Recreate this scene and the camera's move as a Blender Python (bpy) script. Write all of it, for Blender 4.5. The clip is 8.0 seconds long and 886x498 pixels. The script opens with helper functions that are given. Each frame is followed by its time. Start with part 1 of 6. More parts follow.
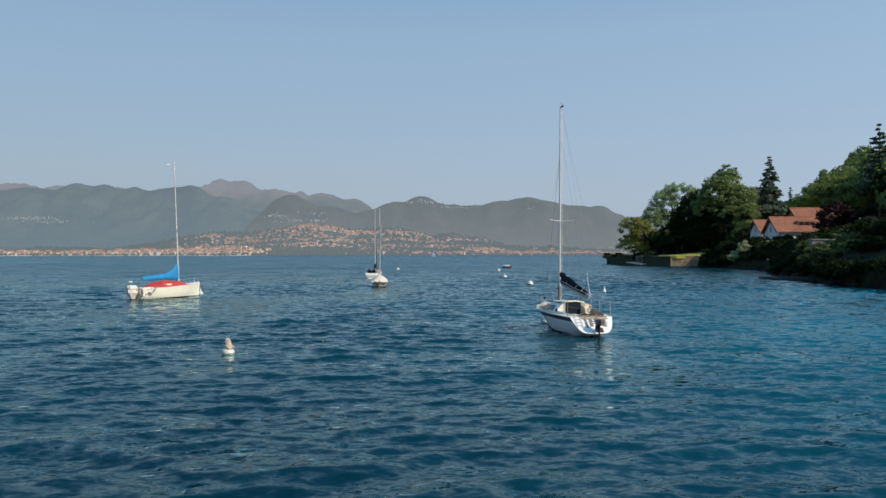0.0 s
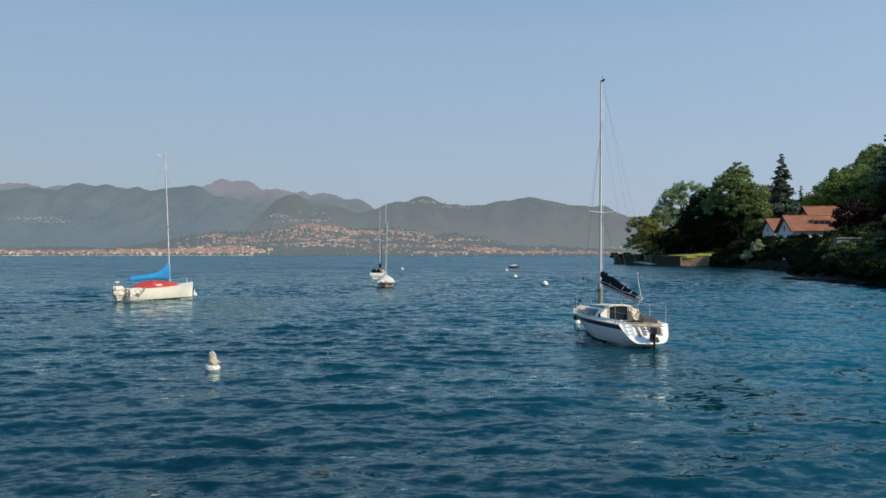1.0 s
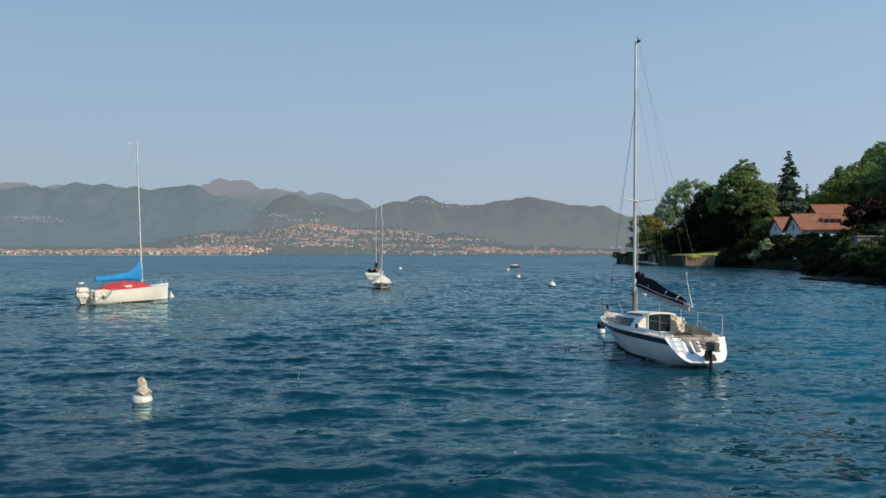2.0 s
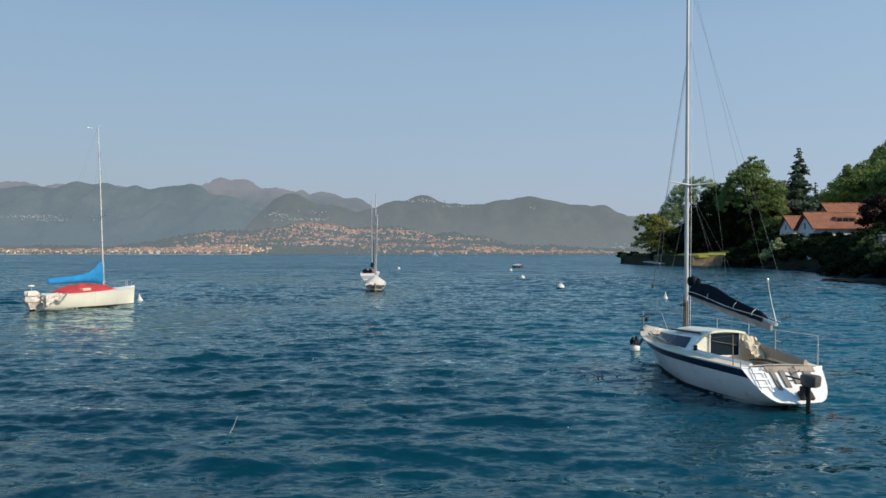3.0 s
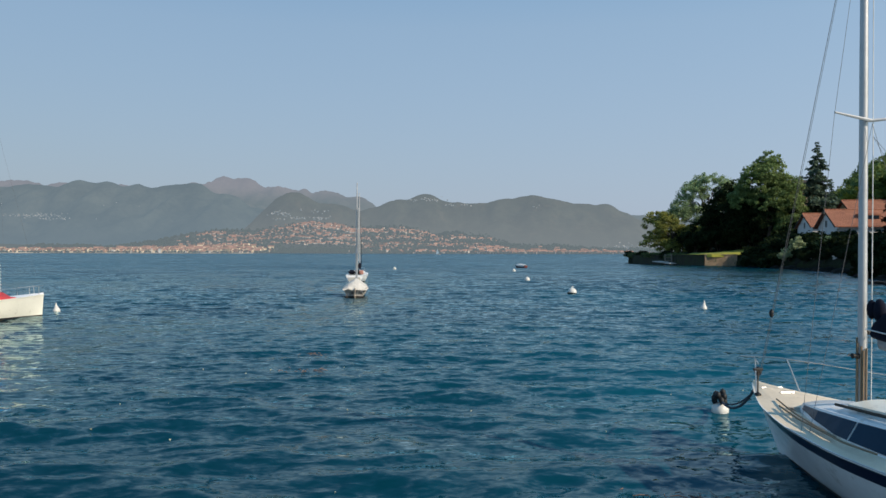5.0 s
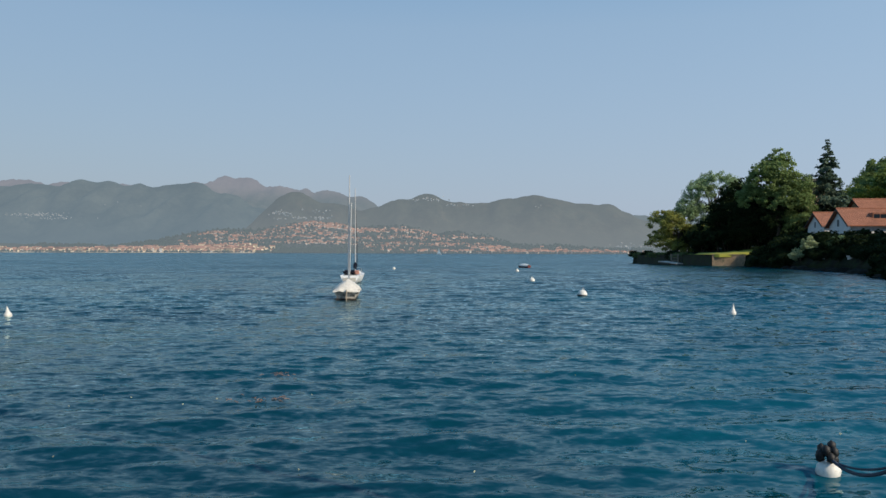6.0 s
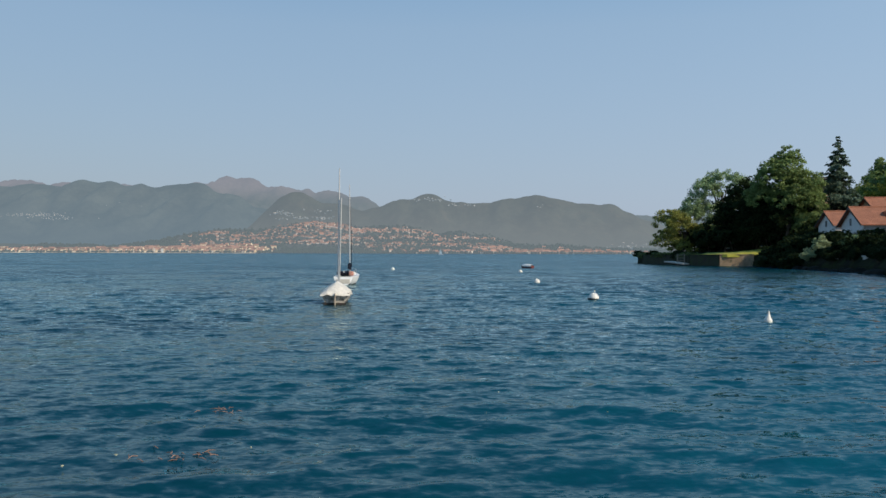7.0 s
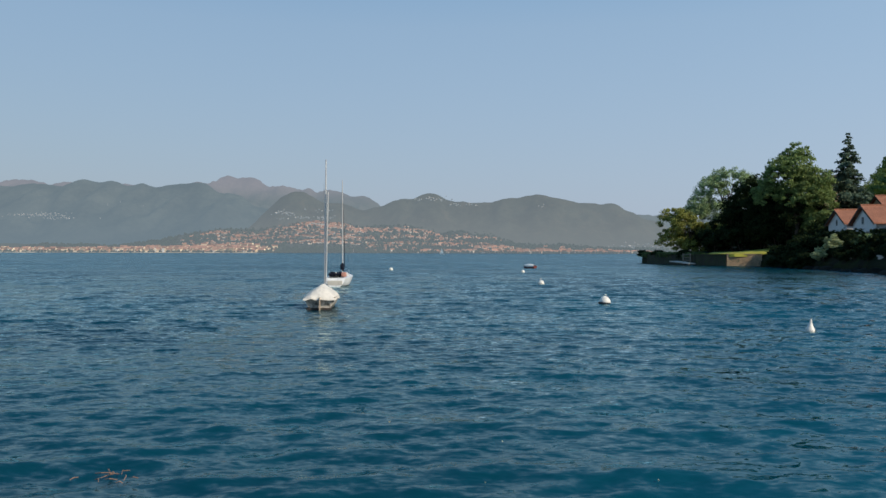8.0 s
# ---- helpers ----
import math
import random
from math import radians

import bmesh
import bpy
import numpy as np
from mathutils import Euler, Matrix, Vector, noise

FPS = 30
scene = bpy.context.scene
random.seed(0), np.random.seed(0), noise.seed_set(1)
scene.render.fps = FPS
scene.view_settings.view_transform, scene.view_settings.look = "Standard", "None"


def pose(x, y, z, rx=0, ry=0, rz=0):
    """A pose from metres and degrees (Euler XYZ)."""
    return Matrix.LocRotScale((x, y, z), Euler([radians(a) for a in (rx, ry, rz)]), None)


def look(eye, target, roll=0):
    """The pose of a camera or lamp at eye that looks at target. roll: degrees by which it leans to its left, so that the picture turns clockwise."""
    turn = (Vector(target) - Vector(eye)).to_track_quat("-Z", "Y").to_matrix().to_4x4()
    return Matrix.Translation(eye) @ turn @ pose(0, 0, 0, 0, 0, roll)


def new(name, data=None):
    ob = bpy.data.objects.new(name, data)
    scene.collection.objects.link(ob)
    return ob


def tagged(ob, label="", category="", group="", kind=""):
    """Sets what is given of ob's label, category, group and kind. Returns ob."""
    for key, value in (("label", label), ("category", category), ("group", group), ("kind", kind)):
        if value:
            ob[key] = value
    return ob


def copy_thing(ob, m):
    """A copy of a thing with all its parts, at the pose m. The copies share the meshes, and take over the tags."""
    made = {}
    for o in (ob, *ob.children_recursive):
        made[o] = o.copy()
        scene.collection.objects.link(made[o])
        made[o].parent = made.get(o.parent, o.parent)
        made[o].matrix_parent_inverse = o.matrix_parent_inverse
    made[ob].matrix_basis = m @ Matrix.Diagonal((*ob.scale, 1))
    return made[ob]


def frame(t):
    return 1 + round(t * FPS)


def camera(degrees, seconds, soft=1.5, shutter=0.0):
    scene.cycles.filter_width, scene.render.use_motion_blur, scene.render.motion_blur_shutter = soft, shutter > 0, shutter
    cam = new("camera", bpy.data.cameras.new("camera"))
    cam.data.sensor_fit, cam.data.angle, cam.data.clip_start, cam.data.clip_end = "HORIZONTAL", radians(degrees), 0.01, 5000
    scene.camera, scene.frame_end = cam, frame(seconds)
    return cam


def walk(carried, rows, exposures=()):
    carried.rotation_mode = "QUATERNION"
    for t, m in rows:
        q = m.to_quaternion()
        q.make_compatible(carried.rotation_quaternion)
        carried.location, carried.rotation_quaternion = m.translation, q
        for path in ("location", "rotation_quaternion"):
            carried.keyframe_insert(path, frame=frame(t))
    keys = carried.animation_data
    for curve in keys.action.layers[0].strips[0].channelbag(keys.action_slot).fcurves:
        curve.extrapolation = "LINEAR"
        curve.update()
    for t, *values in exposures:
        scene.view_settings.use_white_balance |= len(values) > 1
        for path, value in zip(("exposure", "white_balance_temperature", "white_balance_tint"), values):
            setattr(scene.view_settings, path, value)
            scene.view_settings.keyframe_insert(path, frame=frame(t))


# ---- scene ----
# camera: seconds, eye x y z, pitch, roll, yaw
cam = camera(58.0, 8.0, 1.5)
ROWS = [
    (0.0, 0.000, 0.000, 3.101, 0.393, 0.056, -0.000),
    (0.5, -0.435, 2.232, 3.031, 0.391, 0.039, 0.077),
    (1.0, -0.768, 4.530, 2.970, 0.398, 0.039, 0.127),
    (1.5, -0.879, 6.938, 2.910, 0.389, 0.043, 0.050),
    (3.0, -0.793, 15.018, 2.870, 0.341, -0.057, 0.076),
    (3.5, -0.603, 17.491, 2.898, 0.317, -0.053, 0.133),
    (4.0, -0.356, 19.816, 2.920, 0.300, -0.063, 0.196),
    (4.5, -0.177, 22.090, 2.919, 0.284, -0.069, 0.240),
    (6.0, 0.036, 28.591, 2.828, 0.263, -0.175, 0.405),
    (6.5, 0.094, 30.750, 2.814, 0.279, -0.161, 0.464),
    (7.0, 0.190, 32.910, 2.809, 0.272, -0.154, 0.525),
    (7.5, 0.346, 35.015, 2.813, 0.254, -0.144, 0.598),
    (8.0, 0.409, 37.100, 2.813, 0.244, -0.128, 0.629),
]

walk(cam, [(t, pose(x, y, z, 90 + pitch, roll, yaw)) for t, x, y, z, pitch, roll, yaw in ROWS])

# ---- sky and sun ----
SUN_AZIMUTH, SUN_HEIGHT = radians(124), radians(31)   # clockwise from +y
world = bpy.data.worlds.new("sky")
scene.world = world
world.use_nodes = True
sky = world.node_tree.nodes.new("ShaderNodeTexSky")
sky.sky_type = "NISHITA"
sky.sun_disc = False
sky.sun_elevation, sky.sun_rotation = SUN_HEIGHT, SUN_AZIMUTH
sky.air_density, sky.dust_density, sky.ozone_density = 1.3, 1.0, 3.0
# an even summer haze lies over the clear sky
haze = world.node_tree.nodes.new("ShaderNodeMix")
haze.data_type = "RGBA"
up = world.node_tree.nodes.new("ShaderNodeTexCoord")
split = world.node_tree.nodes.new("ShaderNodeSeparateXYZ")
thick = world.node_tree.nodes.new("ShaderNodeMapRange")   # the haze thins with height
for k, v in ((1, 0.0), (2, 0.32), (3, 0.88), (4, 0.62)):
    thick.inputs[k].default_value = v
world.node_tree.links.new(up.outputs["Generated"], split.inputs[0])
world.node_tree.links.new(split.outputs[2], thick.inputs[0])
world.node_tree.links.new(thick.outputs[0], haze.inputs[0])
veil = world.node_tree.nodes.new("ShaderNodeMix")   # milky near the horizon, bluer above
veil.data_type = "RGBA"
rise = world.node_tree.nodes.new("ShaderNodeMapRange")
rise.inputs[1].default_value, rise.inputs[2].default_value = 0.02, 0.30
world.node_tree.links.new(split.outputs[2], rise.inputs[0])
world.node_tree.links.new(rise.outputs[0], veil.inputs[0])
veil.inputs[6].default_value = (2.66, 3.26, 4.30, 1)
veil.inputs[7].default_value = (2.28, 3.36, 4.66, 1)
high = world.node_tree.nodes.new("ShaderNodeMix")   # deep blue overhead
high.data_type = "RGBA"
zenith = world.node_tree.nodes.new("ShaderNodeMapRange")
zenith.inputs[1].default_value, zenith.inputs[2].default_value = 0.27, 0.55
world.node_tree.links.new(split.outputs[2], zenith.inputs[0])
world.node_tree.links.new(zenith.outputs[0], high.inputs[0])
world.node_tree.links.new(veil.outputs[2], high.inputs[6])
high.inputs[7].default_value = (0.50, 2.30, 4.60, 1)
# the haze is brighter on the sun's side
sideways = world.node_tree.nodes.new("ShaderNodeMapRange")
for k, v in ((1, -0.5), (2, 0.5), (3, 0.86), (4, 1.17)):
    sideways.inputs[k].default_value = v
world.node_tree.links.new(split.outputs[0], sideways.inputs[0])
brighter = world.node_tree.nodes.new("ShaderNodeVectorMath")
brighter.operation = "SCALE"
world.node_tree.links.new(high.outputs[2], brighter.inputs[0])
world.node_tree.links.new(sideways.outputs[0], brighter.inputs["Scale"])
world.node_tree.links.new(brighter.outputs[0], haze.inputs[7])
world.node_tree.links.new(sky.outputs[0], haze.inputs[6])
world.node_tree.links.new(haze.outputs[2], world.node_tree.nodes["Background"].inputs[0])
world.node_tree.nodes["Background"].inputs[1].default_value = 0.13
sun = new("sun", bpy.data.lights.new("sun", "SUN"))
sun.data.energy, sun.data.angle, sun.data.color = 4.1, radians(0.6), (1.0, 0.86, 0.68)
TO_SUN = Vector((math.sin(SUN_AZIMUTH) * math.cos(SUN_HEIGHT), math.cos(SUN_AZIMUTH) * math.cos(SUN_HEIGHT), math.sin(SUN_HEIGHT)))
sun.matrix_world = look(TO_SUN * 300, (0, 0, 0))
scene.view_settings.exposure = 0.0


# ---- materials ----
def srgb(r, g, b):
    return tuple((v / 255 / 12.92) if v <= 10 else ((v / 255 + 0.055) / 1.055) ** 2.4 for v in (r, g, b))


def mat(name, base, rough=0.5, metal=0.0, dark=0.75, light=1.15, coarse=1.5, fine=25.0, bump=0.0, bump_scale=40.0,
        island=0.0, tint=None, tint_at=0.6, spec=0.5, leafy=0.0):
    """Principled paint with blotches at two scales, an optional stain tint and fine relief."""
    m = bpy.data.materials.new(name)
    m.use_nodes = True
    nt = m.node_tree
    N, L = nt.nodes, nt.links
    b = N["Principled BSDF"]
    geo = N.new("ShaderNodeNewGeometry")
    tex = N.new("ShaderNodeTexCoord")
    n1, n2 = N.new("ShaderNodeTexNoise"), N.new("ShaderNodeTexNoise")
    for n, s in ((n1, coarse), (n2, fine)):
        n.inputs["Scale"].default_value = s
        n.inputs["Detail"].default_value = 5
        L.new(tex.outputs["Object"], n.inputs["Vector"])
    add = N.new("ShaderNodeMath")
    add.operation = "MULTIPLY_ADD"
    L.new(n2.outputs[0], add.inputs[0])
    add.inputs[1].default_value = 0.5
    L.new(n1.outputs[0], add.inputs[2])
    last = add.outputs[0]
    if island:
        isl = N.new("ShaderNodeMath")
        isl.operation = "MULTIPLY_ADD"
        L.new(geo.outputs["Random Per Island"], isl.inputs[0])
        isl.inputs[1].default_value = island
        L.new(last, isl.inputs[2])
        last = isl.outputs[0]
    rng = N.new("ShaderNodeMapRange")
    rng.inputs[1].default_value, rng.inputs[2].default_value = 0.45, 1.05 + island
    rng.inputs[3].default_value, rng.inputs[4].default_value = dark, light
    L.new(last, rng.inputs[0])
    mul = N.new("ShaderNodeVectorMath")
    mul.operation = "SCALE"
    mul.inputs[0].default_value = base
    L.new(rng.outputs[0], mul.inputs["Scale"])
    col = mul.outputs[0]
    if tint:
        n3 = N.new("ShaderNodeTexNoise")
        n3.inputs["Scale"].default_value = coarse * 2.7
        n3.inputs["Detail"].default_value = 8
        n3.inputs["Roughness"].default_value = 0.7
        L.new(tex.outputs["Object"], n3.inputs["Vector"])
        st = N.new("ShaderNodeMapRange")
        st.inputs[1].default_value, st.inputs[2].default_value = tint_at - 0.08, tint_at + 0.12
        L.new(n3.outputs[0], st.inputs[0])
        mx = N.new("ShaderNodeMix")
        mx.data_type = "RGBA"
        L.new(st.outputs[0], mx.inputs[0])
        L.new(col, mx.inputs[6])
        mx.inputs[7].default_value = (*tint, 1)
        col = mx.outputs[2]
    L.new(col, b.inputs["Base Color"])
    b.inputs["Roughness"].default_value, b.inputs["Metallic"].default_value = rough, metal
    b.inputs["Specular IOR Level"].default_value = spec
    if bump:
        n4 = N.new("ShaderNodeTexNoise")
        n4.inputs["Scale"].default_value = bump_scale
        n4.inputs["Detail"].default_value = 6
        L.new(tex.outputs["Object"], n4.inputs["Vector"])
        bp = N.new("ShaderNodeBump")
        bp.inputs["Strength"].default_value, bp.inputs["Distance"].default_value = 0.6, bump
        L.new(n4.outputs[0], bp.inputs["Height"])
        L.new(bp.outputs[0], b.inputs["Normal"])
    if leafy:
        tr = N.new("ShaderNodeBsdfTranslucent")
        L.new(col, tr.inputs["Color"])
        ms = N.new("ShaderNodeMixShader")
        ms.inputs[0].default_value = leafy
        L.new(b.outputs[0], ms.inputs[1])
        L.new(tr.outputs[0], ms.inputs[2])
        L.new(ms.outputs[0], N["Material Output"].inputs["Surface"])
    return m


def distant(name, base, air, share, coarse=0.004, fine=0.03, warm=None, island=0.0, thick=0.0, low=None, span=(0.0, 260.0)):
    """Land kilometres away, the haze in front of it mixed in as emission."""
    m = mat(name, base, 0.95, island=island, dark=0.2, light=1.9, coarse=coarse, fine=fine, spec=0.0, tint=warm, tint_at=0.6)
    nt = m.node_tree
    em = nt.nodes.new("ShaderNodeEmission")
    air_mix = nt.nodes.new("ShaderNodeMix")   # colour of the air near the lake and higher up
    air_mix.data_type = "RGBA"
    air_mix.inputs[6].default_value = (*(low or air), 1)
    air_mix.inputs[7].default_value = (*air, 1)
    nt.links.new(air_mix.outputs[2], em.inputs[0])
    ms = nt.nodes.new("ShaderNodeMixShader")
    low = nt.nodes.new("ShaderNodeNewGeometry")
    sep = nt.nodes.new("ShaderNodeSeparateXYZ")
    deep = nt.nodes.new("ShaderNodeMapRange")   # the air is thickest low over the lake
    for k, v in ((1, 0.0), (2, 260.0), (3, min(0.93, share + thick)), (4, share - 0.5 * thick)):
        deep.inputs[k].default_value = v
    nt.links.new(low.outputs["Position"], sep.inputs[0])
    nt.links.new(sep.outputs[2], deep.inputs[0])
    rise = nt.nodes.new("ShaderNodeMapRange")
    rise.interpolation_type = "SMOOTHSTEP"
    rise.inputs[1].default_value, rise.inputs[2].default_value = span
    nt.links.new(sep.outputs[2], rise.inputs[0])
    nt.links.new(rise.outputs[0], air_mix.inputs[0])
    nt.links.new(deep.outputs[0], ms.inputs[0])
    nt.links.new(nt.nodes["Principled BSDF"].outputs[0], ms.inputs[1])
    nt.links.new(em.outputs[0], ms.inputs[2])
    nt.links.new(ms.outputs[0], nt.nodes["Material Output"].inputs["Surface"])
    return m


def water_material():
    m = bpy.data.materials.new("lake_water")
    m.use_nodes = True
    N, L = m.node_tree.nodes, m.node_tree.links
    N.remove(N["Principled BSDF"])
    geo = N.new("ShaderNodeNewGeometry")
    xyz = N.new("ShaderNodeSeparateXYZ")
    L.new(geo.outputs["Position"], xyz.inputs[0])
    body, gloss = N.new("ShaderNodeBsdfDiffuse"), N.new("ShaderNodeBsdfGlossy")
    gloss.inputs["Color"].default_value = (0.785, 0.95, 0.965, 1)   # slightly blue mirror of the sky
    open_lake = N.new("ShaderNodeMapRange")   # roughness rises with y, standing in for far ripples too fine to model
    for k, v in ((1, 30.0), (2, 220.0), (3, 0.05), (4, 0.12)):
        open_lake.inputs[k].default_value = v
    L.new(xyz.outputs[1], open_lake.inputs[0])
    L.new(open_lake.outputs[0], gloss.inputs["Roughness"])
    big = N.new("ShaderNodeTexNoise")
    big.inputs["Scale"].default_value = 0.035
    big.inputs["Detail"].default_value = 3
    L.new(geo.outputs["Position"], big.inputs["Vector"])
    ramp = N.new("ShaderNodeValToRGB")
    ramp.color_ramp.elements[0].position, ramp.color_ramp.elements[1].position = 0.38, 0.64
    ramp.color_ramp.elements[0].color = (0.0005, 0.0222, 0.0362, 1)
    ramp.color_ramp.elements[1].color = (0.0005, 0.0485, 0.070, 1)
    L.new(big.outputs[0], ramp.inputs[0])
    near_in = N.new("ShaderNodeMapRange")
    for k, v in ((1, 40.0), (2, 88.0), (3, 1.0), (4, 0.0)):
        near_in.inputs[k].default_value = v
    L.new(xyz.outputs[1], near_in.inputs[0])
    bank_lift = N.new("ShaderNodeMapRange")   # brightness put into the body colour toward the bank, offsetting dark tree reflections
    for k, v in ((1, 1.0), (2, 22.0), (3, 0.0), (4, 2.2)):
        bank_lift.inputs[k].default_value = v
    L.new(xyz.outputs[0], bank_lift.inputs[0])
    body_lift = N.new("ShaderNodeMath")
    body_lift.operation = "MULTIPLY_ADD"
    L.new(bank_lift.outputs[0], body_lift.inputs[0])
    L.new(near_in.outputs[0], body_lift.inputs[1])
    body_lift.inputs[2].default_value = 1.0
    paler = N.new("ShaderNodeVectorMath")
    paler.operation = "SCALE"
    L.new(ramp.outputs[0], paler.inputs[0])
    L.new(body_lift.outputs[0], paler.inputs["Scale"])
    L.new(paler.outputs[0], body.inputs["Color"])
    fres = N.new("ShaderNodeFresnel")
    fres.inputs["IOR"].default_value = 1.22
    mix = N.new("ShaderNodeMixShader")
    part_mirror = N.new("ShaderNodeMath")   # facets too small to model hide part of the mirror
    part_mirror.operation = "MULTIPLY"
    part_mirror.inputs[1].default_value = 1.0
    L.new(fres.outputs[0], part_mirror.inputs[0])
    L.new(part_mirror.outputs[0], mix.inputs[0])
    L.new(body.outputs[0], mix.inputs[1])
    L.new(gloss.outputs[0], mix.inputs[2])
    L.new(mix.outputs[0], N["Material Output"].inputs["Surface"])
    # fine ripples: each layer leans the surface a little, finer than the modelled waves
    lean = geo.outputs["Normal"]
    steep = N.new("ShaderNodeMapRange")   # normals lean toward -y farther out, so the mirror takes higher sky
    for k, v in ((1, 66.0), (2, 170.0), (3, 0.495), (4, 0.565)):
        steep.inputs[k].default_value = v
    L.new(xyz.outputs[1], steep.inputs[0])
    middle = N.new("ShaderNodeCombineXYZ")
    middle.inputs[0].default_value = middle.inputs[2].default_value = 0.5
    bank_lean = N.new("ShaderNodeMapRange")   # extra lean toward the bank keeps dark trees out of the reflection
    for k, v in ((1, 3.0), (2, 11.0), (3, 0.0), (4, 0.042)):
        bank_lean.inputs[k].default_value = v
    L.new(xyz.outputs[0], bank_lean.inputs[0])
    lean_bias = N.new("ShaderNodeMath")
    lean_bias.operation = "MULTIPLY_ADD"
    L.new(bank_lean.outputs[0], lean_bias.inputs[0])
    L.new(near_in.outputs[0], lean_bias.inputs[1])
    L.new(steep.outputs[0], lean_bias.inputs[2])
    L.new(lean_bias.outputs[0], middle.inputs[1])
    for scale, stretch, amount, turn in ((0.05, 1.6, 0.08, 0.1), (0.13, 1.6, 0.14, -0.1), (0.32, 1.6, 0.20, 0.2), (0.8, 1.5, 0.26, -0.15), (2.2, 1.6, 0.34, -0.1), (5.0, 1.8, 0.54, 0.2), (11.0, 1.8, 0.38, -0.15)):
        mp = N.new("ShaderNodeMapping")
        mp.inputs["Scale"].default_value = (scale / stretch, scale, scale)
        mp.inputs["Rotation"].default_value = (0, 0, turn)
        L.new(geo.outputs["Position"], mp.inputs["Vector"])
        n = N.new("ShaderNodeTexNoise")
        n.inputs["Scale"].default_value = 1.0
        n.inputs["Detail"].default_value = 2
        n.inputs["Distortion"].default_value = 0.5
        L.new(mp.outputs[0], n.inputs["Vector"])
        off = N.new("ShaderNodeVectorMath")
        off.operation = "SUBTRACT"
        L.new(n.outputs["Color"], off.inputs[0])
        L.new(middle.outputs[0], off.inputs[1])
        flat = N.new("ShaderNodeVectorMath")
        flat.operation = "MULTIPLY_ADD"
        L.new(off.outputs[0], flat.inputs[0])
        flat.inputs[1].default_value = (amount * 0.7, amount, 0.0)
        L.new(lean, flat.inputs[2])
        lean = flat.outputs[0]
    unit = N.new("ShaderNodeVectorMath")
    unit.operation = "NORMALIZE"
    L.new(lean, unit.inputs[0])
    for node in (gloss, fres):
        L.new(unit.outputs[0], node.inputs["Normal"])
    return m


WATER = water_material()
GELCOAT = mat("white_gelcoat", (0.86, 0.86, 0.84), 0.25, dark=0.90, light=1.05, coarse=1.2, fine=14, tint=(0.48, 0.46, 0.40), tint_at=0.66)
CREAM = mat("cream_gelcoat", (0.87, 0.85, 0.72), 0.3, dark=0.92, light=1.04, coarse=1.2, fine=12, tint=(0.45, 0.42, 0.31), tint_at=0.68)
WHITE_CLOTH = mat("white_boat_canvas", (0.70, 0.66, 0.58), 0.85, dark=0.75, light=1.08, coarse=3, bump=0.05, bump_scale=5, tint=(0.42, 0.37, 0.30), tint_at=0.62)
DECK = mat("cream_deck", (0.85, 0.70, 0.50), 0.6, dark=0.82, light=1.06, coarse=2, fine=30, bump=0.004, bump_scale=90, tint=(0.50, 0.39, 0.26), tint_at=0.66)
NAVY = mat("navy_stripe", (0.010, 0.014, 0.035), 0.3, dark=0.7, light=1.4)
NAVY_CLOTH = mat("navy_canvas", (0.007, 0.009, 0.018), 0.95, spec=0.2, dark=0.6, light=1.5, coarse=4, fine=30, bump=0.03, bump_scale=7)
GREY_CLOTH = mat("grey_canvas", (0.30, 0.30, 0.30), 0.85, dark=0.7, light=1.2, coarse=4, bump=0.02, bump_scale=8)
BLUE_CLOTH = mat("blue_canvas", (0.008, 0.21, 0.48), 0.75, dark=0.75, light=1.2, coarse=3, bump=0.03, bump_scale=6)
RED_CLOTH = mat("red_tarpaulin", (0.55, 0.050, 0.050), 0.7, dark=0.75, light=1.15, coarse=2, bump=0.03, bump_scale=5)
CREAM_CLOTH = mat("cream_canvas", (0.62, 0.54, 0.40), 0.85, dark=0.8, light=1.1, coarse=2, bump=0.04, bump_scale=5, tint=(0.40, 0.34, 0.25), tint_at=0.66)
ALU = mat("mast_aluminium", (0.56, 0.56, 0.55), 0.45, 0.35, dark=0.85, light=1.05, coarse=3)
STEEL = mat("steel_tube", (0.62, 0.62, 0.60), 0.3, 0.9)
WIRE = mat("rigging_wire", (0.14, 0.14, 0.14), 0.6, 0.3)
PALE_SAIL = distant("hazy_sailcloth", (0.62, 0.72, 0.78), srgb(140, 160, 172), 0.5)
ROPE_TAN = mat("tan_rope", (0.26, 0.19, 0.12), 0.9, coarse=20)
ROPE = mat("mooring_rope", (0.05, 0.06, 0.08), 0.9, coarse=20)
BLACK = mat("black_plastic", (0.008, 0.008, 0.008), 0.6, dark=0.6, light=1.5)
GREY_COWL = mat("grey_cowling", (0.085, 0.072, 0.065), 0.4, dark=0.7, light=1.2)
# the pane's blue stands in for the sky mirrored in it
CABIN_GLASS = mat("sky_blue_window", (0.008, 0.034, 0.062), 0.12, dark=0.8, light=1.2, spec=0.10)
GLASS = mat("dark_window", (0.012, 0.022, 0.032), 0.5, dark=0.8, light=1.2, spec=0.05)
ANTIFOUL = mat("dark_antifouling", (0.030, 0.022, 0.020), 0.8, dark=0.6, light=1.4, tint=(0.05, 0.06, 0.03))
GREY_STRIP = mat("grey_brown_strip", (0.24, 0.21, 0.18), 0.8, dark=0.7, light=1.2, coarse=4, bump=0.004, bump_scale=60)
BEIGE = mat("beige_vinyl", (0.38, 0.31, 0.24), 0.7, dark=0.8, light=1.1, coarse=3)
BUOY = mat("buoy_plastic", (0.74, 0.72, 0.66), 0.45, dark=0.8, light=1.05, coarse=4, tint=(0.30, 0.30, 0.20), tint_at=0.62)
ORANGE_RED = mat("red_boat_paint", (0.14, 0.025, 0.02), 0.5)
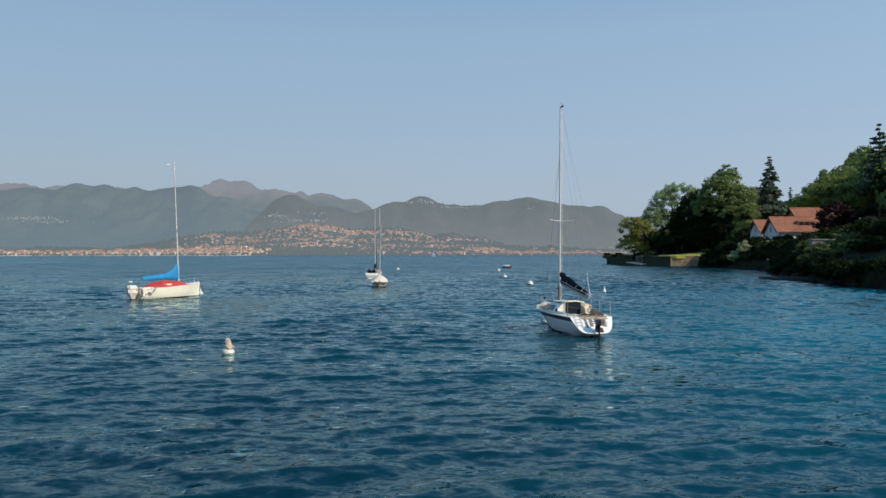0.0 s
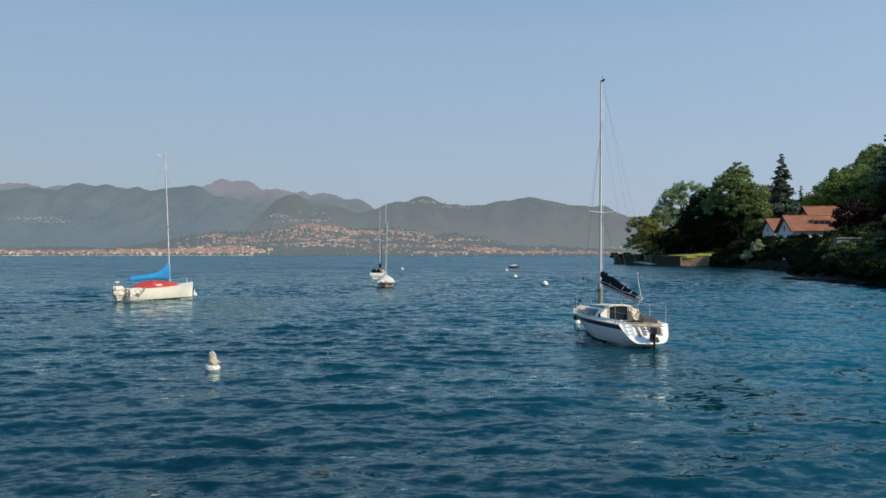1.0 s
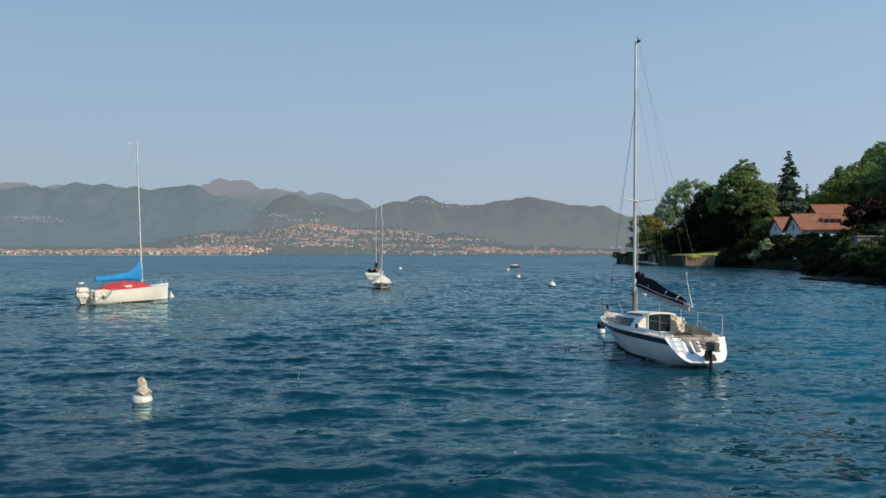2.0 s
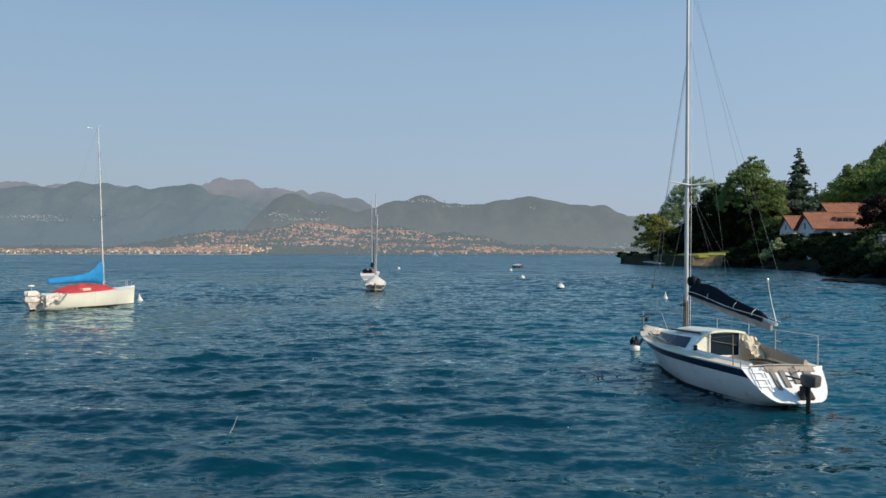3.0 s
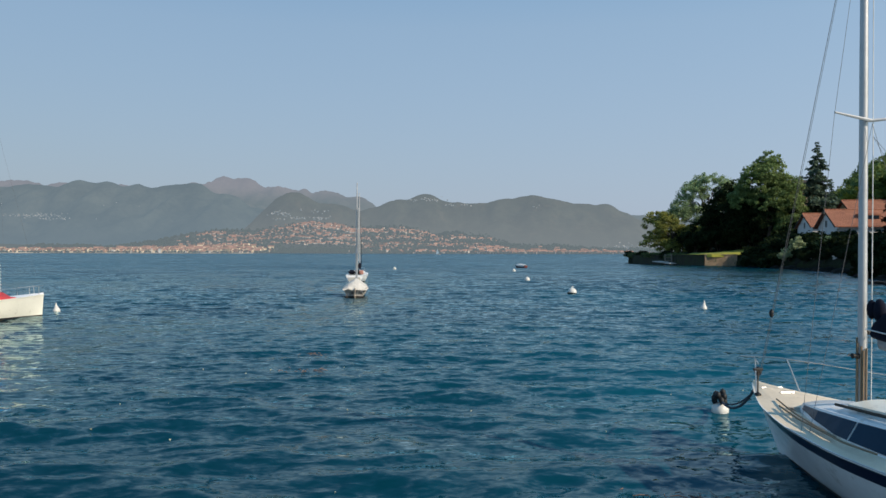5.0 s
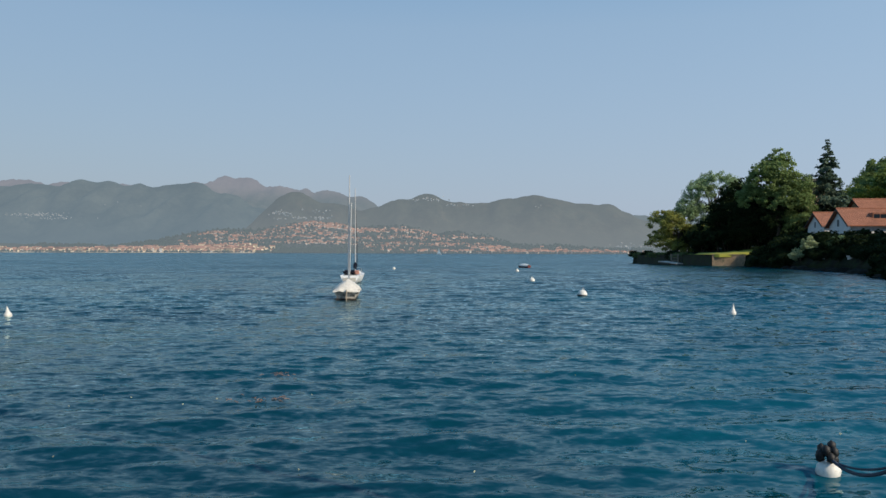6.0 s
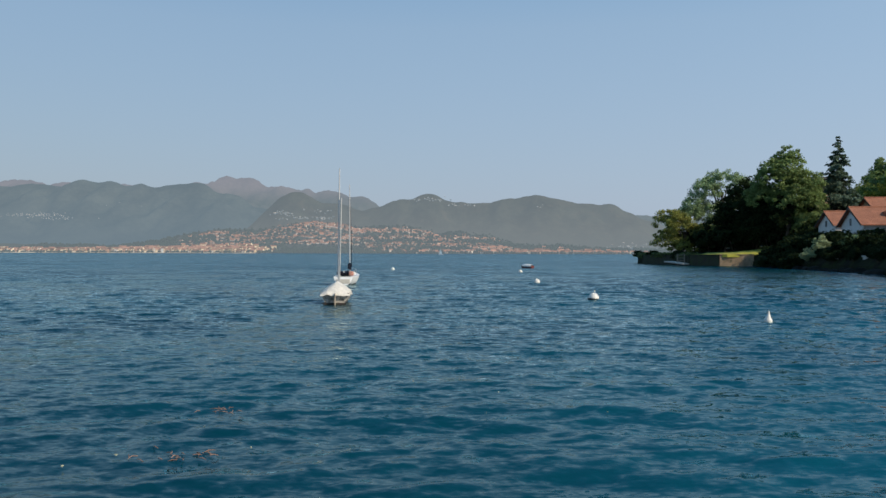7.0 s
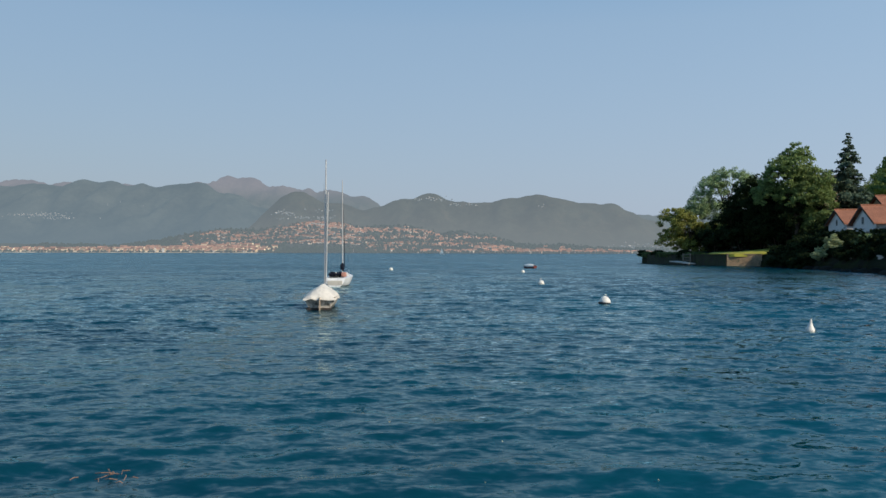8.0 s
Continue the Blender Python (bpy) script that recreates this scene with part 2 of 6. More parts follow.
ROCK = mat("shore_rock", (0.022, 0.021, 0.018), 0.9, dark=0.5, light=1.5, coarse=0.6, fine=4, bump=0.15, bump_scale=1.5, spec=0.1)
STONE = mat("wall_stone", (0.38, 0.27, 0.17), 0.9, dark=0.55, light=1.25, coarse=0.5, fine=3, bump=0.12, bump_scale=2.5, tint=(0.10, 0.11, 0.06), tint_at=0.58)
# wall stone darkened for the faces turned from the sun, with green stains
STONE_SHADED = mat("shaded_mossy_stone", (0.034, 0.031, 0.024), 0.9, dark=0.4, light=1.4, coarse=0.5, fine=3, bump=0.12, bump_scale=2.5, tint=(0.03, 0.045, 0.015), tint_at=0.5)
GREY_WALL = mat("weathered_grey_render", (0.20, 0.20, 0.185), 0.9, dark=0.6, light=1.2, coarse=0.5, fine=4, bump=0.03, bump_scale=6, tint=(0.09, 0.10, 0.06))
SLAB = mat("concrete_slab", (0.50, 0.48, 0.44), 0.85, dark=0.75, light=1.1, coarse=0.6, fine=5, tint=(0.25, 0.24, 0.2))
# base colour taken near black to hold the shade of the bank
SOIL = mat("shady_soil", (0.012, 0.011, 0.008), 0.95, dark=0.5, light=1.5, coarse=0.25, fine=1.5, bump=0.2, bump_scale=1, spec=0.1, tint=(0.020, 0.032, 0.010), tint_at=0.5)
GRASS = mat("mown_grass", (0.34, 0.33, 0.05), 0.9, dark=0.75, light=1.25, coarse=0.4, fine=8, bump=0.08, bump_scale=10)
BARK = mat("bark", (0.075, 0.058, 0.042), 0.9, dark=0.5, light=1.5, coarse=2, fine=12, bump=0.05, bump_scale=8)
PALE_BARK = mat("pale_bark", (0.20, 0.17, 0.13), 0.9, dark=0.6, light=1.3, coarse=2, fine=12)
PLASTER = mat("white_plaster", (0.72, 0.72, 0.70), 0.85, dark=0.82, light=1.05, coarse=0.5, fine=4, tint=(0.5, 0.48, 0.44), tint_at=0.66)
OCHRE = mat("ochre_plaster", (0.48, 0.36, 0.22), 0.85, coarse=0.4, fine=4)
TIMBER = mat("dark_timber", (0.05, 0.04, 0.03), 0.8)
WHITE_PAINT = mat("white_paint", (0.75, 0.74, 0.70), 0.5, coarse=3)


def roof_material():
    m = mat("clay_roof_tiles", (0.36, 0.145, 0.080), 0.85, dark=0.65, light=1.25, coarse=0.6, fine=5, tint=(0.22, 0.10, 0.06), tint_at=0.6)
    N, L = m.node_tree.nodes, m.node_tree.links
    tex = N.new("ShaderNodeTexCoord")
    wv = N.new("ShaderNodeTexWave")
    wv.bands_direction = "X"
    wv.inputs["Scale"].default_value = 1.3
    wv.inputs["Distortion"].default_value = 0.4
    L.new(tex.outputs["Object"], wv.inputs["Vector"])
    bp = N.new("ShaderNodeBump")
    bp.inputs["Strength"].default_value, bp.inputs["Distance"].default_value = 0.8, 0.08
    L.new(wv.outputs[1], bp.inputs["Height"])
    L.new(bp.outputs[0], N["Principled BSDF"].inputs["Normal"])
    return m


TILES = roof_material()


def leaf(name, base, leafy=0.35, light=1.6, gloss=0.15):
    return mat(name, base, 0.55, dark=0.45, light=light, coarse=0.18, fine=2.0, island=0.5, leafy=leafy, spec=gloss)


# leaf colour darkened to hold the shade under and between the trees
LEAF_SHADED = leaf("shade_dark_leaves", (0.019, 0.031, 0.012), 0.2, gloss=0.03)
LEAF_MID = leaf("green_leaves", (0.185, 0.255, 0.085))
LEAF_PALE = leaf("pale_green_leaves", (0.25, 0.34, 0.17))
LEAF_YELLOW = leaf("yellow_green_leaves", (0.22, 0.23, 0.03))
LEAF_SILVER = leaf("silver_green_leaves", (0.36, 0.41, 0.22))
LEAF_NEEDLE = leaf("spruce_needles", (0.095, 0.14, 0.095), 0.2)
LEAF_PLUM = leaf("dark_red_leaves", (0.026, 0.013, 0.010), 0.2)


# ---- building helpers ----
def mesh_of(name, bm, material, smooth=False):
    me = bpy.data.meshes.new(name)
    bmesh.ops.recalc_face_normals(bm, faces=bm.faces)
    if smooth:
        for f in bm.faces:
            f.smooth = True
        for e in bm.edges:
            e.smooth = not (len(e.link_faces) == 2 and e.calc_face_angle() > 0.75)
    bm.to_mesh(me)
    bm.free()
    me.materials.append(material)
    return me


def part(name, bm, material, parent, label="", smooth=False):
    ob = new(name, mesh_of(name, bm, material, smooth))
    ob.parent = parent
    if label:
        tagged(ob, label)
    return ob


def thing(name, label, category, at=Matrix(), group="", kind=""):
    ob = new(name)
    ob.empty_display_size = 0.2
    ob.matrix_basis = at
    return tagged(ob, label, category, group, kind)


def plain(name, verts, faces, material, parent=None, smooth=False):
    me = bpy.data.meshes.new(name)
    me.from_pydata([tuple(v) for v in verts], [], faces)
    me.materials.append(material)
    if smooth:
        me.shade_smooth()
    ob = new(name, me)
    ob.parent = parent
    return ob


def box(bm, lo, hi, bevel=0.0, m=Matrix()):
    r = bmesh.ops.create_cube(bm, size=1.0)
    lo, hi = Vector(lo), Vector(hi)
    for v in r["verts"]:
        v.co = m @ Vector([(lo[i] + hi[i]) / 2 + v.co[i] * (hi[i] - lo[i]) for i in range(3)])
    if bevel:
        es = {e for v in r["verts"] for e in v.link_edges}
        bmesh.ops.bevel(bm, geom=list(es), offset=bevel, segments=2, affect="EDGES", profile=0.5)
    return bm


def tube(bm, pts, radii, seg=8, close=True):
    """A round bar along points; one radius, or one each."""
    pts = [Vector(p) for p in pts]
    radii = radii if isinstance(radii, (list, tuple)) else [radii] * len(pts)
    rings = []
    for i, p in enumerate(pts):
        a, b = pts[max(i - 1, 0)], pts[min(i + 1, len(pts) - 1)]
        d = (b - a).normalized()
        side = d.cross(Vector((0, 0, 1)) if abs(d.z) < 0.95 else Vector((0, 1, 0))).normalized()
        up = side.cross(d)
        rings.append([bm.verts.new(p + radii[i] * (math.cos(k * math.tau / seg) * side + math.sin(k * math.tau / seg) * up)) for k in range(seg)])
    for a, b in zip(rings, rings[1:]):
        for k in range(seg):
            bm.faces.new((a[k], a[(k + 1) % seg], b[(k + 1) % seg], b[k]))
    if close:
        bm.faces.new(rings[0][::-1])
        bm.faces.new(rings[-1])
    return bm


def loft(bm, rings, cap=True):
    vs = [[bm.verts.new(p) for p in r] for r in rings]
    n = len(vs[0])
    for a, b in zip(vs, vs[1:]):
        for k in range(n):
            bm.faces.new((a[k], a[(k + 1) % n], b[(k + 1) % n], b[k]))
    if cap:
        bm.faces.new(vs[0][::-1])
        bm.faces.new(vs[-1])
    return bm


def sheet(bm, fn, nu, nv, thick=0.02):
    """A draped cloth: fn(u, v) in 0..1 gives its upper side."""
    up = [[Vector(fn(i / nu, j / nv)) for j in range(nv + 1)] for i in range(nu + 1)]
    a = [[bm.verts.new(p) for p in r] for r in up]
    b = [[bm.verts.new(p - Vector((0, 0, thick))) for p in r] for r in up]
    for i in range(nu):
        for j in range(nv):
            bm.faces.new((a[i][j], a[i + 1][j], a[i + 1][j + 1], a[i][j + 1]))
            bm.faces.new((b[i][j + 1], b[i + 1][j + 1], b[i + 1][j], b[i][j]))
    for i in range(nu):
        for j in (0, nv):
            bm.faces.new((a[i][j], b[i][j], b[i + 1][j], a[i + 1][j]))
    for j in range(nv):
        for i in (0, nu):
            bm.faces.new((a[i][j], a[i][j + 1], b[i][j + 1], b[i][j]))
    return bm


def lathe(bm, profile, seg=20):
    return loft(bm, [[(r * math.cos(k * math.tau / seg), r * math.sin(k * math.tau / seg), z) for k in range(seg)] for r, z in profile])


def sag(a, b, drop, n=8):
    a, b = Vector(a), Vector(b)
    return [a.lerp(b, i / n) - Vector((0, 0, drop * 4 * (i / n) * (1 - i / n))) for i in range(n + 1)]


class Hull:
    """A boat's shell. Local y points to the bow (bow tip at y=0), x to starboard, z up from the waterline."""

    def __init__(self, length, half, sheer, keel, bow_rake=0.4, stern_rake=0.0, full=0.38, fine=0.95, stern_full=None):
        self.length, self.half, self.sheer, self.keel = length, half, sheer, keel
        self.bow_rake, self.stern_rake, self.full, self.fine = bow_rake, stern_rake, full, fine
        self.stern_full = full if stern_full is None else stern_full

    def point(self, s, t, side, out=0.0):
        zs, zk, b = self.sheer(s), self.keel(s), self.half(s)
        z = zk + (zs - zk) * t ** 1.25
        p = self.fine + (self.full - self.fine) * min(1, s * 2.2)
        p += (self.stern_full - p) * max(0.0, (s - 0.62) / 0.38) ** 1.5
        h = z / self.sheer(0)
        front = self.bow_rake * (1 - h)
        back = self.length - self.stern_rake * max(0.0, z) / zs
        return Vector((side * (b * t ** p + out), -(front + s * (back - front)), z))

    def level(self, s, z, side, out=0.0):
        zs, zk = self.sheer(s), self.keel(s)
        return self.point(s, max(0.0, min(1.0, (z - zk) / (zs - zk))) ** 0.8, side, out)

    def shell(self, n=30, m=12):
        bm = bmesh.new()
        cols = []
        for i in range(n + 1):
            s = (i / n) ** 1.3
            cols.append([bm.verts.new(self.point(s, 1 - k / m, -1)) for k in range(m)] + [bm.verts.new(self.point(s, k / m, 1)) for k in range(m + 1)])
        for a, b in zip(cols, cols[1:]):
            for k in range(2 * m):
                bm.faces.new((a[k], b[k], b[k + 1], a[k + 1]))
        last = cols[-1]
        for k in range(m):
            bm.faces.new((last[k], last[k + 1], last[2 * m - k - 1], last[2 * m - k]) if k < m - 1 else (last[k], last[k + 1], last[2 * m - k]))
        bmesh.ops.remove_doubles(bm, verts=bm.verts, dist=0.002)
        return bm

    def band(self, top, bottom, side, n=30, out=0.006, s0=0.0, s1=1.0):
        """A strip on the shell between two depths below the sheer, with a little thickness."""
        bm = bmesh.new()
        rows = []
        for i in range(n + 1):
            s = s0 + (s1 - s0) * (i / n) ** 1.2
            zs = self.sheer(s)
            rows.append([bm.verts.new(self.level(s, zs - d, side, o)) for d, o in ((top, -0.01), (top, out), ((top + bottom) / 2, out), (bottom, out), (bottom, -0.01))])
        for a, b in zip(rows, rows[1:]):
            for k in range(4):
                bm.faces.new((a[k], b[k], b[k + 1], a[k + 1]))
        return bm

    def water_band(self, z0, z1, side, n=30, out=0.005):
        bm = bmesh.new()
        rows = []
        for i in range(n + 1):
            s = (i / n) ** 1.2
            rows.append([bm.verts.new(self.level(s, z, side, out)) for z in (z1, (z0 + z1) / 2, z0)])
        for a, b in zip(rows, rows[1:]):
            for k in range(2):
                bm.faces.new((a[k], b[k], b[k + 1], a[k + 1]))
        return bm

    def deck(self, hole=None, inner=0.66, camber=0.05, n=30, lift=0.0):
        """The deck, with an opening between two stations where asked."""
        bm = bmesh.new()
        fr = (-1, -inner, -0.3, 0.0, 0.3, inner, 1)
        rows, ss = [], sorted({(i / n) ** 1.2 for i in range(n + 1)} | set(hole or ()))
        for s in ss:
            e = self.level(s, self.sheer(s), 1)
            rows.append([bm.verts.new((f * e.x, e.y, e.z + lift + camber * (1 - f * f))) for f in fr])
        for i, (a, b) in enumerate(zip(rows, rows[1:])):
            for k in range(6):
                if hole and 1 <= k <= 4 and hole[0] - 1e-6 <= ss[i] and ss[i + 1] <= hole[1] + 1e-6:
                    continue
                bm.faces.new((a[k], b[k], b[k + 1], a[k + 1]))
        return bm


def outboard(parent, at, turn=0.0, size=1.0):
    """An outboard motor, clamp at the origin, shaft down, y forward."""
    root = part("outboard_motor", loft(bmesh.new(), [
        [(0.14 * size * w * abs(math.cos(a)) ** 0.55 * math.copysign(1, math.cos(a)), size * (-0.10 + 0.20 * w * abs(math.sin(a)) ** 0.55 * math.copysign(1, math.sin(a))), size * z) for a in [k * math.tau / 12 for k in range(12)]]
        for z, w in ((0.0, 0.70), (0.03, 0.92), (0.10, 0.96), (0.17, 1.0), (0.225, 0.97), (0.25, 0.80), (0.255, 0.35))]), GREY_COWL, parent, "grey outboard cowling, tilted shut", True)
    root.matrix_basis = at @ pose(0, 0, 0, 0, 0, turn)
    bm = bmesh.new()
    box(bm, (-0.022 * size, -0.10 * size, -0.75 * size), (0.022 * size, 0.0 * size, 0.03 * size), 0.015)
    box(bm, (-0.05 * size, -0.15 * size, -0.52 * size), (0.05 * size, 0.04 * size, -0.50 * size), 0.004)
    part("shaft", bm, BLACK, root)
    bm = bmesh.new()
    box(bm, (-0.11 * size, -0.02 * size, -0.22 * size), (0.11 * size, 0.09 * size, 0.0), 0.015)
    part("clamp", bm, BLACK, root)
    part("tiller_handle", tube(bmesh.new(), [(-0.02, 0.1 * size, 0.12 * size), (-0.06, 0.45 * size, 0.16 * size)], 0.018 * size), BLACK, root)
    bm = bmesh.new()
    for k in range(3):
        a = k * math.tau / 3
        box(bm, (-0.03, -0.012, 0.0), (0.03, 0.012, 0.11 * size), 0.005, pose(0, -0.2 * size, -0.68 * size) @ pose(0, 0, 0, 0, math.degrees(a), 20))
    part("propeller", bm, BLACK, root)
    return root


def ring_rail(parent, name, pts, r=0.013, material=None):
    return part(name, tube(bmesh.new(), pts, r, 6), material or STEEL, parent, "", True)


# ---- lake ----
def grow(start, first, ratio, end, top=1e9):
    out, step, v = [], first, start
    while v < end:
        step = min(step * ratio, top)
        v += step
        out.append(v)
    return out


SWELL, CHOP, WAVELET = 0.085, 0.10, 0.10


def lake():
    core = list(np.arange(-13, 15, 0.095))
    side = grow(15, 0.095, 1.014, 90)
    side += grow(side[-1], 2.0, 1.2, 4300)
    xs = np.array([2 - v for v in side[::-1]] + core + side)
    ys = list(np.arange(8, 66, 0.092))
    more = grow(66, 0.092, 1.007, 150)
    more += grow(more[-1], 1.0, 1.15, 2560)
    back = [-v for v in grow(-8, 0.4, 1.3, 900)][::-1]
    xs, ys = np.unique(np.round(xs, 4)), np.unique(np.round(np.array(back + ys + more), 4))
    X, Y = np.meshgrid(xs, ys)
    gap = np.maximum(np.gradient(xs)[None, :], np.gradient(ys)[:, None])
    rng = np.random.default_rng(4)
    Z, DX, DY = np.zeros_like(X), np.zeros_like(X), np.zeros_like(X)
    bend = 1.2 * np.sin(X * 0.07 + 0.5 * np.sin(Y * 0.05)) + 0.6 * np.sin(Y * 0.19 + X * 0.11)
    gust = 0.9 + 0.2 * np.sin(X * 0.09 + Y * 0.05 + 1.0) + 0.16 * np.sin(X * 0.031 - Y * 0.065)
    gust = gust * (1 + 0.3 * np.clip((X - 8) / 15, 0, 1))
    for cx, cy, rx, ry in ((-14, 48, 6, 14), (-5.2, 66, 3, 15), (4.6, 26, 2.1, 7), (-6.8, 22, 1, 4)):   # smoother patches placed in front of boats and a buoy, so reflections show
        gust = gust * (1 - 0.68 * np.exp(-((X - cx) / rx) ** 4 - ((Y - cy) / ry) ** 4))
    # low swell, wind waves, wavelets: wavelengths, count, spread of headings, steepness
    for short, long, count, fan, steep in ((1.1, 3.2, 26, 0.40, SWELL), (0.45, 1.1, 46, 0.55, CHOP), (0.22, 0.45, 40, 0.75, WAVELET)):
        for k in range(count):
            lam = short * (long / short) ** rng.random()
            ang = radians(-82) + rng.normal(0, fan)
            num = math.tau / lam
            cx, cy = math.cos(ang), math.sin(ang)
            amp = steep * math.sqrt(2 / count) / num
            ph = num * (cx * (X + bend * 0.5) + cy * (Y + bend * 0.35)) + rng.random() * math.tau
            keep = amp * gust * np.clip((lam / gap - 2.2) / 2.0, 0, 1)
            Z += keep * np.sin(ph)
            swing = keep * np.cos(ph)   # water moves in circles, which sharpens the crests
            DX += cx * swing
            DY += cy * swing
    X, Y = X + DX, Y + DY
    ny, nx = X.shape
    verts = np.stack([X, Y, Z], -1).reshape(-1, 3)
    a = (np.arange(ny - 1)[:, None] * nx + np.arange(nx - 1)[None, :]).reshape(-1)
    quads = np.stack([a, a + 1, a + nx + 1, a + nx], -1)
    me = bpy.data.meshes.new("water")
    me.vertices.add(len(verts))
    me.vertices.foreach_set("co", verts.ravel())
    me.loops.add(quads.size)
    me.loops.foreach_set("vertex_index", quads.ravel().astype(np.int32))
    me.polygons.add(len(quads))
    me.polygons.foreach_set("loop_start", np.arange(0, quads.size, 4, dtype=np.int32))
    me.update(calc_edges=True)
    me.materials.append(WATER)
    me.shade_smooth()
    tagged(new("water", me), "dark teal-blue lake water with small wind ripples", "water", kind="structure")


lake()


# ---- far shore: ridges, foothills, towns ----
def crest_of(peaks, xs, rough, seed):
    z = np.zeros_like(xs)
    for px, h, w in peaks:
        z = np.maximum(z, h * np.exp(-((xs - px) / w) ** 2))
    k = np.hanning(9)
    z = np.convolve(np.pad(z, 4, mode="edge"), k / k.sum(), mode="valid")
    return z + np.array([rough * (noise.fractal(Vector((x * 0.008, seed, 0)), 0.7, 2.0, 6)) for x in xs])


def ridge(name, label, peaks, crest_y, foot_y, material, rough=9.0, seed=1.0, step=14.0, half=2600, rows=44, relief=0.55):
    xs = np.arange(-half, half + 1, step)
    top = np.maximum(crest_of(peaks, xs, rough, seed), 2.0)
    verts, faces = [], []
    for j in range(rows + 4):
        v = j / rows
        for i, x in enumerate(xs):
            if v <= 1:
                y = foot_y + (crest_y - foot_y) * v
                n = noise.fractal(Vector((x * 0.0045, y * 0.0025 + seed * 9, seed)), 0.8, 2.1, 6)
                z = top[i] * v ** 1.15 * (1 + relief * n * (1 - v) * 3 * v)
            else:
                y = crest_y + (v - 1) * 900
                z = top[i] * (1 - (v - 1) * 3.0)
            verts.append((x, y, z - (3.0 if j == 0 else 0.0)))
    n = len(xs)
    for j in range(rows + 3):
        for i in range(n - 1):
            a = j * n + i
            faces.append((a, a + 1, a + n + 1, a + n))
    ob = plain(name, verts, faces, material, None, True)
    tagged(ob, label, "mountain", kind="structure")
    return xs, top


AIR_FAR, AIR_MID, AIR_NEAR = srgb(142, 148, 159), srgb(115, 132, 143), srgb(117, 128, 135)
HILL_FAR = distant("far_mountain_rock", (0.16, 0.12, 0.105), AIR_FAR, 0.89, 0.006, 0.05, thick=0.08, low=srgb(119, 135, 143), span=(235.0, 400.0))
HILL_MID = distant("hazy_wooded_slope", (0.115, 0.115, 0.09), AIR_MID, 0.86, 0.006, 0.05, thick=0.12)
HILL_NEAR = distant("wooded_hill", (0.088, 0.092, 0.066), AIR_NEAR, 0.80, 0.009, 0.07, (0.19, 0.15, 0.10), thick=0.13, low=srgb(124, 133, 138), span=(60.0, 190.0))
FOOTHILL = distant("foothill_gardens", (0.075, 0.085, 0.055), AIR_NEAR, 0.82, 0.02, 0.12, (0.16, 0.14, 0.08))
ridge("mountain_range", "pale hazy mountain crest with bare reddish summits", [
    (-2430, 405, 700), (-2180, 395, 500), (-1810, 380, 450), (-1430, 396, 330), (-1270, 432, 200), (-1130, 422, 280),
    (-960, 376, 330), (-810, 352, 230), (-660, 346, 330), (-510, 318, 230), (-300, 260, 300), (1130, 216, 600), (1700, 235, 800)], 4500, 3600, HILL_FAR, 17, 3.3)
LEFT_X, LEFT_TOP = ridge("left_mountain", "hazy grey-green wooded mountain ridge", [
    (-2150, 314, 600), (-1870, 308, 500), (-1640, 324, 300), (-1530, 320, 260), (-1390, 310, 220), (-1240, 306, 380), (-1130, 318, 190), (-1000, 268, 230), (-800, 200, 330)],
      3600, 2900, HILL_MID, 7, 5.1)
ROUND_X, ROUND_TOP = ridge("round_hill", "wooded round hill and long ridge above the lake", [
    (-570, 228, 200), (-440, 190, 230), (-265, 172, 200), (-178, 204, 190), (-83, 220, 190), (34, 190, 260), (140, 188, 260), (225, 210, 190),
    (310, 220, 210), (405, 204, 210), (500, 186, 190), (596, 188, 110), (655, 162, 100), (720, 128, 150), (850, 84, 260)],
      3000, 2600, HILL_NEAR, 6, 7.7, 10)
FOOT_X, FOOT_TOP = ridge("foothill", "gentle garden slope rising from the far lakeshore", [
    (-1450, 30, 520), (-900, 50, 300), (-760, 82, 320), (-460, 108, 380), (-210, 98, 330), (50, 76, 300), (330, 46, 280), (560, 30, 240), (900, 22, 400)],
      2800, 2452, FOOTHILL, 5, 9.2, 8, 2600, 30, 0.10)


def foot_height(x, y):
    v = min(1.0, max(0.0, (y - 2452) / 348))
    return float(np.interp(x, FOOT_X, FOOT_TOP)) * v ** 1.15


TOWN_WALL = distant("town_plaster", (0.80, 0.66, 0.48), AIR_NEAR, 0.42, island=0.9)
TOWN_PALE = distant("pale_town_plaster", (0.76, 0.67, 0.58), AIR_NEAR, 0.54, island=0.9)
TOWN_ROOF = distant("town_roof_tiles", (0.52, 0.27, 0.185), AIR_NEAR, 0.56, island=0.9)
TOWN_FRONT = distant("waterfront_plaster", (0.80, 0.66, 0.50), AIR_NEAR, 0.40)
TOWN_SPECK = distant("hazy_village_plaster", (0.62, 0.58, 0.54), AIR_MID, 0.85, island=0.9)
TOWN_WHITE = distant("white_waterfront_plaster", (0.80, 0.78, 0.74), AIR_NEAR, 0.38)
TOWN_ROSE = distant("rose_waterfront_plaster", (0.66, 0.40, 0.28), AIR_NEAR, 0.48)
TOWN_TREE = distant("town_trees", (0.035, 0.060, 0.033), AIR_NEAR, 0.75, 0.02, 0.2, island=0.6)


